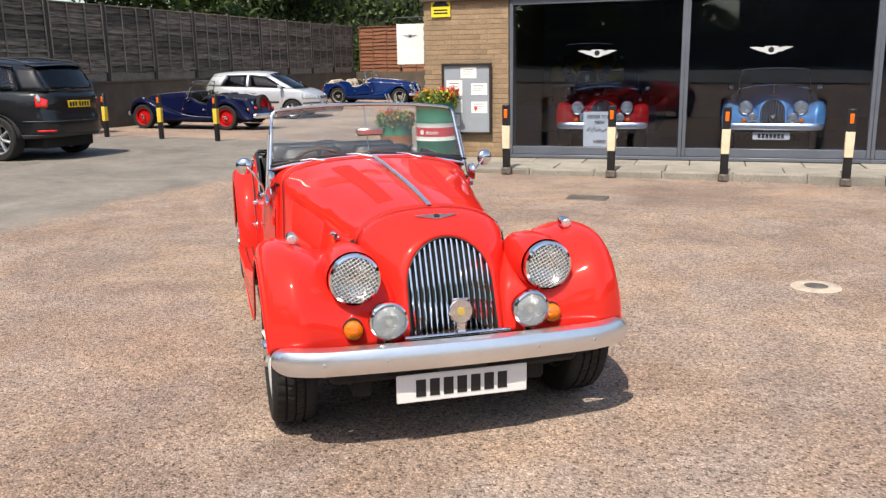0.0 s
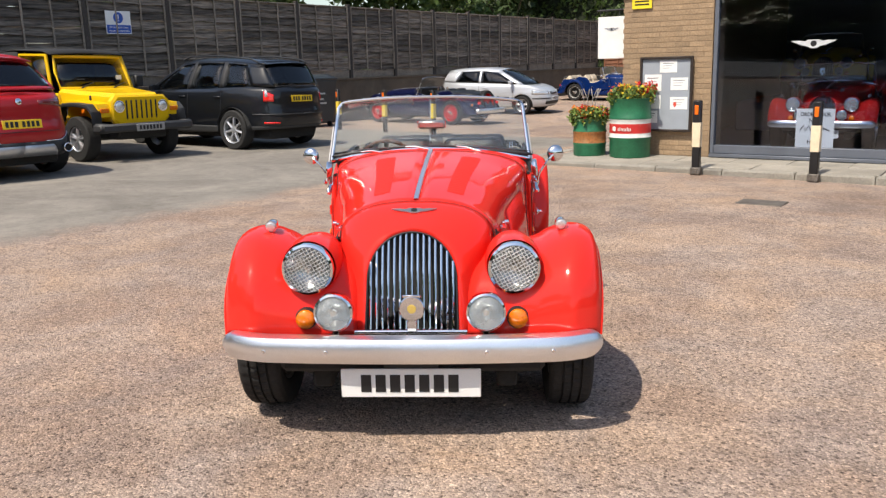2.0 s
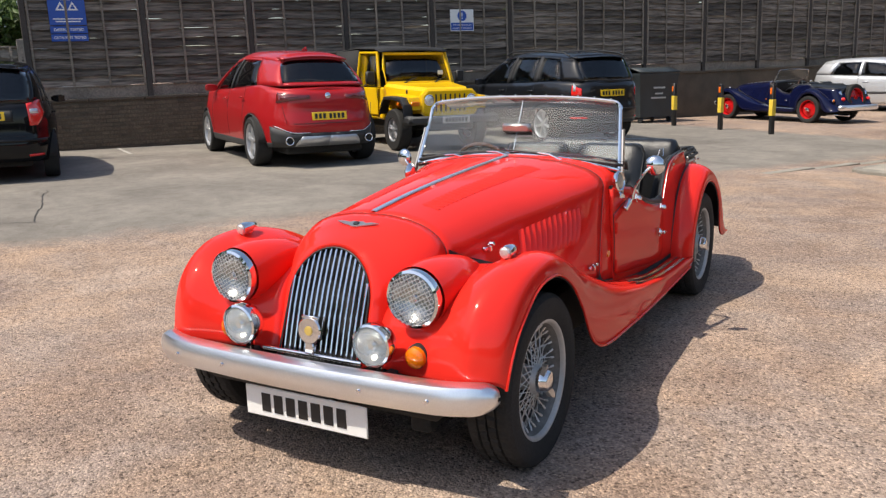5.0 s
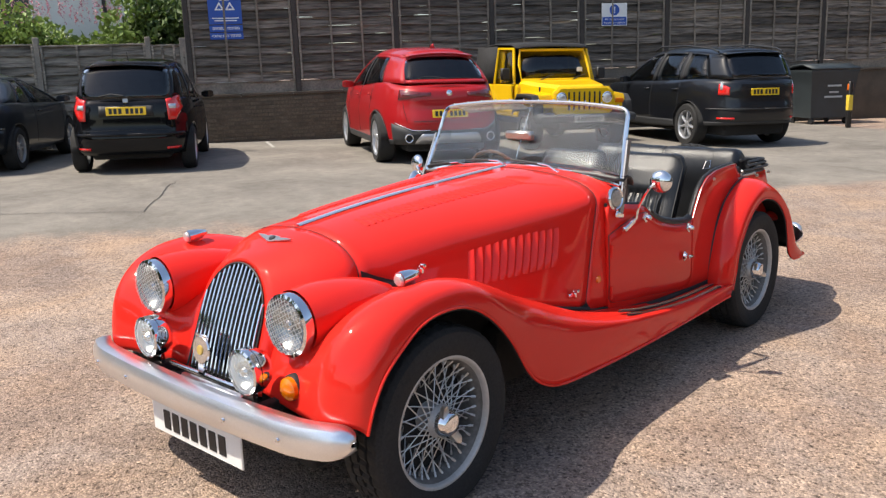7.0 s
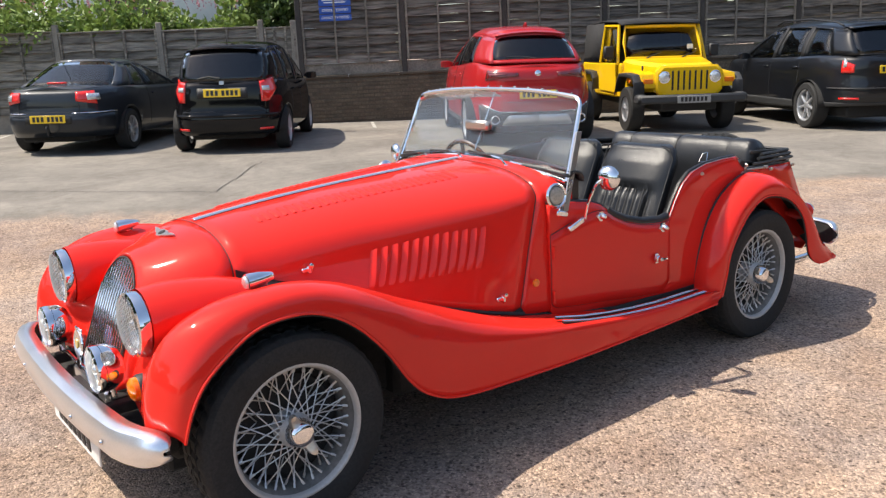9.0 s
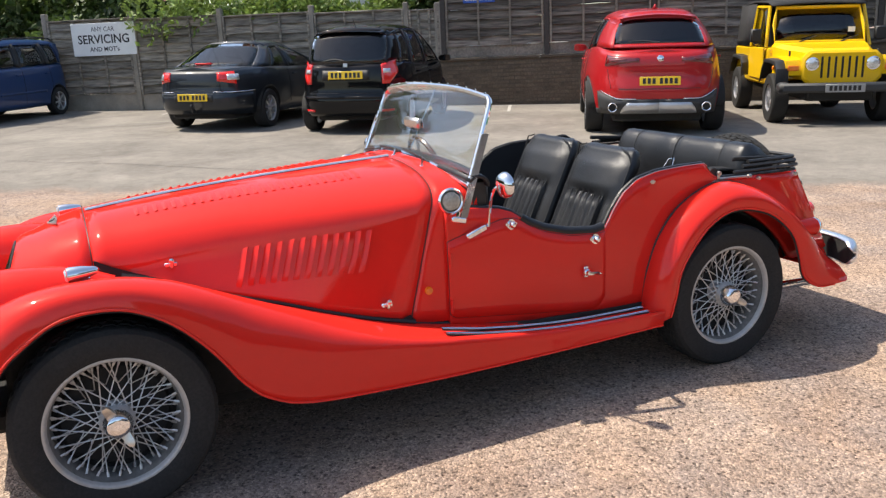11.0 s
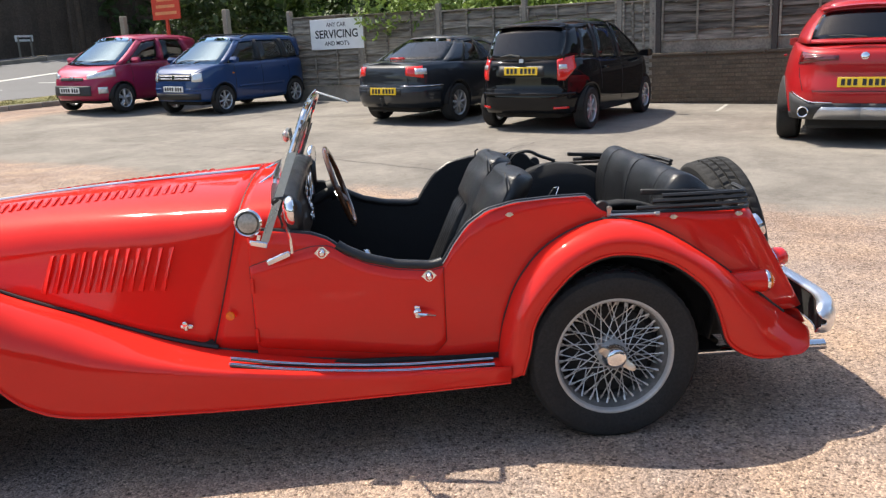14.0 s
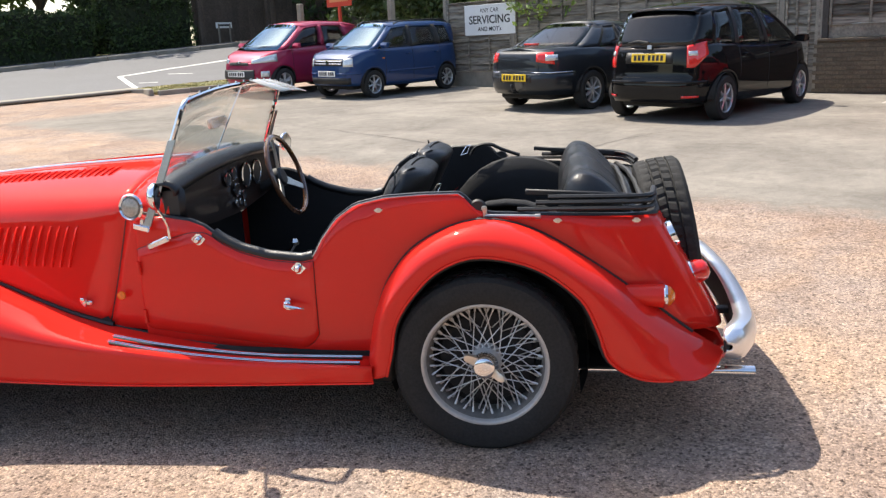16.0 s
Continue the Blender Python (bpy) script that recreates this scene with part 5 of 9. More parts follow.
    for sgn in (1, -1):
        part("inner_wing", Geo().box(min(sgn * .30, sgn * .44), max(sgn * .30, sgn * .44), -.30, .55, .22, .56, .02), SHADOWED, car)
        part("wheel_well", Geo().grid([[(sgn * x, 2.44 + r * math.cos(radians(a)), .309 + r * math.sin(radians(a))) for x, r in ((.604, .350), (.43, .350), (.43, .12), (.43, .001))] for a in range(-24, 205, 12)]), SHADOWED, car)
        part("wheel_box", Geo().grid([[(sgn * x, 2.52 + (.36 - e) * math.cos(radians(a)), .42 + (.405 - e) * max(-.4, math.sin(radians(a)))) for x, e in ((.535, .0), (.47, .0), (.44, .03), (.43, .10), (.43, .36))] for a in range(-20, 201, 10)]), CARPET, car, "domed black trim over the wheel arch", thick=.01)
    part("tunnel", Geo().box(-.10, .10, 1.18, 2.5, .22, .40, .04), CARPET, car)
    part("carpet", Geo().box(-.55, .55, 1.18, 2.9, .236, .246, .003), CARPET, car)
    part("lining", Geo().grid([[(x * (.955 if y < 2.6 else .945), y - (.030 if y > 2.93 else 0), z) for x, y, z in (c[0], c[4])] + [(c[-1][0] * (.953 if c[-1][1] < 2.6 else .945), c[-1][1] - (.028 if c[-1][1] > 2.93 else 0), c[-1][2] + .003), (c[-1][0] * (.972 if c[-1][1] < 2.4 else .987), c[-1][1] - (.006 if c[-1][1] > 2.93 else 0), c[-1][2] + .004)] for c in whole]), CARPET, car)
    part("tank_shelf", Geo().box(-.44, .44, 2.80, 3.02, .25, .62, .03), CARPET, car)
    # dashboard, instruments, steering wheel on the right
    dash_top = lambda x: .935 - .035 * (abs(x) / .54) ** 2.4
    dp = [(x, dash_top(x) - .012) for x in [i / 12 * .50 for i in range(-12, 13)]]
    outline = dp + [(.515, .80), (.48, .745), (.30, .722), (0, .705), (-.30, .722), (-.48, .745), (-.515, .80)]
    dash = part("dashboard", Geo().grid([[(x, 1.352, z) for x, z in outline], [(x, 1.377 - (z - .8) * .12, z) for x, z in outline]], True, True), WOOD_DASH, car, "dark walnut dashboard")
    pad = [(x * 1.07, dash_top(x)) for x in [i / 14 * .525 for i in range(-14, 15)]]
    rows = []
    for y, dz in ((1.266, .004), (1.284, .014), (1.305, .020), (1.335, .022), (1.362, .014), (1.378, -.004), (1.380, -.024)):
        rows.append([(x, y + .028 * (x / .56) ** 2 * (y < 1.30), z + dz) for x, z in pad])
    pdp = part("dash_roll", Geo().grid(rows), inside, car, "black padded dash roll", thick=0.012)
    for sgn in (1, -1):
        part("dash_cheek", Geo().box(min(sgn * .500, sgn * .538), max(sgn * .500, sgn * .538), 1.300, 1.392, .765, .910, .030), inside, car, "black padded end of the dash roll")
    for x, z, r in ((-.10, .84, .052), (-.225, .835, .052), (.03, .865, .027), (.03, .800, .027), (.10, .855, .027), (-.03, .77, .02), (.02, .75, .014), (.06, .75, .014), (-.02, .735, .014)):
        y = 1.380 - (z - .8) * .12
        ins = part("instrument", Geo().lathe([(r * .9, .002), (r * 1.05, .004), (r * 1.05, .010), (r * .88, .011), (r * .86, .006), (.0, .005)], 22), CHROME, dash, "round chrome-ringed dial", m=pose(x, y, z, -90, 0, 0))
        part("dial_face", Geo().lathe([(.0, .0062), (r * .86, .0062), (r * .86, .008), (.0, .008)], 22), INK, ins)
    hub = Vector((-.27, 1.475, .800))
    wm = pose(*hub, -72, 0, 0)           # wheel plane leans; its axis points back and up to the driver
    sw = part("steering_wheel", Geo().tube([(.176 * math.cos(2 * math.pi * k / 40), .176 * math.sin(2 * math.pi * k / 40), .03) for k in range(40)], .0115, 8, True), WOOD_RIM, car, "three-spoke wheel with wood rim", m=wm)
    for a in (30, 150, 270):
        c, s = math.cos(radians(a)), math.sin(radians(a))
        part("wheel_spoke", Geo().grid([[(r * c - w * s, r * s + w * c, z), (r * c + w * s, r * s - w * c, z), (r * c + w * s, r * s - w * c, z + .004), (r * c - w * s, r * s + w * c, z + .004)] for r, w, z in ((.03, .022, .0), (.09, .015, .012), (.172, .012, .028))], True, True), SATIN, sw)
    part("horn_boss", Geo().lathe([(.0, -.02), (.045, -.02), (.045, .004), (.034, .016), (.0, .018)], 24), BLACK, sw)
    part("column", Geo().rod((-.27, 1.475, .80), (-.27, 1.20, .655), .022, 10), BLACK, car)
    part("gear_lever", Geo().tube([(.0, 1.55, .40), (.0, 1.56, .50), (.0, 1.60, .56)], .008, 8).lathe([(.0, 0), (.018, .008), (.020, .02), (.012, .034), (.0, .036)], 14, pose(0, 1.60, .55)), CHROME, car)
    # front seats
    for sx in (.228, -.228):
        seat = part("front_seat", Geo().grid([[(sx + x, y, z) for x, y, z in ((-.20 * w, y0, z0 - .05), (-.215 * w, y0, z0), (-.16 * w, y0, z0 + .035), (-.05, y0, z0 + .025), (.05, y0, z0 + .025), (.16 * w, y0, z0 + .035), (.215 * w, y0, z0), (.20 * w, y0, z0 - .05))] for y0, z0, w in ((1.50, .36, .9), (1.53, .40, 1), (1.7, .40, 1), (1.9, .375, 1), (1.98, .36, 1))], True, True), LEATHER if not interior else interior, car, "black leather bucket seat")
        # backrest: squared with rounded corners, upright flutes under a plain head panel, bulging shell behind
        rows = []
        for i in range(24):
            q = min(1.0, i / 18)
            over = max(0, i - 18)
            y, z = lerp(1.935, 2.165, q), lerp(.40, .895, q)
            w = .205 if q < .90 else .205 - .020 * ((q - .90) / .10) ** 2
            w *= (1, .985, .955, .90, .80, .66)[over]
            z += (0, .012, .021, .027, .030, .031)[over]
            d = .052 if q < .90 else (.052 - .004 * (q - .90) / .10, .044, .036, .025, .012, .0)[over]
            if over == 0 and q >= .90:
                d = .052 - .004 * (q - .90) / .10
            flute = .014 if .03 < q < .66 and fine else 0.0
            head = .024 if .70 < q < .97 else 0.0
            ring = []
            for k in range(73):
                u = -1 + k / 36
                fl = -abs(math.cos(u / .62 * 3 * math.pi)) if abs(u) < .62 else 0.0
                ring.append((sx + u * w, y - d + .030 * abs(u) ** 6 - head * (1 - u * u) - flute * (-fl) + (.006 if abs(abs(u) - .66) < .04 and flute else 0.0), z))
            for k in range(13):
                u = 1 - k / 6
                ring.append((sx + u * w * 1.01, y + (.050 + .035 * q) * (d / .052) * (1 - abs(u) ** 4) + .004, z - .004))
            rows.append(ring)
        back_m = LEATHER if not interior else interior
        rest_ob = part("backrest", Geo().grid(rows, True, True), back_m, seat, "fluted black leather backrest", sharp=60)
        yq, zq = lerp(1.935, 2.165, .69), lerp(.40, .895, .69)
        part("head_panel_seam", Geo().tube([(sx + u * .198, yq - .053 + .030 * abs(u) ** 6, zq) for u in (-1, -.8, -.4, 0, .4, .8, 1)], .0035, 5), BLACK, rest_ob)
        if fine:
            for g_u in (-.62, -.517, -.31, -.103, .103, .31, .517, .62):
                part("flute_seam", Geo().tube([(sx + g_u * .205, lerp(1.935, 2.165, q) - .0530, lerp(.40, .895, q)) for q in (.06, .3, .5, .67)], .0036, 5), BLACK, rest_ob)
        for e in (-1, 1):
            side_line = [(sx + e * .199, lerp(1.935, 2.165, q) - .028, lerp(.40, .895, q)) for q in (.25, .5, .75, .95)] + [(sx + e * .180, 2.125, .915), (sx + e * .13, 2.130, .927)]
            part("piping", Geo().tube(side_line, .0035, 5), BLACK, rest_ob)
    # rear bench: fat rolled backrest across the tail, seat cushion low down
    part("rear_cushion", Geo().box(-.42, .42, 2.36, 2.76, .36, .50, .04), LEATHER if not interior else interior, car)
    if not cover:
        prof_b = [tuple(p[1:]) for p in spline([(0, 2.70, .50), (0, 2.692, .68), (0, 2.702, .80), (0, 2.735, .880), (0, 2.785, .900), (0, 2.845, .872), (0, 2.915, .800), (0, 2.955, .720), (0, 2.95, .60)], 3)]
        rows = []
        for k in range(41):
            u = -1 + k / 20
            dip = .005 * max(0, math.cos(u * 3 * math.pi)) ** 30 * (abs(u) < .9)
            end = max(0.0, abs(u) - .90) / .10
            shrink = 1 - dip / .12 - .30 * end ** 3
            rows.append([(u * .465, 2.81 + (y - 2.81) * shrink, .70 + (z - .70) * shrink) for y, z in prof_b])
        bench = part("rear_backrest", Geo().grid(rows, True, True), LEATHER if not interior else interior, car, "rolled black leather rear backrest", sharp=60)
        for u in (-.667, 0, .667):
            part("welt", Geo().tube([(u * .465, 2.81 + (y - 2.81) * .965, .70 + (z - .70) * .968) for y, z in prof_b[4:-5]], .0045, 5), BLACK, bench)
    if fine:
        # folded hood irons lying in a stack along the tub behind the doors
        for sgn in (1, -1):
            # top bar with a blunt front tip, then the stack of bars bending round the rear corner
            part("hood_iron", Geo().box(-.006, .006, .0, .36, -.010, .010, .004), BLACK, car, "black flat folded hood iron", m=pose(sgn * .530, 2.585, .858, -4.5, 0, sgn * 5))
            for x0, z0, y0, r in ((.556, .826, 2.62, .011), (.545, .842, 2.66, .010), (.570, .808, 2.56, .009)):
                pts = [(sgn * x0, y0, z0), (sgn * (x0 - .004), 2.78, z0 - .002), (sgn * (x0 - .018), 2.90, z0 - .006), (sgn * (x0 - .045), 2.972, z0 - .010), (sgn * (x0 - .10), 3.005, z0 - .014), (sgn * (x0 - .22), 3.022, z0 - .016)]
                part("hood_iron", Geo().tube(spline(pts, 4), r, 6, flat=.8), BLACK, car, "black folded hood iron")
            pv = part("hood_pivot", Geo().lathe([(.0, -.008), (.024, -.008), (.029, .0), (.024, .008), (.0, .008)], 18, pose(0, -.024, .004, 0, 90, 0)), BLACK, car, "black padded hood pivot plate", m=pose(sgn * .579, 2.455, .814, 0, 0, 0))
            part("hood_catch", Geo().box(.012 * sgn - .003, .012 * sgn + .003, -.008, .007, -.030, .008, .003).rod((sgn * .016, .0, -.020), (sgn * .012, .17, -.026), .0055, 8).lathe([(.0, -.008), (.009, -.006), (.010, .0), (.009, .006), (.0, .008)], 12, pose(sgn * .016, -.002, .004, 0, 90, 0)).lathe([(.0, -.010), (.009, -.008), (.009, .008), (.0, .010)], 12, pose(sgn * .012, .172, -.026, 90, 0, 0)), SATIN, pv, "satin hood catch with a long rod")
            if sgn < 0:
                part("hood_lever", Geo().tube(spline([(sgn * .50, 2.30, .84), (sgn * .49, 2.33, .878), (sgn * .49, 2.39, .886), (sgn * .50, 2.44, .862), (sgn * .52, 2.52, .83)], 5), .008, 6), BLACK, car, "black bent hood lever")
            part("hood_buckle", Geo().tube([(sgn * .47, 2.26, .845), (sgn * .475, 2.285, .882), (sgn * .49, 2.30, .886), (sgn * .495, 2.285, .848)], .0026, 6, True), CHROME, car, "small chrome buckle")
        part("hood_bow", Geo().tube([(-.50, 2.95, .780), (-.30, 2.985, .782), (0, 2.99, .784), (.30, 2.985, .782), (.50, 2.95, .780)], .012, 8), BLACK, car, "black folded hood bow")
        part("hood_bow", Geo().tube([(-.49, 2.90, .792), (-.30, 2.935, .796), (0, 2.94, .798), (.30, 2.935, .796), (.49, 2.90, .792)], .010, 8), BLACK, car, "black folded hood bow")
        part("hood_cloth", Geo().grid([[(x, y, z + .008 * math.sin(9 * x + 20 * y)) for x in [i / 10 * .46 for i in range(-10, 11)]] for y, z in ((2.88, .70), (2.92, .755), (2.97, .760), (3.01, .72))]), inside, car, "folded black hood cloth", thick=0.02)
    if cover:
        rows = []
        for y, z, w in ((1.62, .80, .50), (1.75, .87, .52), (2.1, .895, .54), (2.5, .87, .52), (2.85, .84, .47), (3.04, .80, .42), (3.08, .745, .42)):
            rows.append([(u * w, y, z - .10 * abs(u) ** 6 + .006 * math.sin(17 * u + 9 * y)) for u in [i / 12 for i in range(-12, 13)]])
        part("tonneau", Geo().grid(rows), inside, car, "black tonneau cover over the rear", thick=.006)
    # spare wheel lying on the sloping tail
    spare = wire_wheel(car, pose(0.0, 3.110, .570, 0, 0, 90) @ pose(0, 0, 0, 0, -9, 0), 1, paint_mat, spokes=False, spinner=False, red_disc=wheel_mat)
    # tail lamps, reflectors, filler caps, exhaust
    for sgn in (1, -1):
        up = .024
        pod = part("indicator_pod", Geo().grid([[(sgn * (.592 + r * math.cos(t)), y, z + r * math.sin(t)) for t in [2 * math.pi * k / 16 for k in range(16)]] for y, r, z in ((2.84, .010, .505 + up), (2.92, .034, .495 + up), (3.03, .040, .490 + up))], True, True), paint_mat, car, "painted lamp pod")
        part("bezel", Geo().lathe([(.040, 0), (.042, .004), (.040, .012), (.034, .014)], 20, cap=False), CHROME, pod, m=pose(sgn * .592, 3.028, .514, -90, 0, 0))
        part("lens", Geo().lathe([(.034, .010), (.032, .024), (.018, .036), (.0, .040)], 20), AMBER, pod, "amber lens", m=pose(sgn * .592, 3.028, .514, -90, 0, 0))
        tl = part("tail_lamp", Geo().lathe([(.046, -.06), (.048, .0), (.046, .008), (.040, .010)], 22), CHROME, car, "round red tail lamp", m=pose(sgn * .425, 3.140, .541, -72, 0, 0))
        part("lens", Geo().lathe([(.042, .004), (.041, .026), (.034, .050), (.018, .062), (.0, .064)], 20), RED_LENS, tl, "red domed lens")
        part("filler_cap", Geo().lathe([(.045, -.02), (.047, .0), (.044, .014), (.020, .018), (.0, .018)], 22), CHROME, car, "round chrome filler cap", m=pose(sgn * .425, 3.072, .682, -66, 0, 0))
    part("tail_lower", Geo().grid([[(x, y, z) for x in (-.50, -.25, 0, .25, .50)] for y, z in ((3.13, .40), (3.22, .36), (3.25, .31), (3.18, .27))]), paint_mat, car, thick=.01)
    part("exhaust", Geo().tube([(.44, 2.5, .20), (.445, 3.0, .195), (.45, 3.345, .190)], .021, 12).tube([(.45, 3.345, .190), (.45, 3.36, .190)], .021, 12), CHROME, car, "chrome exhaust tailpipe")
    # windscreen: slightly curved, leaning back
    def screen(u, q):        # u across -1..1, q up 0..1
        w = lerp(.554, .518, q)
        x = u * w - .010
        bow = lerp(.022, -.012, q) * (1 - u * u)
        y = 1.300 - bow + .122 * q
        z0 = .884 + .064 * (1 - u * u)
        z1 = 1.192 + .030 * (1 - abs(u) ** 2.5)
        return Vector((x, y, lerp(z0, z1, q)))
    us = [i / 16 for i in range(-14, 15)]
    us = [-1, -.997, -.99, -.975, -.955, -.93] + us + [.93, .955, .975, .99, .997, 1]
    def rounded(u):
        return 1.0 if abs(u) < .93 else 1 - .10 * (1 - math.sqrt(max(0.0, 1 - ((abs(u) - .93) / .07) ** 2)))
    pane = part("windscreen", Geo().grid([[tuple(screen(u, q * rounded(u))) for u in us] for q in (0, .25, .5, .75, 1)]), SCREEN_GLASS, car, "clear flat-topped windscreen", thick=.005)
    pane.visible_shadow = False
    loop = [tuple(screen(u, rounded(u))) for u in us] + [tuple(screen(1, q)) for q in (.62, .4, .2)] + [tuple(screen(u, 0)) for u in reversed(us)] + [tuple(screen(-1, q)) for q in (.2, .4, .62)]
    fr = part("screen_frame", Geo().tube(loop, .0100, 8, True), CHROME, car, "chrome windscreen frame")
    if fine:
        for i in range(12):
            p = screen(-0.9 + 1.8 * i / 11, 1.0)
            part("stud", Geo().lathe([(.0, .006), (.0055, .006), (.005, .014), (.0, .016)], 8), CHROME, fr, m=pose(*p))
        part("screen_rubber", Geo().tube([tuple(screen(u, 0) + Vector((0, .004, -.010))) for u in us], .010, 7), BLACK, fr)
    for sgn in (1, -1):
        a, b = screen(sgn, -.36), screen(sgn, .60)
        off = Vector((sgn * .014, .006, 0))
        part("stanchion", Geo().grid([[tuple(p + off + Vector((dx, dy, 0))) for dx, dy in ((-.0035, -.015), (.0035, -.015), (.0035, .013), (-.0035, .013))] for p in (a, a.lerp(b, .4), b)], True, True), SATIN, fr, "satin metal windscreen stanchion")
        part("stanchion_foot", Geo().box(-.006, .006, -.040, .022, -.012, .012, .005), CHROME, fr, "chrome foot of the stanchion", m=pose(*(a + off + Vector((sgn * .004, -.012, -.006))), -14, 0, 0))
        if fine:
            # round lamp on the scuttle beside the screen
            rl = part("scuttle_lamp", Geo().lathe([(.0, -.016), (.034, -.012), (.046, .0), (.049, .012), (.043, .019), (.038, .014)], 24, cap=False), CHROME, car, "round chrome scuttle lamp", m=pose(sgn * .562, 1.213, .842, 0, 0, 0) @ (pose(0, 0, 0, 0, 84, -6) if sgn > 0 else pose(0, 0, 0, 0, -84, 6)))
            part("lens", Geo().lathe([(.036, .008), (.033, .017), (.018, .021), (.0, .022)], 20), CREAM_LENS, rl, "cream lens")
            part("lamp_bracket", Geo().rod((sgn * .565, 1.245, .80), (sgn * .565, 1.235, .76), .008, 8), CHROME, rl, m=rl.matrix_basis.inverted())
        # door mirror on a slender arm
        mr = part("mirror", Geo().lathe([(.0, -.022), (.022, -.020), (.040, -.012), (.047, .0), (.047, .006), (.043, .010)], 26, cap=False), CHROME, car, "round chrome mirror on a thin arm", m=pose(sgn * .695, 1.366, .902, -90, 0, sgn * 12))
        part("mirror_glass", Geo().lathe([(.0, .006), (.043, .006), (.043, .009), (.0, .009)], 24), REFLECTOR if not fine else CHROME, mr)
        part("mirror_arm", Geo().tube(spline([(sgn * .592, 1.352, .735), (sgn * .604, 1.352, .790), (sgn * .640, 1.342, .850), (sgn * .668, 1.340, .885), (sgn * .690, 1.356, .902)], 4), .0060, 8).box(min(sgn * -.010, sgn * .014), max(sgn * -.010, sgn * .014), -.044, .044, -.012, .012, .005, pose(sgn * .582, 1.305, .718, 21, 0, 0)), CHROME, mr, m=mr.matrix_basis.inverted())
    if fine:
        for x in (-.27, -.02, .26):
            u = x / .55
            foot = screen(u, 0)
            base = Vector((x + .012, foot.y - .050, foot.z - .012))
            elbow = screen((x - .055) / .55, .045) + Vector((0, -.016, 0))
            mid = screen((x - .13) / .55, .055) + Vector((0, -.012, 0))
            a, b = screen((x - .01) / .55, .030) + Vector((0, -.010, 0)), screen((x - .27) / .55, .075) + Vector((0, -.010, 0))
            wp = part("wiper", Geo().lathe([(.0, -.016), (.011, -.012), (.012, .006), (.007, .014), (.0, .016)], 14, pose(*base)).tube([tuple(base + Vector((0, 0, .010))), tuple(elbow), tuple(mid)], [.0055, .0045, .003], 6), CHROME, car, "chrome wiper arm")
            part("blade", Geo().tube([tuple(a), tuple(mid), tuple(b)], .0045, 6), BLACK, wp, "black rubber blade")
        part("centre_rod", Geo().rod(tuple(screen(0, 0) + Vector((0, .02, 0))), tuple(screen(0, 1) + Vector((0, .008, 0))), .0028, 6), CHROME, fr)
        rv = part("rear_view_mirror", Geo().box(-.075, .075, -.008, .016, -.022, .022, .01), SATIN, car, "small interior mirror", m=pose(.0, 1.315, 1.075, 6, 0, 0))
        part("mirror_glass", Geo().box(-.078, .078, .016, .018, -.019, .019), CHROME, rv)
        vis = Geo().grid([[tuple(screen(u, 1) + Vector((0, d * .135, .012 - .050 * d))) for u in (-.93, -.75, -.5, -.2)] for d in (0, .5, 1)])
        part("sun_visor", vis, glass("visor_perspex", (.80, .85, .84), haze=.30), car, "clear perspex sun visor", thick=.004)
    # road wheels
    for sgn in (1, -1):
        wire_wheel(car, pose(sgn * .615, 0, .309), sgn, paint_mat, fine, wheel_mat, spin=-64)
        wire_wheel(car, pose(sgn * .625, 2.445, .309), sgn, paint_mat, fine, wheel_mat, spin=-33)
    return car


MORGAN_AT = pose(-1.047, 3.672, 0, 0, 0, 33.04) @ pose(0, 0, 0, 0, 0.6, 0)
red_car = roadster(MORGAN_AT, RED, "bright red vintage-style open roadster with wire wheels, hood folded")

# ---- the parked cars ----
ALLOYS = {}


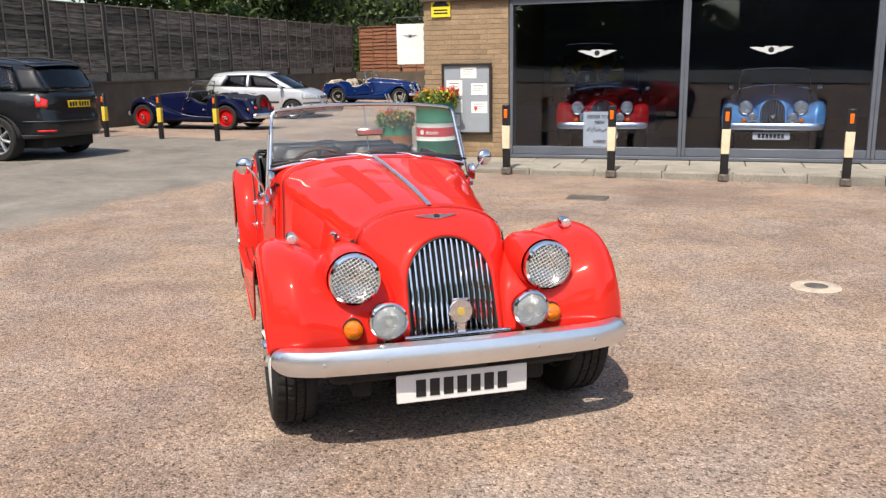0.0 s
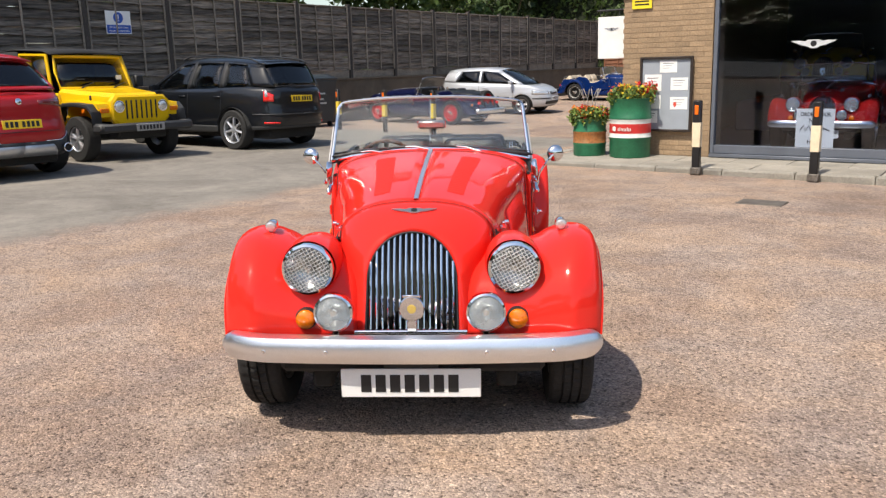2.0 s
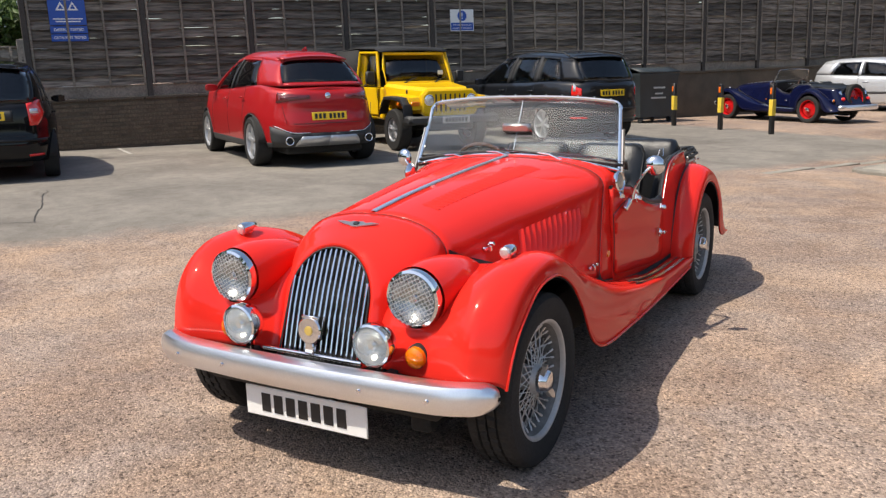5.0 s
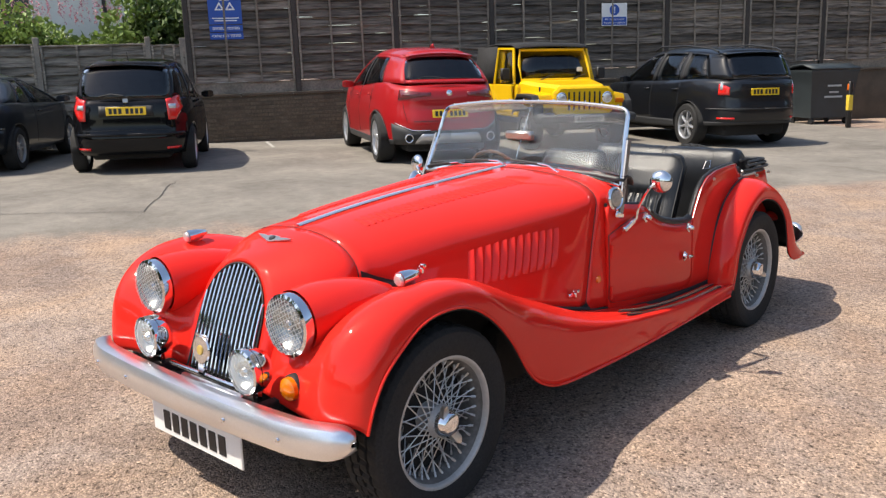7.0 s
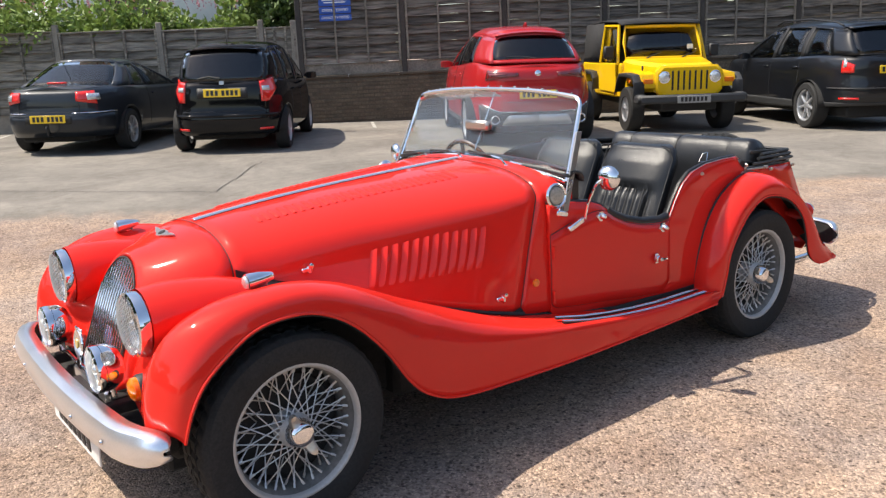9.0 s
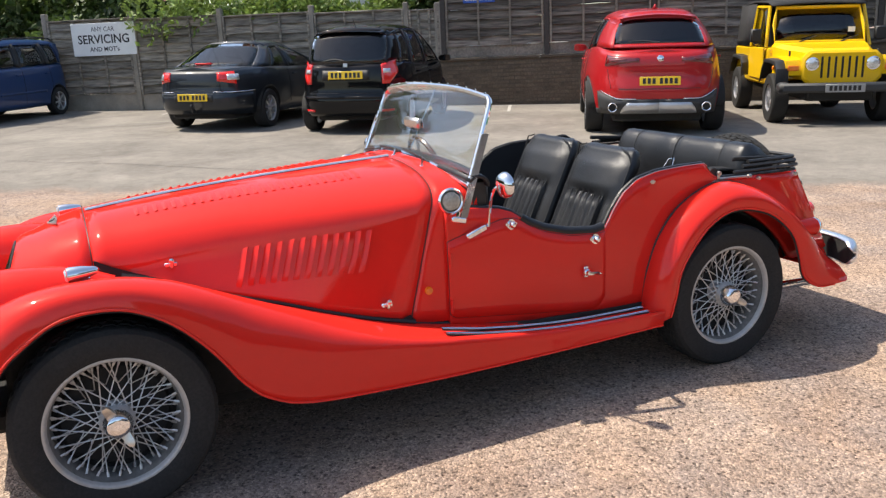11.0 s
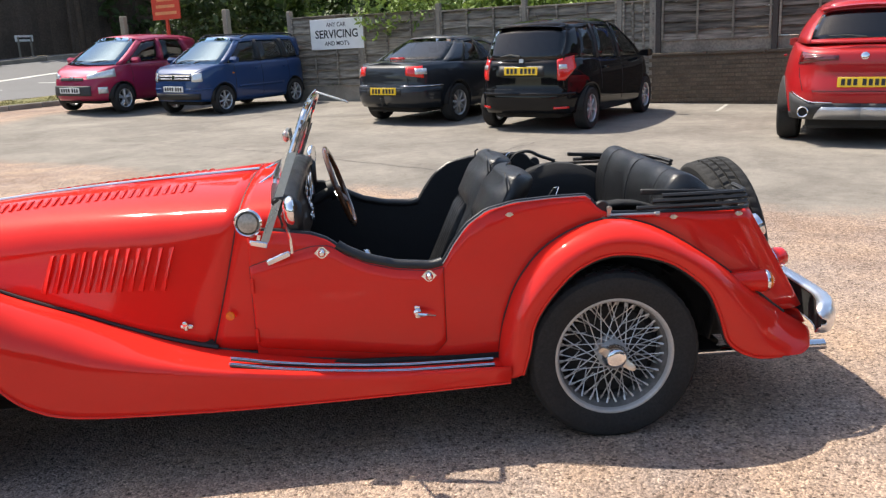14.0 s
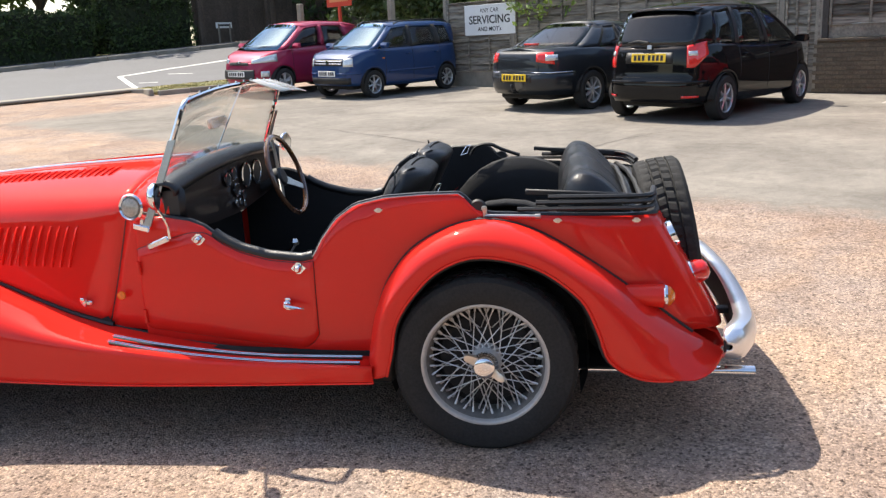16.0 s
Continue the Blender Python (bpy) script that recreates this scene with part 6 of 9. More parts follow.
def alloy_wheel(parent, x, y, z, r, n, sgn, width=0.20, rim_share=0.66, mat=None):
    key = (r, n, width)
    mat = mat or WHEEL_ALLOY
    if key not in ALLOYS:
        rr, h = r * rim_share, width / 2
        tyre = Geo().lathe([(rr, -h * .8), (rr * 1.06, -h), (r * .93, -h), (r * .985, -h * .8), (r, -h * .4), (r, h * .4), (r * .985, h * .8), (r * .93, h), (rr * 1.06, h), (rr, h * .8)], 40, AX_X, cap=False).mesh("tyre", TYRE, 30)
        rim = Geo().lathe([(rr * .90, h * .2), (rr * .94, h * .82), (rr * 1.0, h * .92), (rr * 1.02, h * .80), (rr * 1.0, -h * .8), (rr * .92, -h * .8), (rr * .88, h * .0)], 36, AX_X, cap=False).mesh("wheel", mat)
        spoke = Geo().grid([[(h * a, -w * rr, q * rr), (h * (a + .10), 0, q * rr), (h * a, w * rr, q * rr), (h * (a - .35), w * rr, q * rr), (h * (a - .35), -w * rr, q * rr)] for q, w, a in ((.10, .12, .62), (.35, .085, .70), (.70, .07, .68), (.93, .10, .60))], True, True).mesh("spoke", mat, 25)
        cap = Geo().lathe([(.0, h * .35), (rr * .22, h * .45), (rr * .20, h * .78), (rr * .10, h * .84), (.0, h * .84)], 20, AX_X).mesh("hub", mat)
        back = Geo().lathe([(.0, -h * .2), (rr * .62, -h * .2), (rr * .64, h * .0), (.0, h * .02)], 28, AX_X).mesh("brake_disc", SHADOWED)
        ALLOYS[key] = (tyre, rim, spoke, cap, back)
    tyre, rim, spoke, cap, back = ALLOYS[key]
    w = part("wheel", rim, mat, parent, "alloy wheel", m=pose(x, y, z, 0, 0, 0 if sgn > 0 else 180))
    part("tyre", tyre, TYRE, w, "black rubber tyre")
    part("hub", cap, mat, w)
    part("brake_disc", back, SHADOWED, w)
    for k in range(n):
        if n > 6:
            part("spoke", spoke, mat, w, m=pose(0, 0, 0, 360 * k / n, 0, 0))
        else:
            part("spoke", spoke, mat, w, m=pose(0, 0, 0, 360 * k / n - 9, 0, 0))
            part("spoke", spoke, mat, w, m=pose(0, 0, 0, 360 * k / n + 9, 0, 0))
    return w


class Shell:
    """Closed skin of a car's lower body: a rounded plan, drawn up from sill to belt line with insets."""

    def __init__(self, L, W, n, belt, sill, axles, arch, side_in, front_in, rear_in, taper=None):
        self.L, self.W, self.n, self.belt, self.sill, self.axles, self.arch = L, W, n, belt, sill, axles, arch
        self.side_in, self.front_in, self.rear_in, self.taper = side_in, front_in, rear_in, taper or [(-9, 1), (9, 1)]

    def plan(self, th):
        c, s = math.cos(th), math.sin(th)
        x = self.W * math.copysign(abs(c) ** (2 / self.n), c)
        y = self.L / 2 * math.copysign(abs(s) ** (2 / self.n), s)
        return Vector((x * curve(self.taper, y), y, 0))

    def point(self, th, z, off=0.0):
        p = self.plan(th)
        d = self.plan(th + 0.004) - self.plan(th - 0.004)
        nrm = Vector((d.y, -d.x, 0))
        nrm.normalize()
        e = abs(nrm.y) ** 1.5
        ends = self.front_in if p.y < 0 else self.rear_in
        ins = lerp(curve(self.side_in, z), curve(ends, z), e)
        q = p + nrm * (off - ins)
        return (q.x, q.y, z)

    def foot(self, th):
        p = self.plan(th)
        z = curve(self.sill, p.y)
        for ya in self.axles:
            d = abs(p.y - ya)
            if d < self.arch and abs(p.x) > 0.5 * self.W:
                z = max(z, self.arch_z + math.sqrt(self.arch ** 2 - d * d))
        return z

    def top(self, th):
        return curve(self.belt, self.plan(th).y)

    def at_x(self, x, rear):
        """The turn at which the front or rear end has that half-width."""
        lo, hi = 0.0, math.pi / 2
        for _ in range(40):
            m = (lo + hi) / 2
            if self.plan(m if rear else -m).x > x:
                lo = m
            else:
                hi = m
        return lo if rear else -lo

    def at_y(self, y):
        lo, hi = -math.pi / 2, math.pi / 2
        for _ in range(40):
            m = (lo + hi) / 2
            if self.plan(m).y < y:
                lo = m
            else:
                hi = m
        return lo

    def ths(self):
        base = [-math.pi / 2 + math.pi * k / 40 for k in range(41)]
        for ya in self.axles:
            for k in range(-9, 10):
                base.append(self.at_y(ya + self.arch * math.sin(k / 9 * math.pi / 2) * 0.9999))
            base += [self.at_y(ya - self.arch - 0.003), self.at_y(ya + self.arch + 0.003)]
        base.sort()
        return [t for i, t in enumerate(base) if i == 0 or t - base[i - 1] > 1e-4]

    def skin(self, rows=11, lo=None, hi=None, off=0.0):
        ths = self.ths()
        half = []
        for t in ths:
            a = self.foot(t) if lo is None else max(self.foot(t), lo)
            b = self.top(t) if hi is None else max(a + 0.002, min(self.top(t), hi))
            half.append([self.point(t, lerp(a, b, k / rows), off) for k in range(rows + 1)])
        left = [[(-x, y, z) for x, y, z in c] for c in reversed(half)]
        return half + left[1:]

    def deck(self, crown, y0=-9, y1=9):
        rows = []
        for t in self.ths():
            x, y, z = self.point(t, self.top(t))
            if y0 <= y <= y1:
                rows.append([(x * u, y, z + curve(crown, y) * (1 - abs(u) ** 2.2)) for u in [1 - k / 8 for k in range(17)]])
        return Geo().grid(rows)

    def patch(self, ta, tb, za, zb, off=0.008, n=10, m=3, mirror=False):
        """Piece of skin a little proud; za, zb numbers or functions of 0..1 along it."""
        rows = []
        for k in range(n + 1):
            q = k / n
            t = lerp(ta, tb, q)
            a = za(q) if callable(za) else za
            b = zb(q) if callable(zb) else zb
            row = [self.point(t, lerp(a, b, j / m), off) for j in range(m + 1)]
            rows.append([(-x, y, z) for x, y, z in row] if mirror else row)
        return Geo().grid(rows)


def lean(u, v, turn):
    """Standing on the sloping yard."""
    d = 1.2
    gx = (ground_z(u + d, v) - ground_z(u - d, v)) / (2 * d)
    gy = (ground_z(u, v + d) - ground_z(u, v - d)) / (2 * d)
    return pose(u, v, ground_z(u, v), math.degrees(math.atan(gy)), -math.degrees(math.atan(gx)), 0) @ pose(0, 0, 0, 0, 0, turn)


def plate_on(car, y, z, rear, tilt=0.0, x=0.0):
    """Number plate at an end of the car, its characters as plain bars."""
    mat = PLATE_Y if rear else PLATE_W
    pl = part("number_plate", Geo().box(-.26, .26, -.004, .004, -.056, .056, .003), mat, car, ("yellow" if rear else "white") + " number plate with black bars", m=pose(x, y, z, tilt, 0, 0))
    s = 1 if rear else -1
    for k in range(7):
        c = -.195 + .062 * k + (.024 if k > 3 else -.006)
        part("mark", Geo().box(c - .020, c + .020, s * .004 - .0015, s * .004 + .0015, -.036, .036), INK, pl)
    return pl


def greenhouse(car, sh, g, mat):
    """Windows, pillars and roof. g: windscreen and rear window corners, side edges as (belt y, roof y, kind to the next)."""
    belt, roof = g["belt"], g["roof"]
    drop = g.get("drop", .055)
    def side_point(yb, yt, q):
        xb = sh.point(sh.at_y(yb), curve(sh.belt, yb))[0] - 0.012 if "belt_x" not in g else linear(g["belt_x"], yb)
        b = Vector((xb, yb, curve(belt, yb)))
        t = Vector((linear(g["roof_x"], yt), yt, curve(roof, yt) - drop))
        p = b.lerp(t, q)
        p.x += 0.030 * math.sin(math.pi * q) * g.get("barrel", 1.0)
        return p
    first, last = g["side"][0], g["side"][-1]
    def cap(u):              # crown of the roof, falling to rounded shoulders
        return g.get("crown", .03) * (1 - u * u) + drop * (1 - (max(0.0, abs(u) - .62) / .38) ** 2)
    qs = [k / 5 for k in range(6)]
    def front_col(u, q):
        # across the windscreen: u 0 centre .. 1 corner
        c = side_point(first[0], first[1], q)
        bow = lerp(g["bow"][0], g["bow"][1], q)
        return Vector((c.x * u, c.y - bow * (1 - u * u), c.z + q * cap(u)))
    def rear_col(u, q):
        c = side_point(last[0], last[1], q)
        bow = lerp(g["rbow"][0], g["rbow"][1], q)
        return Vector((c.x * u, c.y + bow * (1 - u * u), c.z + q * cap(u)))
    qa, qb = g.get("rear_low", 0.10), g.get("rear_high", 0.93)
    ws = part("windscreen", Geo().grid([[tuple(front_col(u, q)) for u in [k / 6 * .90 for k in range(-6, 7)]] for q in qs]), g.get("glass", CAR_GLASS), car, "curved windscreen", thick=.004)
    rw = part("rear_window", Geo().grid([[tuple(rear_col(u, lerp(qa, qb, q))) for u in [k / 6 * g.get("rw_wide", .86) for k in range(-6, 7)]] for q in qs]), g.get("rear_glass", DARK_GLASS), car, "dark rear window", thick=.004)
    for gl in (ws, rw):
        gl.visible_shadow = True
    for s in (1, -1):
        def strip(fn, u0, u1):
            return Geo().grid([[tuple(Vector((s * p.x, p.y, p.z))) for p in (fn(lerp(u0, u1, j / 3), q) for j in range(4))] for q in qs])
        part("pillar", strip(front_col, .90, 1.0), g.get("a_mat", mat), car, thick=.012)
        runs = []
        for (yb, yt, kind), (yb2, yt2, _) in zip(g["side"], g["side"][1:]):
            if runs and runs[-1][0] == kind == "body":
                runs[-1][1].append((yb2, yt2))
            else:
                runs.append((kind, [(yb, yt), (yb2, yt2)]))
        for r, (kind, ends) in enumerate(runs):
            cols = []
            for (yb, yt), (yb2, yt2) in zip(ends, ends[1:]):
                cols += [(lerp(yb, yb2, j / 4), lerp(yt, yt2, j / 4)) for j in range(4)]
            cols.append(ends[-1])
            if kind == "glass":
                low = [[(s * (p.x - .004), p.y, p.z) for p in (side_point(a, b, lerp(.02, .95, q)) for a, b in cols)] for q in qs]
                part("side_window", Geo().grid(low), g.get("side_glass", CAR_GLASS), car, "tinted side window", thick=.004)
                hdr = [[(s * p.x, p.y, p.z) for p in (side_point(a, b, q) for a, b in cols)] for q in (.94, 1.0)]
                part("window_header", Geo().grid(hdr), mat, car, thick=.01)
                continue
            rows = [[side_point(a, b, q) for a, b in cols] for q in qs]
            last_run = r == len(runs) - 1
            if last_run:
                # carried round the rear corner to the edge of the rear window
                wide = g.get("rw_wide", .86)
                for n_pass, (row, q) in enumerate(zip(rows, qs)):
                    row += [rear_col(lerp(1.0, wide, j / 4), q) for j in range(1, 5)]
                    for _ in range(min(3, n_pass)):
                        row[1:-1] = [(row[k - 1] + row[k] * 2 + row[k + 1]) / 4 for k in range(1, len(row) - 1)]
            part("pillar", Geo().grid([[(s * p.x, p.y, p.z) for p in row] for row in rows]), mat if kind == "body" else BLACK, car, sharp=60, thick=.012)
        if not last_run or runs[-1][0] == "glass":
            part("pillar", strip(rear_col, g.get("rw_wide", .86), 1.0), g.get("c_mat", mat), car, thick=.012)
    if qa > 0:
        part("rear_sill", Geo().grid([[tuple(rear_col(u, q)) for u in [k / 6 * g.get("rw_wide", .86) for k in range(-6, 7)]] for q in (0, qa)]), mat, car, thick=.012)
    part("rear_header", Geo().grid([[tuple(rear_col(u, q)) for u in [k / 6 * g.get("rw_wide", .86) for k in range(-6, 7)]] for q in (qb, 1.0)]), mat, car, thick=.012)
    ys = [e[1] for e in g["side"]]
    rows = []
    n = 10
    for k in range(n + 1):
        y = lerp(ys[0], ys[-1], k / n)
        xr, z = linear(g["roof_x"], y), curve(roof, y)
        fb = -g["bow"][1] * max(0, 1 - k / 4)
        rb = g["rbow"][1] * max(0, 1 - (n - k) / 4)
        rows.append([(xr * u, y + (fb + rb) * (1 - u * u), z - drop + cap(u)) for u in [j / 12 for j in range(-12, 13)]])
    return part("roof", Geo().grid(rows), g.get("roof_mat", mat), car, thick=.02)


def seats(car, ys, z, half, mat=BLACK):
    for y in ys:
        for s in (1, -1):
            st = part("seat", Geo().box(s * half - .22, s * half + .22, y - .25, y + .25, z - .12, z + .10, .05), mat, car)
            part("backrest", Geo().box(s * half - .21, s * half + .21, -.06, .06, 0, .58, .05), mat, st, m=pose(0, y + .28, z + .02, -14, 0, 0))
            part("headrest", Geo().box(s * half - .12, s * half + .12, -.04, .04, .60, .76, .04), mat, st, m=pose(0, y + .28, z + .02, -14, 0, 0))


def body_lines(car, sh, lines):
    """Dark shut lines of doors and lids, as fine tubes laid in the skin."""
    for kind, a, z0, z1 in lines:
        pts = []
        if kind == "door":
            for k in range(9):
                z = lerp(z0, z1, k / 8)
                pts.append(sh.point(sh.at_y(a), z, .000))
        else:
            for k in range(17):
                x = lerp(-z0, z0, k / 16)
                t = sh.at_x(abs(x), kind == "rear")
                p = sh.point(t, z1, .000)
                pts.append((math.copysign(p[0], x), p[1], p[2]))
        part("shut_line", Geo().tube(pts, .0042, 5), BLACK, car)
        if kind == "door":
            part("shut_line", Geo().tube([(-x, y, z) for x, y, z in pts], .0042, 5), BLACK, car)


def car_base(name, label, m, mat, sh, wheel_r, n_spokes, group="parked cars", track=None, deck_crown=((-9, .03), (9, .03)), clad=None, wheel_w=.2, rim=.66):
    car = thing(name, label, "car", m, group)
    part("body", Geo().grid(sh.skin()), mat, car, thick=.02)
    part("deck", sh.deck(list(deck_crown)), mat, car, thick=.01)
    if clad:
        part("cladding", Geo().grid(sh.skin(4, None, clad, .007)), TRIM, car, "dark grey plastic lower cladding", thick=.01)
    for ya in sh.axles:
        for s in (1, -1):
            alloy_wheel(car, s * (sh.W - wheel_w / 2 - .012), ya, wheel_r, wheel_r, n_spokes, s, wheel_w, rim)
            a = sh.arch
            part("arch_liner", Geo().grid([[(s * xx, ya + a * 1.0 * math.cos(t), sh.arch_z + a * 1.0 * math.sin(t)) for xx in (sh.W - .03, sh.W - .34)] for t in [math.pi * k / 12 for k in range(13)]]), SHADOWED, car, thick=.01)
    ys = sh.axles
    part("underbody", Geo().box(-sh.W * .62, sh.W * .62, -sh.L / 2 + .25, sh.L / 2 - .25, .19, .40, .03), SHADOWED, car)
    return car


def door_mirror(car, x, y, z, mat):
    for s in (1, -1):
        part("door_mirror", Geo().grid([[(s * (x + dx), y + dy * w, z + dz * w) for dy, dz in ((-.05, -.06), (.05, -.055), (.055, .05), (-.03, .06), (-.07, 0))] for dx, w in ((0, .45), (.05, .9), (.15, 1), (.20, .7))], True, True), mat, car)


SMOKED_RED = surface("smoked_red_lens", (.13, .008, .010), .1, 0, coat=1)


# red mid-size SUV, tail to the yard
def red_suv():
    sh = Shell(4.62, .945, 4.2, [(-2.3, .80), (-2.0, .93), (-1.2, 1.06), (-.8, 1.08), (.6, 1.12), (1.6, 1.17), (2.0, 1.13), (2.31, 1.10)],
               [(-2.3, .34), (-2.1, .26), (0, .26), (2.1, .30), (2.31, .36)], (-1.42, 1.42), .405,
               [(.25, .05), (.4, .02), (.7, .0), (.95, .035), (1.17, .10)], [(.25, .10), (.45, .0), (.7, .03), (.9, .12)],
               [(.28, .12), (.42, .02), (.60, .0), (.74, .03), (.80, .055), (.92, .05), (1.05, .07), (1.15, .125)], [(-2.3, .93), (-1.2, 1), (1.0, 1), (2.3, .955)])
    sh.arch_z = .36
    car = car_base("suv", "crimson metallic SUV with dark lower bumper and twin exhausts", lean(-11.92, 6.66, -90), CRIMSON, sh, .36, 5, clad=.36, wheel_w=.245, rim=.72)
    g = dict(belt=[(-1.0, 1.07), (0, 1.10), (1.6, 1.17), (2.3, 1.16)], roof=[(-.35, 1.61), (.3, 1.655), (1.0, 1.635), (1.7, 1.575)], roof_x=[(-.4, .58), (.4, .625), (1.2, .585), (1.7, .505)], drop=.075,
             side=[(-1.02, -.30, "body"), (-.90, -.20, "glass"), (.12, .22, "black"), (.22, .30, "glass"), (1.46, 1.14, "body"), (1.80, 1.42, "body"), (2.06, 1.66, "")], bow=(.22, .10), rbow=(.10, .07), rear_low=.10, rear_high=.82, rw_wide=.92, crown=.035, rear_glass=DARK_GLASS, side_glass=DARK_GLASS)
    greenhouse(car, sh, g, CRIMSON)
    part("spoiler", Geo().grid([[(u * .50, y - .07 * u * u, z - .045 * u * u) for u in [k / 8 for k in range(-8, 9)]] for y, z in ((1.60, 1.618), (1.72, 1.606), (1.84, 1.578), (1.83, 1.560), (1.68, 1.570))]), CRIMSON, car, thick=.008)
    part("lower_bumper", sh.patch(sh.at_y(1.95), math.pi / 2, .30, lambda q: lerp(.60, .50, min(1, q * 1.6)), .012, 14), TRIM, car, "dark grey lower rear bumper", thick=.02)
    part("lower_bumper", sh.patch(sh.at_y(1.95), math.pi / 2, .30, lambda q: lerp(.60, .50, min(1, q * 1.6)), .012, 14, mirror=True), TRIM, car, "dark grey lower rear bumper", thick=.02)
    for mir in (False, True):
        part("chrome_strip", sh.patch(sh.at_y(2.02), sh.at_x(.30, True), lambda q: lerp(.605, .50, min(1, q * 1.6)), lambda q: lerp(.62, .512, min(1, q * 1.6)), .016, 12, 1, mir), CHROME, car, thick=.006)
        part("skid_plate", sh.patch(sh.at_x(.52, True), math.pi / 2, lambda q: .31, lambda q: lerp(.315, .455, min(1, q * 2.4)), .022, 12, 2, mir), WHEEL_ALLOY, car, "silver skid plate", thick=.015)
        tl = part("tail_lamp", sh.patch(sh.at_y(2.06), sh.at_x(.27, True), lambda q: .930 + .050 * q, lambda q: 1.075 - .045 * q, .010, 12, 3, mir), SMOKED_RED, car, "dark red slim tail lamp", thick=.03)
        part("lamp_lens", sh.patch(sh.at_y(2.12), sh.at_x(.44, True), lambda q: .985 + .020 * q, lambda q: 1.015 + .006 * q, .015, 8, 2, mir), SMOKED_RED, tl, thick=.008)
        s = -1 if mir else 1
        ex = part("exhaust", Geo().lathe([(.052, -.12), (.060, -.10), (.062, .0), (.056, .006), (.048, .0), (.046, -.10)], 24, cap=False), CHROME, car, "round chrome exhaust tip", m=pose(s * .60, 2.30, .40, -90, 0, 0))
        part("exhaust_void", Geo().lathe([(.0, -.03), (.047, -.03), (.047, -.02), (.0, -.02)], 20), SHADOWED, ex)
        part("door_handle", Geo().box(-.012, .012, -.09, .09, -.014, .014, .010), CRIMSON, car, m=pose(s * .945, .10, .97))
        part("door_handle", Geo().box(-.012, .012, -.09, .09, -.014, .014, .010), CRIMSON, car, m=pose(s * .940, 1.06, 1.0))
    plate_on(car, 2.305, .735, True, 8)
    part("tail_badge", Geo().lathe([(.0, 0), (.040, 0), (.042, .006), (.036, .010), (.0, .011)], 24), CHROME, car, "round tailgate badge", m=pose(0, 2.262, 1.02, -80, 0, 0))
    part("wiper", Geo().tube([(.0, 2.10, 1.22), (.20, 2.08, 1.245), (.40, 2.05, 1.24)], [.012, .010, .006], 6), BLACK, car)
    part("roof_fin", Geo().grid([[(w, y, z) for w in (-t, 0, t)] for y, z, t in ((1.20, 1.66, .002), (1.30, 1.68, .02), (1.40, 1.72, .012), (1.43, 1.66, .02))]), CRIMSON, car, thick=.01)
    door_mirror(car, .86, -.70, 1.12, CRIMSON)
    body_lines(car, sh, [("door", -.86, .42, 1.06), ("door", .18, .40, 1.10), ("door", 1.06, .62, 1.14), ("rear", .62, .52, .635)])
    for s in (1, -1):
        part("lid_line", Geo().tube([(s * .62, 2.27, .635), (s * .66, 2.255, .80), (s * .67, 2.235, .90)], .004, 5), BLACK, car)
    seats(car, (-.35, .65), .62, .36)
    return car


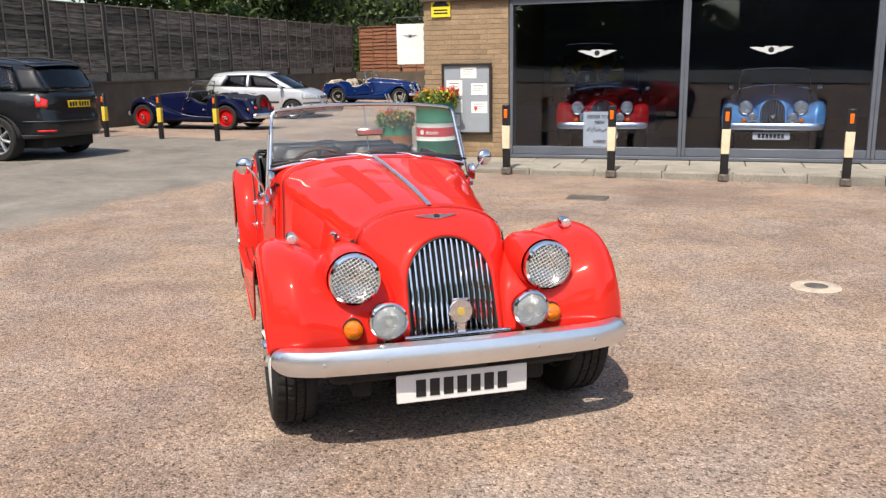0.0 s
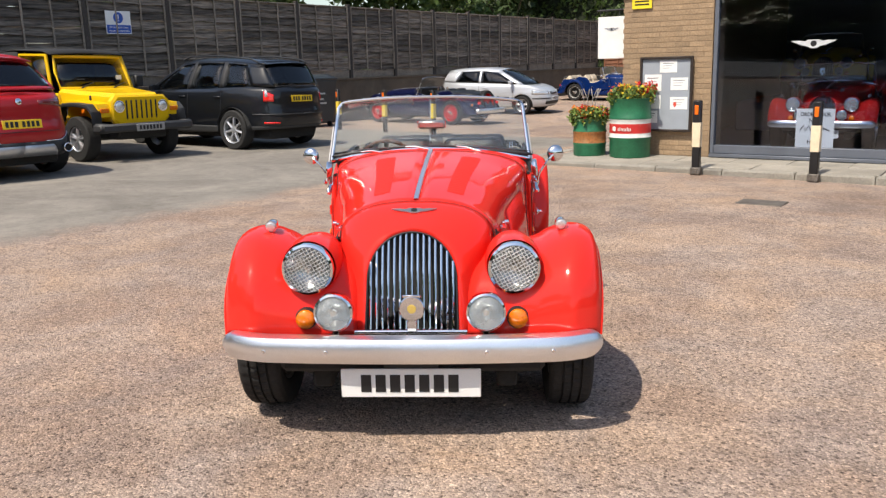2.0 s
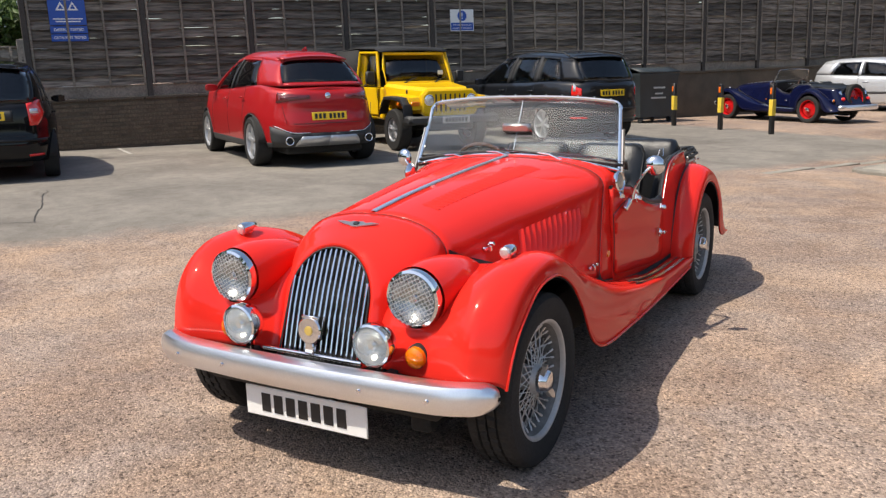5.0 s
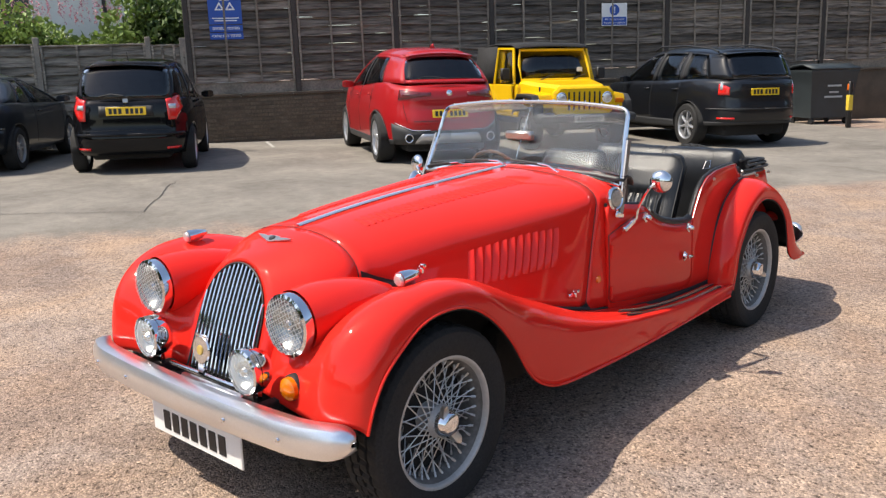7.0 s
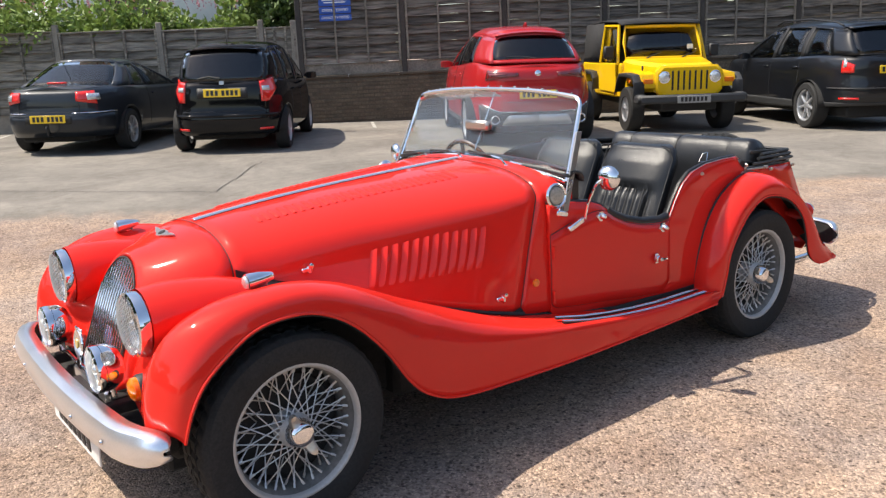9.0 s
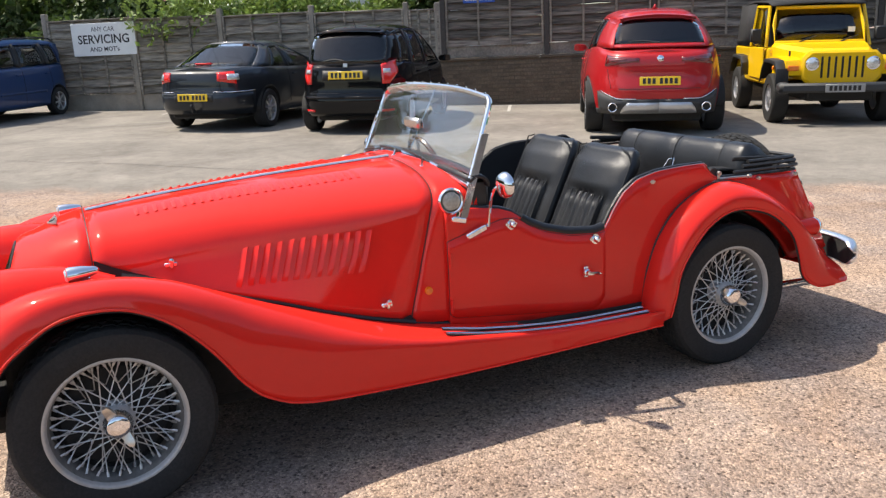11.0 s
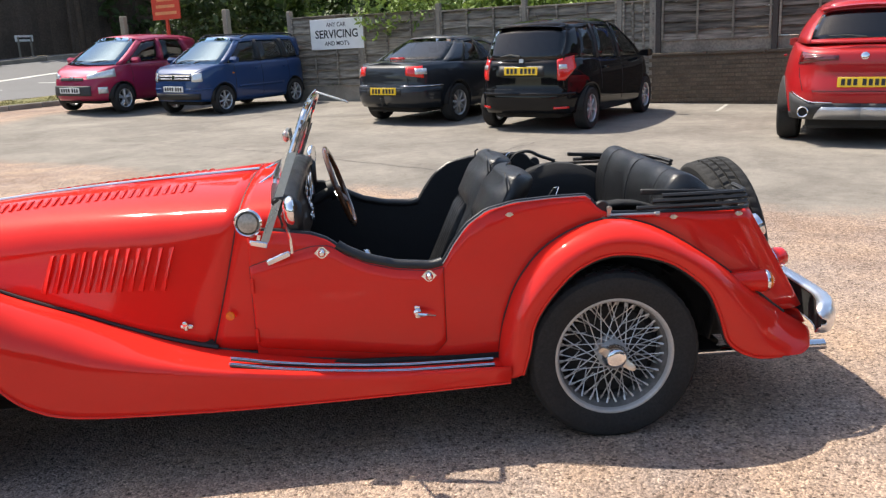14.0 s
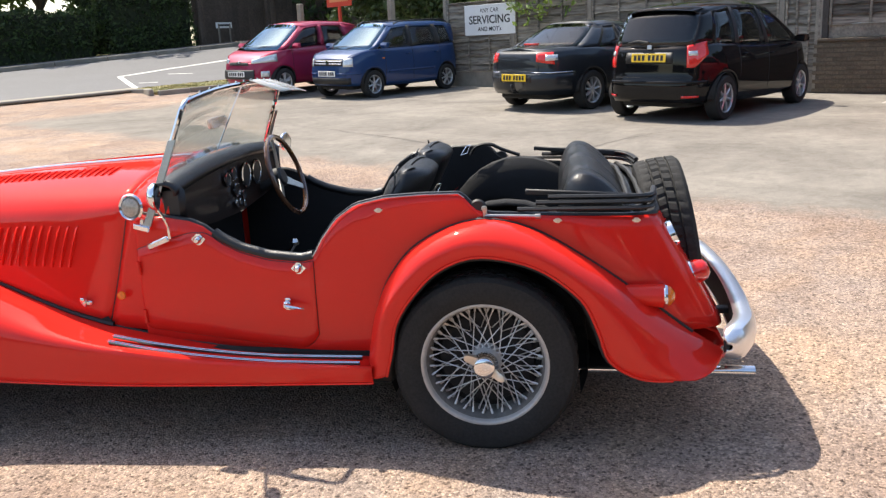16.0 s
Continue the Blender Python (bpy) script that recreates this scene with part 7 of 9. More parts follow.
def black_hatch():
    sh = Shell(3.86, .845, 5.0, [(-1.93, .72), (-1.6, .86), (-1.25, .94), (.4, .98), (1.5, 1.02), (1.93, 1.0)],
               [(-1.93, .26), (0, .22), (1.93, .27)], (-1.25, 1.25), .345,
               [(.2, .05), (.4, .01), (.65, .0), (.85, .02), (1.02, .075)], [(.22, .10), (.45, .0), (.7, .05), (.9, .16)],
               [(.24, .08), (.36, .01), (.56, .0), (.60, .035), (.85, .05), (1.02, .08)], [(-1.93, .90), (-1, 1), (1, 1), (1.93, .955)])
    sh.arch_z = .30
    car = car_base("hatchback", "black compact hatchback with red tail lamps", lean(-12.22, 2.40, -93.5), BLACK_PAINT, sh, .30, 7, wheel_w=.19)
    g = dict(belt=[(-1.4, .93), (0, .975), (1.93, 1.02)], roof=[(-.45, 1.50), (.2, 1.55), (.9, 1.54), (1.55, 1.465)], roof_x=[(-.5, .56), (.4, .62), (1.6, .575)],
             side=[(-1.35, -.45, "body"), (-1.20, -.36, "glass"), (-.10, .02, "black"), (.0, .08, "glass"), (.82, .80, "black"), (.92, .88, "glass"), (1.42, 1.28, "body"), (1.76, 1.52, "")], bow=(.28, .12), rbow=(.10, .08), rear_low=.0, rw_wide=.93, crown=.03, c_mat=BLACK_PAINT)
    greenhouse(car, sh, g, BLACK_PAINT)
    for mir in (False, True):
        s = -1 if mir else 1
        tl = part("tail_lamp", sh.patch(sh.at_y(1.60), sh.at_x(.555, True), lambda q: .90 - .17 * min(1, q * 1.6), lambda q: 1.06 - .05 * q, .012, 8, 6, mir), RED_LENS, car, "tall red tail lamp", thick=.05)
        part("lamp_lens", sh.patch(sh.at_y(1.76), sh.at_x(.575, True), .885, .945, .022, 5, 2, mir), CLEAR_LENS, tl, "clear reversing lens", thick=.01)
        part("bumper_reflector", sh.patch(sh.at_x(.68, True), sh.at_x(.50, True), .335, .365, .010, 4, 1, mir), RED_LENS, car, thick=.008)
        part("bumper_ridge", sh.patch(sh.at_y(1.62), math.pi / 2, .525, .560, .012, 12, 1, mir), BLACK_PAINT, car, thick=.02)
    plate_on(car, 1.890, .86, True, 6)
    part("plate_recess", sh.patch(sh.at_x(.36, True), math.pi - sh.at_x(.36, True), .785, .93, .003, 8, 2), BLACK, car, thick=.006)
    part("tail_badge", Geo().box(-.034, .034, -.004, .004, -.028, .028, .008), SATIN, car, "square chrome tailgate badge", m=pose(0, 1.868, 1.0, 10, 0, 0))
    part("wiper", Geo().tube([(.02, 1.87, 1.065), (.18, 1.86, 1.09), (.34, 1.84, 1.06)], [.012, .010, .006], 6), BLACK, car)
    part("spoiler", Geo().grid([[(u * .52, y - .06 * u * u, z - .03 * u * u) for u in [k / 8 for k in range(-8, 9)]] for y, z in ((1.46, 1.512), (1.56, 1.500), (1.65, 1.476), (1.63, 1.458))]), BLACK_PAINT, car, thick=.008)
    part("aerial", Geo().rod((0, 1.25, 1.53), (0, 1.38, 1.66), .006, 6, .003), BLACK, car)
    door_mirror(car, .80, -.98, 1.0, BLACK_PAINT)
    body_lines(car, sh, [("door", -1.05, .40, .93), ("door", -.02, .34, .96), ("door", .88, .56, 1.0), ("rear", .60, .60, .60)])
    for s in (1, -1):
        for y, z in ((-.15, .83), (.72, .86)):
            part("door_handle", Geo().box(-.012, .012, -.08, .08, -.012, .012, .009), BLACK_PAINT, car, m=pose(s * .843, y, z))
    seats(car, (-.35, .55), .52, .33)
    return car


def grey_coupe():
    sh = Shell(4.26, .885, 4.6, [(-2.13, .66), (-1.8, .80), (-1.1, .90), (.2, .93), (1.1, .965), (1.7, .975), (2.13, .95)],
               [(-2.13, .26), (0, .22), (2.13, .28)], (-1.30, 1.22), .355,
               [(.2, .05), (.4, .01), (.62, .0), (.8, .015), (.98, .075)], [(.22, .10), (.45, .0), (.66, .06), (.85, .18)],
               [(.26, .10), (.42, .01), (.58, .0), (.62, .03), (.80, .04), (.92, .07), (.98, .11)], [(-2.13, .86), (-1, 1), (1, 1), (2.13, .93)])
    sh.arch_z = .31
    car = car_base("coupe", "dark grey metallic folding-roof coupe with tow bar", lean(-12.93, -.03, -97), GREY_PAINT, sh, .31, 9, wheel_w=.20, deck_crown=((-9, .03), (1.2, .03), (1.9, .045), (9, .03)))
    g = dict(belt=[(-1.2, .90), (0, .93), (1.2, .975), (1.6, .985)], roof=[(-.15, 1.33), (.3, 1.365), (.75, 1.345)], roof_x=[(-.2, .53), (.4, .57), (.8, .55)],
             side=[(-1.15, -.15, "body"), (-1.0, -.05, "glass"), (.30, .30, "black"), (.34, .33, "glass"), (.98, .60, "body"), (1.38, .72, "")], bow=(.30, .12), rbow=(.16, .06), rear_low=.03, rw_wide=.88, crown=.025, rear_glass=CAR_GLASS)
    greenhouse(car, sh, g, GREY_PAINT)
    for mir in (False, True):
        tl = part("tail_lamp", sh.patch(sh.at_y(1.93), sh.at_x(.42, True), lambda q: .745 + .045 * q, lambda q: .935 - .01 * q, .010, 10, 3, mir), RED_LENS, car, "red wedge-shaped tail lamp", thick=.03)
        part("lamp_lens", sh.patch(sh.at_x(.70, True), sh.at_x(.57, True), .805, .895, .020, 5, 2, mir), CLEAR_LENS, tl, "clear reversing lens", thick=.008)
        part("bumper_strip", sh.patch(sh.at_y(1.60), sh.at_x(.34, True), .615, .630, .008, 12, 1, mir), CHROME, car, thick=.006)
        part("bumper", sh.patch(sh.at_y(1.60), math.pi / 2, .30, .60, .006, 14, 4, mir), GREY_PAINT, car, thick=.012)
    plate_on(car, 2.152, .545, True, 3)
    part("plate_recess", sh.patch(sh.at_x(.34, True), math.pi - sh.at_x(.34, True), .475, .615, .008, 8, 2), BLACK, car, thick=.006)
    part("brake_light", Geo().box(-.14, .14, -.03, .03, -.012, .018, .008), RED_LENS, car, "high red brake light", m=pose(0, 1.72, 1.04))
    part("tail_badge", Geo().grid([[(x, 0, z), (x, .006, z)] for x, z in ((0, .05), (.03, 0), (0, -.05), (-.03, 0), (0, .05))]), CHROME, car, "diamond tail badge", thick=.006, m=pose(0, 2.055, .875, 10, 0, 0))
    part("tow_bar", Geo().tube([(0, 2.0, .30), (0, 2.18, .32), (0, 2.20, .40)], .016, 8).lathe([(.0, 0), (.024, .01), (.026, .026), (.016, .044), (.0, .048)], 14, pose(0, 2.20, .40)), BLACK, car, "black tow ball")
    part("aerial", Geo().rod((0, 1.25, 1.06), (0, 1.42, 1.30), .004, 6, .002), BLACK, car)
    door_mirror(car, .84, -.80, .97, GREY_PAINT)
    body_lines(car, sh, [("door", -.95, .36, .88), ("door", .45, .36, .93), ("rear", .60, .66, .64)])
    for s in (1, -1):
        part("door_handle", Geo().box(-.012, .012, -.09, .09, -.012, .012, .009), GREY_PAINT, car, m=pose(s * .884, .25, .82))
        part("lid_line", Geo().tube([(s * .45, 2.09, .64), (s * .44, 2.06, .80), (s * .43, 2.0, .93)], .004, 5), BLACK, car)
    seats(car, (-.25,), .48, .34)
    return car


def dark_estate_suv():
    sh = Shell(4.50, .92, 4.4, [(-2.25, .82), (-1.9, .95), (-1.2, 1.04), (.4, 1.07), (1.8, 1.11), (2.25, 1.09)],
               [(-2.25, .34), (0, .28), (2.25, .38)], (-1.42, 1.36), .40,
               [(.25, .05), (.45, .01), (.7, .0), (.95, .02), (1.12, .075)], [(.3, .10), (.5, .0), (.8, .05), (1.0, .16)],
               [(.34, .10), (.48, .0), (.68, .0), (.73, .035), (.95, .035), (1.10, .065)], [(-2.25, .90), (-1, 1), (1, 1), (2.25, .95)])
    sh.arch_z = .355
    car = car_base("suv", "dark blue-black estate SUV with clear and red tail lamps", lean(-12.22, 12.06, -90), NIGHT_PAINT, sh, .355, 7, clad=.42, wheel_w=.23, rim=.68)
    g = dict(belt=[(-1.2, 1.04), (0, 1.07), (2.2, 1.12)], roof=[(-.3, 1.575), (.3, 1.625), (1.1, 1.605), (1.9, 1.525)], roof_x=[(-.4, .60), (.5, .645), (1.9, .585)],
             side=[(-1.05, -.28, "body"), (-.92, -.18, "glass"), (.10, .16, "black"), (.20, .24, "glass"), (1.0, .96, "black"), (1.10, 1.06, "glass"), (1.74, 1.52, "body"), (2.10, 1.84, "")], bow=(.24, .10), rbow=(.09, .07), rear_low=.03, rw_wide=.88, crown=.035, side_glass=CAR_GLASS)
    greenhouse(car, sh, g, NIGHT_PAINT)
    for mir in (False, True):
        s = -1 if mir else 1
        tl = part("tail_lamp", sh.patch(sh.at_y(2.00), sh.at_x(.60, True), lambda q: .86, lambda q: lerp(1.04, .98, q), .012, 8, 4, mir), RED_LENS, car, "red and clear tail lamp", thick=.04)
        part("lamp_lens", sh.patch(sh.at_y(2.02), sh.at_x(.68, True), lambda q: .945, lambda q: lerp(1.08, 1.03, q), .016, 6, 2, mir), CLEAR_LENS, tl, "clear upper lens", thick=.02)
        part("bumper_ridge", sh.patch(sh.at_y(1.80), math.pi / 2, .625, .645, .010, 12, 1, mir), TRIM, car, thick=.012)
        part("roof_rail", Geo().tube([(s * .60, -.25, 1.60), (s * .62, .0, 1.665), (s * .635, .9, 1.665), (s * .612, 1.62, 1.60), (s * .60, 1.78, 1.545)], .016, 7), BLACK, car, "black roof rail")
        part("bumper_reflector", sh.patch(sh.at_x(.72, True), sh.at_x(.52, True), .47, .50, .016, 4, 1, mir), RED_LENS, car, thick=.008)
    plate_on(car, 2.238, .905, True, 4)
    part("tail_badge", Geo().lathe([(.0, 0), (.036, 0), (.034, .008), (.0, .009)], 20), CHROME, car, "round tailgate badge", m=pose(0, 2.18, 1.08, -80, 0, 0))
    part("wiper", Geo().tube([(.0, 2.165, 1.13), (.16, 2.155, 1.16), (.30, 2.14, 1.14)], [.012, .010, .006], 6), BLACK, car)
    part("spoiler", Geo().grid([[(u * .57, y - .07 * u * u, z - .03 * u * u) for u in [k / 8 for k in range(-8, 9)]] for y, z in ((1.78, 1.566), (1.90, 1.556), (2.00, 1.535), (1.98, 1.518))]), NIGHT_PAINT, car, thick=.008)
    door_mirror(car, .86, -.72, 1.10, NIGHT_PAINT)
    body_lines(car, sh, [("door", -.90, .46, 1.02), ("door", .16, .44, 1.05), ("door", 1.08, .70, 1.08), ("rear", .64, .66, .72)])
    for s in (1, -1):
        for y in (.02, 1.0):
            part("door_handle", Geo().box(-.012, .012, -.09, .09, -.014, .014, .010), NIGHT_PAINT, car, m=pose(s * .918, y, .94))
    seats(car, (-.35, .6), .64, .35)
    return car


def yellow_jeep():
    car = thing("off_roader", "bright yellow boxy off-roader with black soft top and bumper", "car", lean(-12.52, 9.25, 90), "parked cars")
    W = .62
    # y: front end at -1.93; body tub, flat bonnet, seven-slot front, flared black arches
    def block(name, rows, mat, label="", par=None, sharp=30):
        return part(name, Geo().grid(rows, True, True), mat, par or car, label, sharp)
    def rect(y, x, z0, z1, r=.03):
        return [(-x + r, y, z0), (x - r, y, z0), (x, y, z0 + r), (x, y, z1 - r), (x - r, y, z1), (-x + r, y, z1), (-x, y, z1 - r), (-x, y, z0 + r)]
    block("tub", [rect(-.62, .72, .52, 1.02), rect(-.60, .74, .50, 1.06), rect(1.70, .76, .50, 1.06), rect(1.74, .74, .52, 1.04)], YELLOW)
    block("bonnet", [rect(-1.66, .40, .66, 1.02, .05), rect(-1.60, .44, .62, 1.06, .06), rect(-.95, .62, .62, 1.10, .06), rect(-.58, .69, .62, 1.13, .05)], YELLOW, "broad flat yellow bonnet")
    front = block("front_panel", [rect(-1.745, .50, .60, 1.00, .09), rect(-1.72, .53, .57, 1.03, .09), rect(-1.64, .53, .57, 1.03, .09)], YELLOW, "yellow front panel with seven slots")
    for k in range(7):
        x = -.27 + .09 * k
        part("slot", Geo().box(x - .017, x + .017, -1.752, -1.735, .66, .955, .012), SHADOWED, front)
    for s in (1, -1):
        hl = part("headlamp", Geo().lathe([(.082, -.02), (.092, .0), (.092, .010), (.080, .014)], 26), CHROME, front, "round headlamp", m=pose(s * .40, -1.742, .855, 90, 0, 0))
        part("lens", Geo().lathe([(.080, .008), (.06, .022), (.0, .030)], 24), CLEAR_LENS, hl)
        # front wing: a flat shelf with an upright front, black flare round the wheel
        wing = block("front_wing", [[(s * .50, y, z - .10), (s * .74, y, z - .10), (s * .74, y, z), (s * .50, y, z + .01)] for y, z in ((-1.70, .80), (-1.66, .90), (-1.2, .94), (-.85, .94), (-.70, .92))], YELLOW)
        pts = [(-1.72, .60), (-1.70, .80), (-1.58, .905), (-1.2, .925), (-.92, .92), (-.78, .80), (-.70, .62)]
        part("flare", Geo().grid([[(s * .70, y, z), (s * .86, y, z - .01), (s * .87, y, z - .06)] for y, z in pts]), TRIM, wing, "black plastic wheel-arch flare", thick=.02)
        part("flare", Geo().grid([[(s * .74, y + 2.36, z), (s * .86, y + 2.36, z - .01), (s * .87, y + 2.36, z - .06)] for y, z in pts]), TRIM, car, "black plastic wheel-arch flare", thick=.02)
        part("side_light", Geo().box(-.075, .075, -.012, .012, -.035, .035, .008), AMBER, wing, "amber front indicator", m=pose(s * .64, -1.71, .80))
        part("side_marker", Geo().box(-.012, .012, -.035, .035, -.028, .028, .008), AMBER, wing, "amber side marker", m=pose(s * .865, -1.50, .80))
        part("bonnet_latch", Geo().box(-.012, .012, -.02, .02, -.05, .03, .006), BLACK, wing, m=pose(s * .60, -1.30, 1.00))
        mr = part("door_mirror", Geo().box(-.08, .08, -.04, .04, -.10, .10, .02), BLACK, car, "black door mirror", m=pose(s * .90, -.44, 1.24))
        part("mirror_arm", Geo().box(-.09, .03, -.02, .02, -.02, .02, .008), BLACK, mr, m=pose(-s * .06, 0, -.10))
        part("door", Geo().box(min(s * .758, s * .772), max(s * .758, s * .772), -.45, .55, .58, 1.05, .02), YELLOW, car, "yellow half door")
        frame_pts = [(s * .75, -.48, 1.06), (s * .68, -.28, 1.66), (s * .68, .50, 1.68), (s * .75, .55, 1.06)]
        part("door_frame", Geo().tube(frame_pts, .028, 6), YELLOW, car)
        part("side_window", Geo().grid([[(s * .74, -.44, 1.08), (s * .745, .52, 1.08)], [(s * .685, -.27, 1.64), (s * .685, .47, 1.66)]]), CAR_GLASS, car, thick=.004)
        for y, r in ((-1.19, .355), (1.18, .355)):
            alloy_wheel(car, s * .73, y, r, r, 5, s, .22, .54)
    # upright windscreen in a yellow frame
    def ws(u, q):
        return (u * lerp(.68, .64, q), lerp(-.56, -.34, q), lerp(1.12, 1.66, q))
    loop = [ws(-.95, .03), ws(.95, .03), ws(.97, .5), ws(.93, .97), ws(-.93, .97), ws(-.97, .5)]
    part("screen_frame", Geo().tube(loop, .030, 6, True, flat=.8), YELLOW, car, "yellow windscreen frame")
    part("windscreen", Geo().grid([[ws(u * .96, q) for u in (-1, -.5, 0, .5, 1)] for q in (.03, .5, .97)]), DARK_GLASS, car, "flat windscreen", thick=.004)
    for x in (-.30, .30):
        part("wiper", Geo().tube([(x, -.60, 1.13), (x + .10, -.56, 1.17), (x + .26, -.545, 1.22)], [.012, .009, .006], 6), BLACK, car)
    part("permit", Geo().box(.42, .52, -.50, -.495, 1.22, 1.34), PLATE_W, car, "white paper disc in the windscreen")
    soft = surface("black_canvas", (.016, .016, .017), .85, 0, (200, .2), (4, .2), (90, .3))
    part("soft_top", Geo().grid([[(u * w, y, z + .03 * (1 - u * u)) for u in [k / 6 for k in range(-6, 7)]] for y, z, w in ((-.40, 1.68, .68), (-.2, 1.74, .70), (.6, 1.77, .71), (1.5, 1.73, .70), (1.74, 1.66, .68))]), soft, car, "black canvas roof", thick=.02)
    for s in (1, -1):
        part("soft_side", Geo().grid([[(s * .75, y, 1.06), (s * lerp(.75, .70, .5), y, 1.4), (s * .70, y - .03, 1.73)] for y in (.56, 1.1, 1.72)]), soft, car, "black canvas side", thick=.01)
    part("soft_back", Geo().grid([[(x, 1.75, 1.05) for x in (-.74, 0, .74)], [(x, 1.72, 1.68) for x in (-.69, 0, .69)]]), soft, car, thick=.01)
    bm_ = part("front_bumper", Geo().box(-.84, .84, -1.94, -1.80, .47, .60, .03), TRIM, car, "black steel front bumper")
    for s in (1, -1):
        part("bumper_end", Geo().box(min(s * .70, s * .86), max(s * .70, s * .86), -1.93, -1.66, .46, .61, .04), TRIM, bm_)
    # white plate greyed: the bumper's shade is in its colour
    plate = part("number_plate", Geo().box(-.26, .26, -1.958, -1.948, .475, .586, .004), surface("shaded_white_plate", (.30, .30, .29), .4), car, "white number plate coloured grey for shade, with black bars")
    for k in range(7):
        part("mark", Geo().box(-.21 + .062 * k, -.17 + .062 * k, -1.961, -1.957, .498, .565), INK, plate)
    part("chassis", Geo().box(-.45, .45, -1.75, 1.70, .34, .56, .03), SHADOWED, car)
    part("cabin_floor", Geo().box(-.70, .70, -.55, 1.70, .56, .62, .02), SHADOWED, car)
    seats(car, (.0,), .80, .34)
    return car


def blue_mini_mpv():
    sh = Shell(3.52, .785, 5.6, [(-1.76, .80), (-1.55, .90), (-1.0, .985), (.4, 1.0), (1.76, 1.03)],
               [(-1.76, .28), (0, .22), (1.76, .28)], (-1.13, 1.16), .335,
               [(.2, .04), (.4, .01), (.65, .0), (.85, .015), (1.03, .06)], [(.24, .07), (.42, .0), (.60, .01), (.80, .05), (.92, .11)],
               [(.24, .07), (.45, .0), (.8, .02), (1.02, .05)], [(-1.76, .93), (-1, 1), (1, 1), (1.76, .96)])
    sh.arch_z = .29
    car = car_base("hatchback", "blue boxy small hatchback with roof rails", lean(-13.36, -5.62, 89.5), BLUE_PAINT, sh, .285, 7, wheel_w=.17)
    # blue gloss and high index put the sky's reflection into the windscreen glass
    g = dict(belt=[(-1.15, .985), (0, 1.0), (1.7, 1.05)], roof=[(-.40, 1.47), (.2, 1.50), (1.2, 1.495), (1.6, 1.46)], roof_x=[(-.45, .535), (.4, .575), (1.6, .56)],
             side=[(-1.10, -.42, "body"), (-.98, -.33, "glass"), (.02, .06, "black"), (.10, .12, "glass"), (.92, .86, "black"), (1.02, .96, "glass"), (1.48, 1.34, "body"), (1.70, 1.58, "")], bow=(.16, .08), rbow=(.05, .05), rear_low=.03, crown=.03, glass=glass("sky_tinted_car_glass", (.26, .30, .32), 3.0, 0.0, (.62, .84, 1.0)), side_glass=CAR_GLASS)
    greenhouse(car, sh, g, BLUE_PAINT)
    for mir in (False, True):
        s = -1 if mir else 1
        part("headlamp", sh.patch(sh.at_y(-1.60), sh.at_x(.46, False), .665, .835, .008, 8, 3, mir), CLEAR_LENS, car, "square clear headlamp", thick=.03)
        part("roof_rail", Geo().tube([(s * .555, -.30, 1.475), (s * .565, -.12, 1.535), (s * .575, .9, 1.55), (s * .565, 1.30, 1.53), (s * .56, 1.42, 1.48)], .016, 7), BLACK, car, "black roof rail")
        part("bumper_strip", sh.patch(sh.at_y(-1.45), sh.at_x(.30, False), .50, .54, .010, 8, 1, mir), BLUE_PAINT, car, thick=.015)
        for y in (-.12, .80):
            part("door_handle", Geo().box(-.012, .012, -.07, .07, -.014, .014, .010), BLUE_PAINT, car, m=pose(s * .785, y, .86))
        part("rubbing_strip", sh.patch(sh.at_y(-.72), sh.at_y(.74), .50, .545, .006, 10, 1, mir), BLUE_PAINT, car, thick=.012)
        part("side_repeater", Geo().box(-.006, .006, -.028, .028, -.014, .014, .005), AMBER, car, m=pose(s * .785, -.86, .80))
    gr = part("grille", sh.patch(sh.at_x(.44, False), -math.pi - sh.at_x(.44, False), .685, .805, .004, 10, 2), BLACK, car, "dark grille with two bright bars", thick=.008)
    for z in (.715, .765):
        part("bar", sh.patch(sh.at_x(.42, False), -math.pi - sh.at_x(.42, False), z, z + .018, .010, 10, 1), CHROME, gr, thick=.006)
    part("nose_badge", Geo().lathe([(.0, 0), (.042, 0), (.040, .008), (.0, .01)], 20), CHROME, car, "round nose badge", m=pose(0, -1.735, .75, 86, 0, 0))
    plate_on(car, -1.772, .525, False, 0)
    part("lower_intake", sh.patch(sh.at_x(.60, False), -math.pi - sh.at_x(.60, False), .31, .44, .004, 10, 2), BLACK, car, thick=.008)
    for x in (-.35, .10):
        part("wiper", Geo().tube([(x, -1.24, 1.0), (x + .12, -1.21, 1.045), (x + .36, -1.15, 1.06)], [.012, .009, .006], 6), BLACK, car)
    door_mirror(car, .74, -.88, 1.06, BLUE_PAINT)
    body_lines(car, sh, [("door", -.80, .34, .97), ("door", .05, .32, .99), ("door", .95, .52, 1.01), ("front", .70, 0, .64)])
    seats(car, (-.2, .6), .55, .30)
    return car


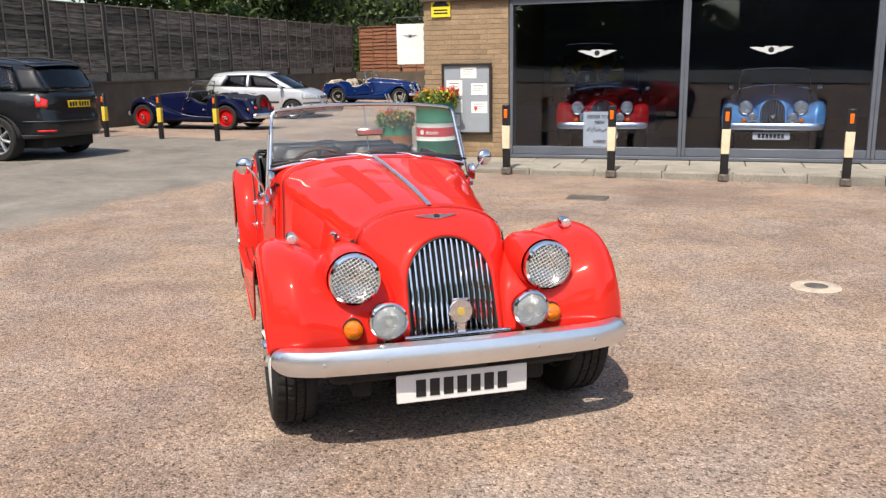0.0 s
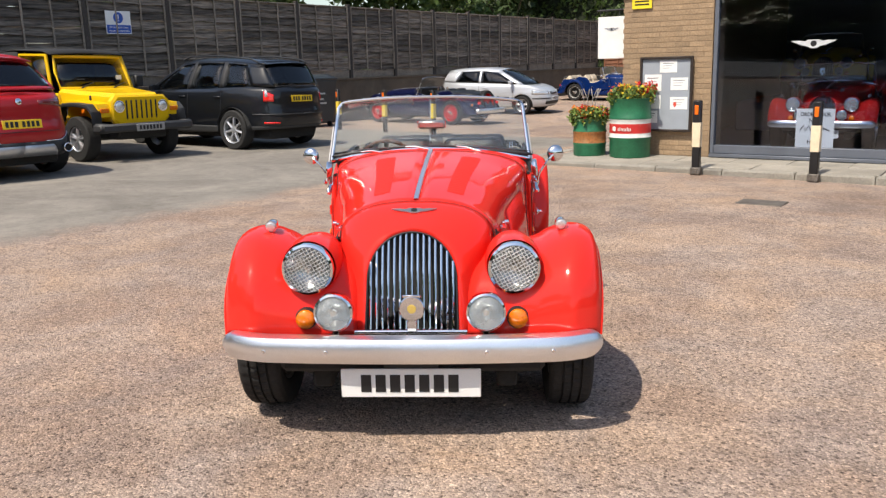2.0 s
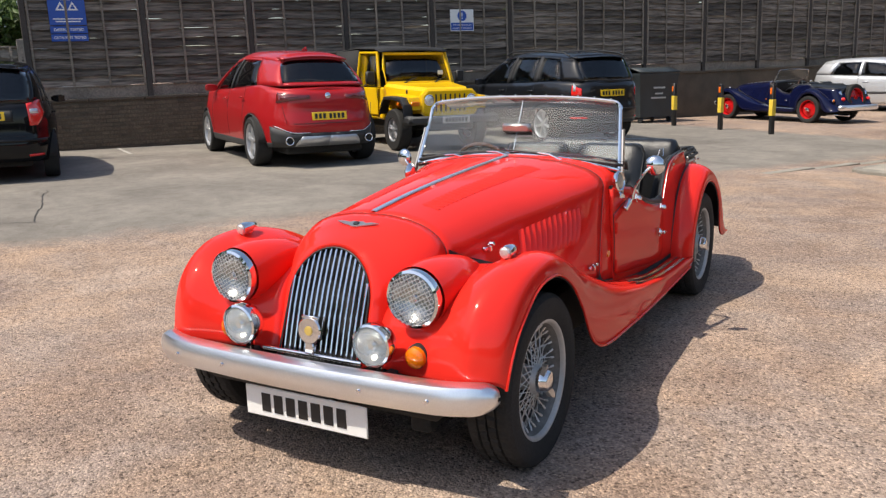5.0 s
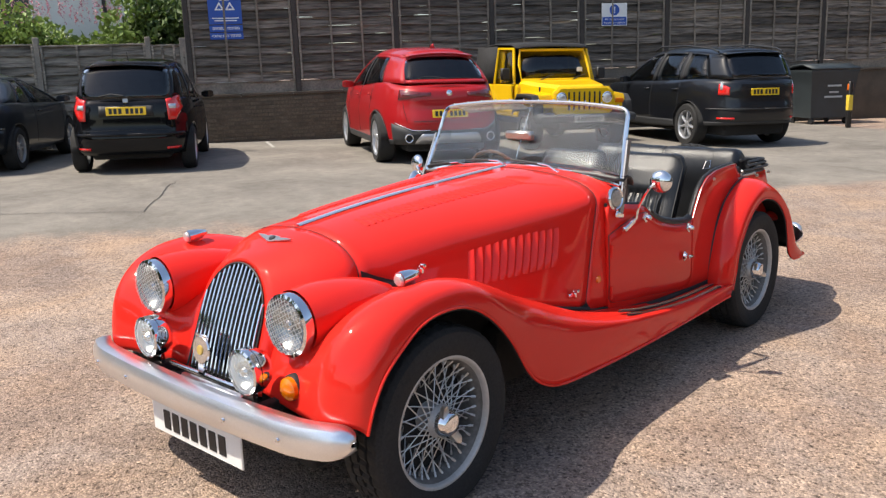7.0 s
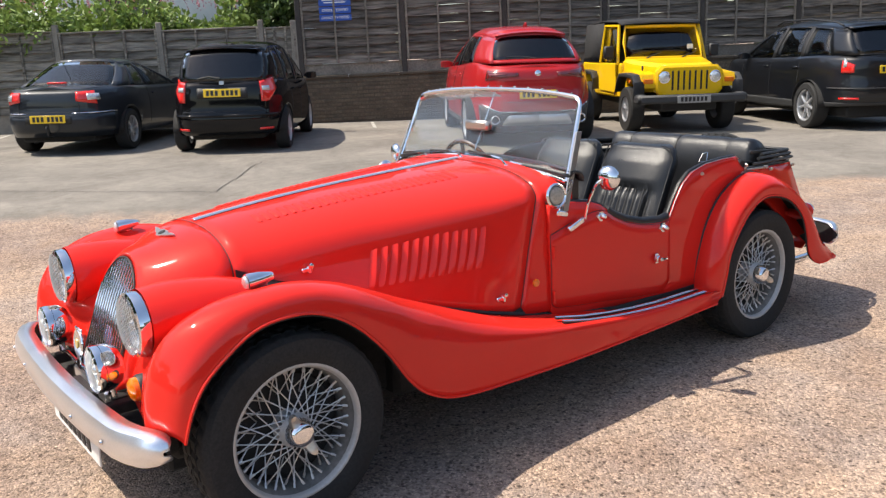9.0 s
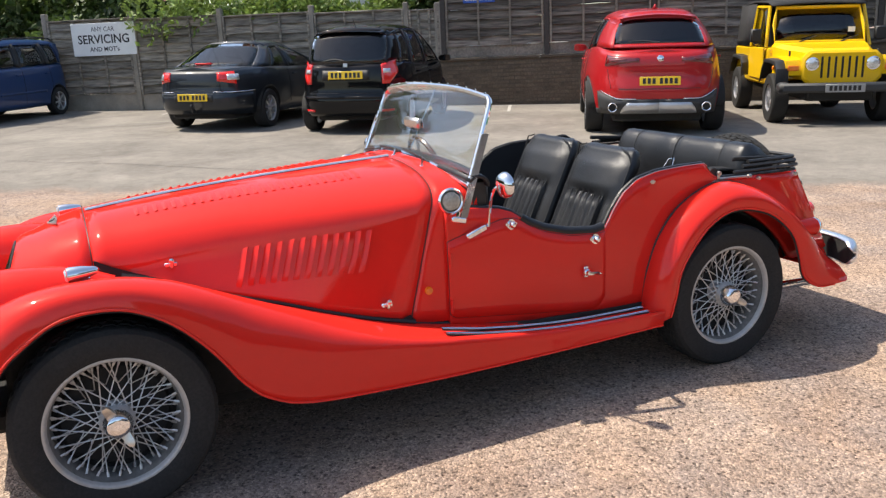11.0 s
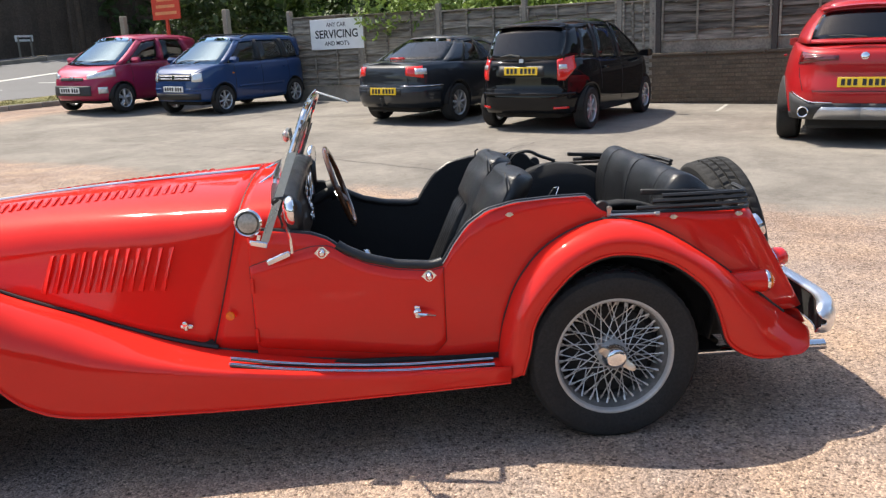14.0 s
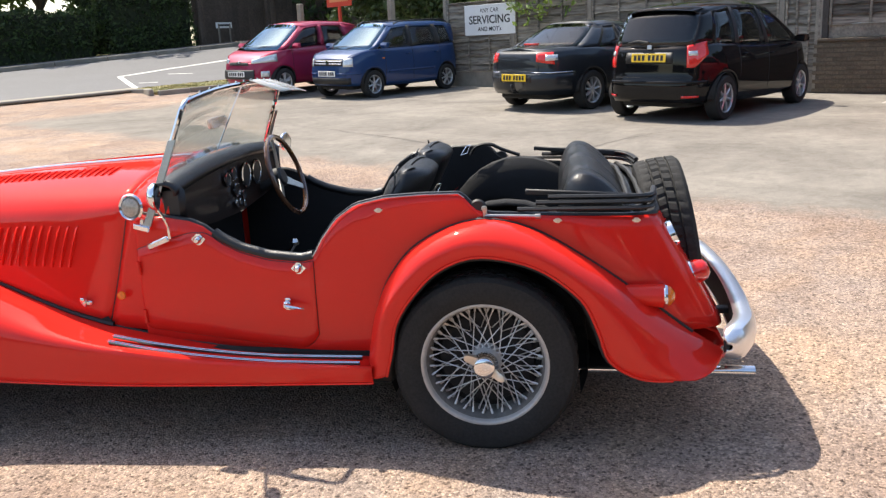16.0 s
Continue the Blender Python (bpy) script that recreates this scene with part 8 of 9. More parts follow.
def cherry_hatch():
    sh = Shell(3.58, .795, 4.4, [(-1.79, .70), (-1.55, .84), (-1.0, .955), (.4, 1.0), (1.79, 1.03)],
               [(-1.79, .26), (0, .22), (1.79, .28)], (-1.13, 1.22), .335,
               [(.2, .05), (.4, .01), (.62, .0), (.85, .015), (1.03, .07)], [(.22, .09), (.40, .0), (.60, .03), (.78, .10), (.92, .20)],
               [(.24, .07), (.45, .0), (.8, .02), (1.02, .06)], [(-1.79, .88), (-1, 1), (1, 1), (1.79, .94)])
    sh.arch_z = .29
    car = car_base("hatchback", "cherry red small hatchback with clear headlamps", lean(-12.65, -7.85, 95), CHERRY, sh, .285, 5, wheel_w=.17)
    g = dict(belt=[(-1.15, .955), (0, 1.0), (1.7, 1.06)], roof=[(-.30, 1.46), (.3, 1.510), (1.1, 1.485), (1.55, 1.43)], roof_x=[(-.4, .56), (.4, .60), (1.6, .55)],
             side=[(-1.12, -.34, "body"), (-.98, -.25, "glass"), (.10, .16, "body"), (.20, .24, "glass"), (1.05, .92, "body"), (1.66, 1.52, "")], bow=(.22, .10), rbow=(.07, .06), rear_low=.05, crown=.03, glass=bpy.data.materials["sky_tinted_car_glass"], side_glass=DARK_GLASS)
    greenhouse(car, sh, g, CHERRY)
    for mir in (False, True):
        s = -1 if mir else 1
        part("headlamp", sh.patch(sh.at_y(-1.28), sh.at_x(.38, False), lambda q: .72 - .03 * q, lambda q: lerp(.885, .77, q ** .8), .008, 10, 3, mir), CLEAR_LENS, car, "swept-back clear headlamp", thick=.03)
        part("fog_lamp", sh.patch(sh.at_x(.66, False), sh.at_x(.56, False), .40, .53, .012, 4, 3, mir), CLEAR_LENS, car, "upright fog lamp", thick=.02)
        for y in (-.02,):
            part("door_handle", Geo().box(-.012, .012, -.08, .08, -.014, .014, .010), CHERRY, car, m=pose(s * .79, y, .86))
    part("upper_grille", sh.patch(sh.at_x(.30, False), -math.pi - sh.at_x(.30, False), .655, .715, .014, 14, 4), BLACK, car, "slim dark grille", thick=.01)
    part("lower_grille", sh.patch(sh.at_x(.46, False), -math.pi - sh.at_x(.46, False), .36, .560, .030, 16, 6), TRIM, car, "wide dark lower grille", thick=.01)
    part("nose_badge", Geo().box(-.05, .05, -.004, .004, -.022, .022, .010), CHROME, car, "oval nose badge", m=pose(0, -1.742, .715, -14, 0, 0))
    plate_on(car, -1.832, .47, False, 0)
    for x in (-.40, .10):
        part("wiper", Geo().tube([(x, -1.27, .985), (x + .12, -1.24, 1.02), (x + .36, -1.17, 1.04)], [.012, .009, .006], 6), BLACK, car)
    door_mirror(car, .76, -.82, 1.03, CHERRY)
    body_lines(car, sh, [("door", -.86, .34, .95), ("door", .12, .32, .99), ("door", 1.0, .56, 1.02)])
    seats(car, (-.2, .6), .52, .30)
    return car


def silver_hatch():
    sh = Shell(3.78, .815, 4.2, [(-1.89, .62), (-1.6, .78), (-1.0, .90), (.4, .95), (1.89, .98)],
               [(-1.89, .24), (0, .20), (1.89, .26)], (-1.10, 1.36), .33,
               [(.2, .05), (.4, .01), (.6, .0), (.8, .015), (.98, .07)], [(.22, .09), (.40, .0), (.58, .03), (.74, .12), (.9, .22)],
               [(.24, .07), (.45, .0), (.8, .02), (.98, .06)], [(-1.89, .86), (-1, 1), (1, 1), (1.89, .92)])
    sh.arch_z = .285
    car = car_base("hatchback", "silver three-door hatchback parked by the fence", lean(-13.15, 24.1, 97), SILVER, sh, .285, 5, wheel_w=.17)
    g = dict(belt=[(-1.1, .90), (0, .95), (1.7, 1.0)], roof=[(-.25, 1.34), (.3, 1.39), (1.1, 1.37), (1.55, 1.31)], roof_x=[(-.4, .52), (.4, .57), (1.6, .52)],
             side=[(-1.10, -.30, "body"), (-.96, -.20, "glass"), (.28, .30, "body"), (.36, .36, "glass"), (1.20, 1.02, "body"), (1.74, 1.50, "")], bow=(.24, .10), rbow=(.08, .06), rear_low=.05, crown=.03, side_glass=DARK_GLASS)
    greenhouse(car, sh, g, SILVER)
    for mir in (False, True):
        s = -1 if mir else 1
        part("headlamp", sh.patch(sh.at_y(-1.40), sh.at_x(.36, False), lambda q: .60, lambda q: lerp(.75, .70, q), .008, 8, 3, mir), CLEAR_LENS, car, "clear headlamp", thick=.03)
        part("rubbing_strip", sh.patch(sh.at_y(-.70), sh.at_y(.95), .48, .54, .006, 10, 1, mir), TRIM, car, "grey rubbing strip", thick=.012)
        part("bumper_strip", sh.patch(sh.at_y(-1.42), sh.at_x(.34, False), .46, .50, .010, 8, 1, mir), TRIM, car, thick=.012)
        part("door_handle", Geo().box(-.012, .012, -.08, .08, -.014, .014, .010), SILVER, car, m=pose(s * .812, .12, .80))
    part("grille", sh.patch(sh.at_x(.26, False), -math.pi - sh.at_x(.26, False), .60, .67, .006, 8, 2), BLACK, car, thick=.01)
    part("lower_intake", sh.patch(sh.at_x(.50, False), -math.pi - sh.at_x(.50, False), .30, .40, .006, 8, 2), BLACK, car, thick=.01)
    plate_on(car, -1.90, .47, False, 0)
    door_mirror(car, .77, -.78, .98, SILVER)
    body_lines(car, sh, [("door", -.80, .32, .90), ("door", .34, .30, .95)])
    seats(car, (-.1,), .48, .32)
    return car


red_suv()
black_hatch()
grey_coupe()
dark_estate_suv()
yellow_jeep()
blue_mini_mpv()
cherry_hatch()
silver_hatch()
RED_WHEEL = paint("red_wheel_paint", (.45, .01, .012))
roadster(lean(-13.98, 19.72, -90), NAVY, "navy blue open roadster with red wheels and black tonneau", RED_WHEEL, fine=False, cover=True, plate=PLATE_W, group="parked roadsters")
CREAM_LEATHER = surface("cream_leather", (.55, .46, .34), .5, 0, (120, .1), (6, .12))
roadster(lean(-10.75, 30.2, 90), ROYAL, "royal blue open roadster with cream seats", None, fine=False, interior=CREAM_LEATHER, group="parked roadsters")
roadster(pose(-1.58, 14.30, FL + .06, 0, 0, 4), MAROON, "dark red roadster on show behind the glass", None, fine=False, group="showroom roadsters")
roadster(pose(1.0, 14.30, FL + .06, 0, 0, -4), SKYBLUE, "pale blue roadster on show behind the glass", None, fine=False, group="showroom roadsters")

solo("display_plinth", Geo().box(-3.7, -.9, 17.2, 21.4, FL + .06, FL + .60, .02), INNER, "dark display plinth at the back of the showroom", "plinth")
roadster(pose(-2.35, 18.0, FL + .602, 0, 0, 6), YELLOW, "yellow roadster on a dark plinth behind the glass", None, fine=False, group="showroom roadsters")

# ---- lettering in the built-in font ----
def words(text, size, depth=0.002, bold=0.0):
    c = bpy.data.curves.new("lettering", "FONT")
    c.body, c.size, c.extrude, c.offset = text, size, depth, bold
    c.align_x, c.align_y = "CENTER", "CENTER"
    c.resolution_u = 3
    tmp = new("lettering", c)
    bpy.context.view_layer.update()
    me = bpy.data.meshes.new_from_object(tmp.evaluated_get(bpy.context.evaluated_depsgraph_get()))
    bpy.data.objects.remove(tmp)
    return me


def letter(parent, text, size, mat, m, bold=0.0, wide=None):
    me = words(text, size, 0.0015, bold)
    if wide:
        xs = [v.co.x for v in me.vertices]
        k = wide / (max(xs) - min(xs))
        for v in me.vertices:
            v.co.x *= k
    me.materials.append(mat)
    return part("lettering", me, mat, parent, "lettering", m=m)


FACE_EAST = pose(0, 0, 0, 90, 0, 90)      # upright panel facing +u, reading along +v
FACE_SOUTH = pose(0, 0, 0, 90, 0, 0)      # upright panel facing -v, reading along +u
WHITE = surface("white_sign", (.78, .78, .76), .5, 0, (60, .03), (3, .06))
SIGN_BLUE = surface("blue_sign", (.015, .08, .38), .45, 0, (60, .05), (3, .08))
SIGN_YELLOW = surface("yellow_sign", (.78, .62, .03), .5, 0, (60, .04), (3, .06))
SIGN_RED = surface("red_sign", (.60, .06, .03), .5, 0, (60, .04), (3, .06))


def panel(w, h, t=.006, r=.01):
    return Geo().box(-w / 2, w / 2, -h / 2, h / 2, -t, 0, min(r, t * .45))


sv = thing("servicing_sign", "white board with black lettering screwed to the fence", "sign", pose(FENCE_U + .085, -4.05, 1.81) @ FACE_EAST)
part("board", panel(1.41, .66), WHITE, sv)
letter(sv, "ANY CAR", .135, INK, pose(0, .20, .001), 0, .52)
letter(sv, "SERVICING", .25, INK, pose(0, -.005, .001), .004, 1.14)
letter(sv, "AND MOT's", .13, INK, pose(0, -.205, .001), .002, .66)

mot = thing("testing_station_sign", "blue board with white triangle emblem and lettering on the fence", "sign", pose(FENCE_U + .075, 3.83, 2.62) @ FACE_EAST)
part("board", panel(.62, .66), SIGN_BLUE, mot, m=pose(0, .14, 0))
part("board", panel(.62, .125), SIGN_BLUE, mot, m=pose(0, -.27, 0))
part("board", panel(.62, .125), SIGN_BLUE, mot, m=pose(0, -.41, 0))
def tri(cx, cy, s):
    g = Geo()
    o = [(cx, cy + s), (cx + s * .87, cy - s * .5), (cx - s * .87, cy - s * .5)]
    i = [(cx, cy + s * .5), (cx + s * .45, cy - s * .24), (cx - s * .45, cy - s * .24)]
    for k in range(3):
        a, b, c, d = o[k], o[(k + 1) % 3], i[(k + 1) % 3], i[k]
        g.prism([a, b, c, d], .001, .004)
    return g
for cx, cy in ((0, .30), (-.10, .12), (.10, .12)):
    part("triangle", tri(cx, cy, .105), WHITE, mot)
letter(mot, "DIESELS TESTED", .066, WHITE, pose(0, -.27, .001), .001, .50)
letter(mot, "CATALYSTS TESTED", .066, WHITE, pose(0, -.41, .001), .001, .54)
for k in range(2):
    part("text_bar", Geo().box(-.25 + .04 * k, .25 - .04 * k, -.09 - .045 * k, -.07 - .045 * k, .001, .003), WHITE, mot)

blue = thing("visitors_sign", "white and blue notice with an exclamation mark on the fence", "sign", pose(FENCE_U + .075, 11.98, 2.465) @ FACE_EAST)
part("board", panel(.60, .47), WHITE, blue)
part("lower_panel", panel(.57, .17), SIGN_BLUE, blue, m=pose(0, -.135, .003))
part("disc", Geo().lathe([(.0, .0), (.115, .0), (.115, .003), (.0, .003)], 28), SIGN_BLUE, blue, m=pose(0, .095, .001))
part("exclamation", Geo().prism([(-.014, .16), (.014, .16), (.009, .075), (-.009, .075)], .004, .007).lathe([(.0, .004), (.014, .004), (.014, .007), (.0, .007)], 12, pose(0, .042, 0)), WHITE, blue)
letter(blue, "All visitors must", .062, WHITE, pose(0, -.10, .004), 0, .46)
letter(blue, "report to reception", .062, WHITE, pose(0, -.17, .004), 0, .48)

# notice board, warning sign and hanging sign on the brick wall
nb = thing("notice_board", "grey notice board in a dark frame with white papers", "notice board", pose(-3.555, FV - .012, .885) @ FACE_SOUTH)
W2, H2 = .40, .545
part("frame", Geo().box(-W2, -W2 + .035, -H2, H2, 0, .05, .006).box(W2 - .035, W2, -H2, H2, 0, .05, .006).box(-W2 + .035, W2 - .035, -H2, -H2 + .035, 0, .05, .006).box(-W2 + .035, W2 - .035, H2 - .035, H2, 0, .05, .006), surface("dark_brown_frame", (.028, .02, .016), .4, 0), nb)
part("backing", Geo().box(-W2 + .03, W2 - .03, -H2 + .03, H2 - .03, .004, .016), surface("grey_felt", (.30, .33, .37), .8, 0, (150, .06), (5, .06)), nb)
for x, y, w, h in ((.03, .40, .26, .17), (-.20, .17, .26, .24), (.20, .15, .26, .18), (.20, -.13, .26, .18), (-.20, -.11, .25, .20), (-.22, -.33, .20, .18)):
    pp = part("paper", Geo().box(x - w / 2, x + w / 2, y - h / 2, y + h / 2, .018, .0195), WHITE, nb, "white notice")
    for k in range(3):
        part("text_bar", Geo().box(x - w * .34, x + w * (.30 - .08 * k), y + h * (.26 - .2 * k), y + h * (.30 - .2 * k), .020, .0205), surface("grey_ink", (.30, .30, .32), .6) if k else INK, pp)
part("red_crest", Geo().prism([(.12, -.115), (.165, -.115), (.165, -.16), (.1425, -.19), (.12, -.16)], .0206, .0212), SIGN_RED, nb)
ws_ = thing("warning_sign", "yellow warning sign with black triangle on the brick", "sign", pose(-3.965, FV - .012, 2.31) @ FACE_SOUTH)
part("board", panel(.31, .36), SIGN_YELLOW, ws_)
part("triangle", Geo().prism([(-.14, -.02), (.14, -.02), (0, .17)], .001, .003), INK, ws_)
for k in range(2):
    part("text_bar", Geo().box(-.11, .11, -.085 - .045 * k, -.065 - .045 * k, .001, .003), INK, ws_)
hs = thing("hanging_sign", "white hanging sign with a winged emblem on an iron bracket", "sign", pose(-4.62, FV + .42, 1.745) @ FACE_SOUTH)
part("board", Geo().box(-.235, .235, -.32, .32, -.02, .02, .004), WHITE, hs)
winged_badge(hs, "emblem", pose(0, .13, .021), .26, surface("grey_emblem", (.30, .31, .33), .5))
part("bracket", Geo().rod((-.26, .42, 0), (.40, .42, 0), .014, 8).rod((-.20, .32, 0), (-.20, .42, 0), .006, 6).rod((.12, .32, 0), (.12, .42, 0), .006, 6).rod((.20, .32, 0), (.20, .42, 0), .006, 6), BLACK, hs)
od = thing("order_sign", "white poster with black lettering behind the showroom glass", "poster", pose(-1.53, FV + .30, .39) @ FACE_SOUTH)
part("board", panel(.50, .60), WHITE, od, m=pose(0, -.02, 0))
letter(od, "ORDER YOUR", .075, INK, pose(0, .20, .001), .002, .40)
letter(od, "NEW", .075, INK, pose(0, .115, .001), .002, .16)
part("script_bar", Geo().tube([(-.19, -.02, .002), (-.15, .05, .002), (-.12, -.03, .002), (-.08, .05, .002), (-.05, -.02, .002), (.0, .02, .002), (.05, -.03, .002), (.10, .02, .002), (.19, -.02, .002)], .008, 5), INK, od, "flowing script mark")
letter(od, "HERE!", .07, INK, pose(0, -.18, .001), .002, .18)
for u in (-1.56, .85):
    em = thing("window_emblem", "silver winged emblem stuck on the showroom glass", "emblem", pose(u, FV + .032, 1.545) @ FACE_SOUTH)
    winged_badge(em, "wings", pose(0, 0, 0), .58, surface("silver_film", (.55, .57, .58), .4))
orange = thing("red_board", "red roadside board on a red post", "sign", pose(-17.0, -10.95, ground_z(-17, -10.95)) @ pose(0, 0, 0, 0, 0, 0))
part("board", Geo().box(-.02, .02, -.52, .52, 2.05, 2.75, .008), SIGN_RED, orange)
part("post", Geo().box(-.04, .04, -.04, .04, -.1, 2.05, .008), SIGN_RED, orange)
for k in range(3):
    part("text_bar", Geo().box(.021, .024, -.40 + .05 * k, .40 - .05 * k, 2.18 + .18 * k, 2.26 + .18 * k), surface("faded_orange", (.70, .28, .12), .6), orange)
for v in (-8.3, -12.0):
    solo("short_post", Geo().box(-.08, .08, -.08, .08, -.2, 2.1, .02), POST_CONC, "stubby concrete post by the hedge", "post", on_ground(-16.4, v), "posts by the hedge")

# ---- oil drums planted with flowers ----
GREEN_DRUM = surface("green_drum_paint", (.015, .13, .06), .45, 0, (40, .15), (5, .2))
DRUM_WHITE = surface("drum_white", (.70, .70, .66), .5, 0, (40, .08), (6, .12))
DRUM_RED = surface("drum_red", (.55, .03, .025), .45, 0, (40, .08), (6, .12))
DRUM_RUST = surface("rusty_band", (.42, .15, .035), .7, 0, (30, .35), (7, .45), tint=(.20, .10, .04))
SOIL = surface("soil", (.04, .03, .02), .95, 0, (40, .3), (8, .3), (50, .6))


def leafy(name, base, vary=.45, tint=None):
    """Leaf surface whose shade shifts from leaf to leaf, letting some light through."""
    m = bpy.data.materials.new(name)
    m.use_nodes = True
    N, L = m.node_tree.nodes, m.node_tree.links
    b = N["Principled BSDF"]
    b.inputs["Roughness"].default_value = .55
    geo = N.new("ShaderNodeNewGeometry")
    r = N.new("ShaderNodeValToRGB")
    e = r.color_ramp.elements
    t = tint or base
    e[0].position, e[0].color = 0.0, (*[c * (1 - vary) for c in base], 1)
    e[1].position, e[1].color = 1.0, (*[c * (1 + vary) for c in t], 1)
    L.new(geo.outputs["Random Per Island"], r.inputs["Fac"])
    L.new(r.outputs["Color"], b.inputs["Base Color"])
    tr = N.new("ShaderNodeBsdfTranslucent")
    L.new(r.outputs["Color"], tr.inputs["Color"])
    mx = N.new("ShaderNodeMixShader")
    mx.inputs[0].default_value = .3
    L.new(b.outputs[0], mx.inputs[1])
    L.new(tr.outputs[0], mx.inputs[2])
    L.new(mx.outputs[0], N["Material Output"].inputs["Surface"])
    return m


LEAF_DARK = leafy("dark_leaves", (.048, .080, .022))
LEAF_MID = leafy("green_leaves", (.070, .115, .025))
LEAF_LIGHT = leafy("bright_leaves", (.18, .26, .06))
PETAL_RED = leafy("red_petals", (.60, .02, .02), .3)
PETAL_YELLOW = leafy("yellow_petals", (.75, .55, .04), .25)
PETAL_ORANGE = leafy("orange_petals", (.75, .20, .02), .3)
PETAL_PINK = leafy("pink_petals", (.50, .22, .26), .3)
BARK = surface("bark", (.07, .05, .035), .9, 0, (18, .35), (3, .3), (30, .8))


def leaves(points, size, seed, flat=False):
    """One small folded leaf at each point; returns a mesh's lists."""
    r = np.random.RandomState(seed)
    P = np.asarray(points, float)
    n = len(P)
    a = r.normal(size=(n, 3))
    a /= np.linalg.norm(a, axis=1)[:, None]
    b = np.cross(a, r.normal(size=(n, 3)))
    b /= np.linalg.norm(b, axis=1)[:, None]
    c = np.cross(a, b)
    s = size * r.uniform(.6, 1.35, (n, 1))
    v0, v1, v2, v3 = P - a * s, P + b * s * .55 + c * s * .15, P + a * s, P - b * s * .55 + c * s * .15
    V = np.stack([v0, v1, v2, v3], 1).reshape(-1, 3)
    idx = np.arange(n) * 4
    F = np.stack([np.stack([idx, idx + 1, idx + 2], 1), np.stack([idx, idx + 2, idx + 3], 1)], 1).reshape(-1, 3)
    me = bpy.data.meshes.new("leaves")
    me.from_pydata(V.tolist(), [], F.tolist())
    return me


def blob_points(centres, n, seed, shell=.55):
    """Points filling clumps (centre, radii), denser towards the outside."""
    r = np.random.RandomState(seed)
    out = []
    tot = sum((c[3] * c[4] * c[5]) ** (2 / 3) for c in centres)
    for cx, cy, cz, rx, ry, rz in centres:
        k = max(8, int(n * (rx * ry * rz) ** (2 / 3) / tot))
        d = r.normal(size=(k, 3))
        d /= np.linalg.norm(d, axis=1)[:, None]
        q = shell + (1 - shell) * r.rand(k, 1) ** .6
        q *= 1 + .18 * np.sin(7 * d[:, :1] + 5 * d[:, 1:2]) * np.sin(6 * d[:, 2:3])
        out.append(np.array([cx, cy, cz]) + d * q * np.array([rx, ry, rz]))
    return np.concatenate(out)


def tree(u, v, height, spread, seed, mat, n=7000, leaf=.16, label="leafy green tree behind the fence", trunk_h=None, group="trees behind the fence"):
    r = random.Random(seed)
    z0 = ground_z(u, v)
    t = thing("tree", label, "tree", pose(u, v, z0, 0, 0, r.uniform(0, 360)), group)
    th = trunk_h or height * .35
    g = Geo().tube([(0, 0, -.3), (.05, .03, th * .5), (0, .1, th), (.1, 0, height * .8)], [.22, .17, .13, .03], 9)
    for k in range(6):
        a = 6.28 * k / 6 + r.uniform(-.4, .4)
        zz = th * r.uniform(.8, 1.3)
        g.tube([(0, .05, zz), (spread * .35 * math.cos(a), spread * .35 * math.sin(a), zz + height * .18), (spread * .7 * math.cos(a), spread * .7 * math.sin(a), zz + height * .28)], [.09, .06, .02], 6)
    part("trunk", g, BARK, t)
    cl = []
    for k in range(16):
        a, q = r.uniform(0, 6.28), r.uniform(.15, .85)
        s = r.uniform(.26, .46) * spread
        cl.append((q * spread * math.cos(a), q * spread * math.sin(a), r.uniform(th * .75, height - s * .5), s, s, s * .75))
    me = leaves(blob_points(cl, n, seed), leaf, seed)
    me.materials.append(mat)
    part("crown", me, mat, t, "crown of many small leaves")
    return t


def hedge(name, u0, u1, v0, v1, z0, z1, n, seed, mat, label, leaf=.06, category="hedge"):
    """Clipped hedge: plain very dark green box as heart, with leaves thick over its faces."""
    h = thing(name, label, category)
    r = np.random.RandomState(seed)
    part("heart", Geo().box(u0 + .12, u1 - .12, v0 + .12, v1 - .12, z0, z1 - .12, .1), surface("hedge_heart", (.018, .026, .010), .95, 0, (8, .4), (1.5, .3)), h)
    du, dv, dz = u1 - u0, v1 - v0, z1 - z0
    P = r.rand(n, 3)
    side = r.choice(5, n, p=np.array([dv * dz, dv * dz, du * dz, du * dz, du * dv]) / (2 * dv * dz + 2 * du * dz + du * dv))
    depth = .16 * r.rand(n) ** 2
    P[side == 0, 0] = depth[side == 0] / du
    P[side == 1, 0] = 1 - depth[side == 1] / du
    P[side == 2, 1] = depth[side == 2] / dv
    P[side == 3, 1] = 1 - depth[side == 3] / dv
    P[side == 4, 2] = 1 - depth[side == 4] / dz
    Q = P * [du, dv, dz] + [u0, v0, z0]
    Q += .09 * np.sin(Q * 3.1 + seed)[:, [1, 2, 0]] + r.normal(scale=.03, size=(n, 3))
    me = leaves(Q, leaf, seed)
    me.materials.append(mat)
    part("foliage", me, mat, h, "dense small leaves")
    return h


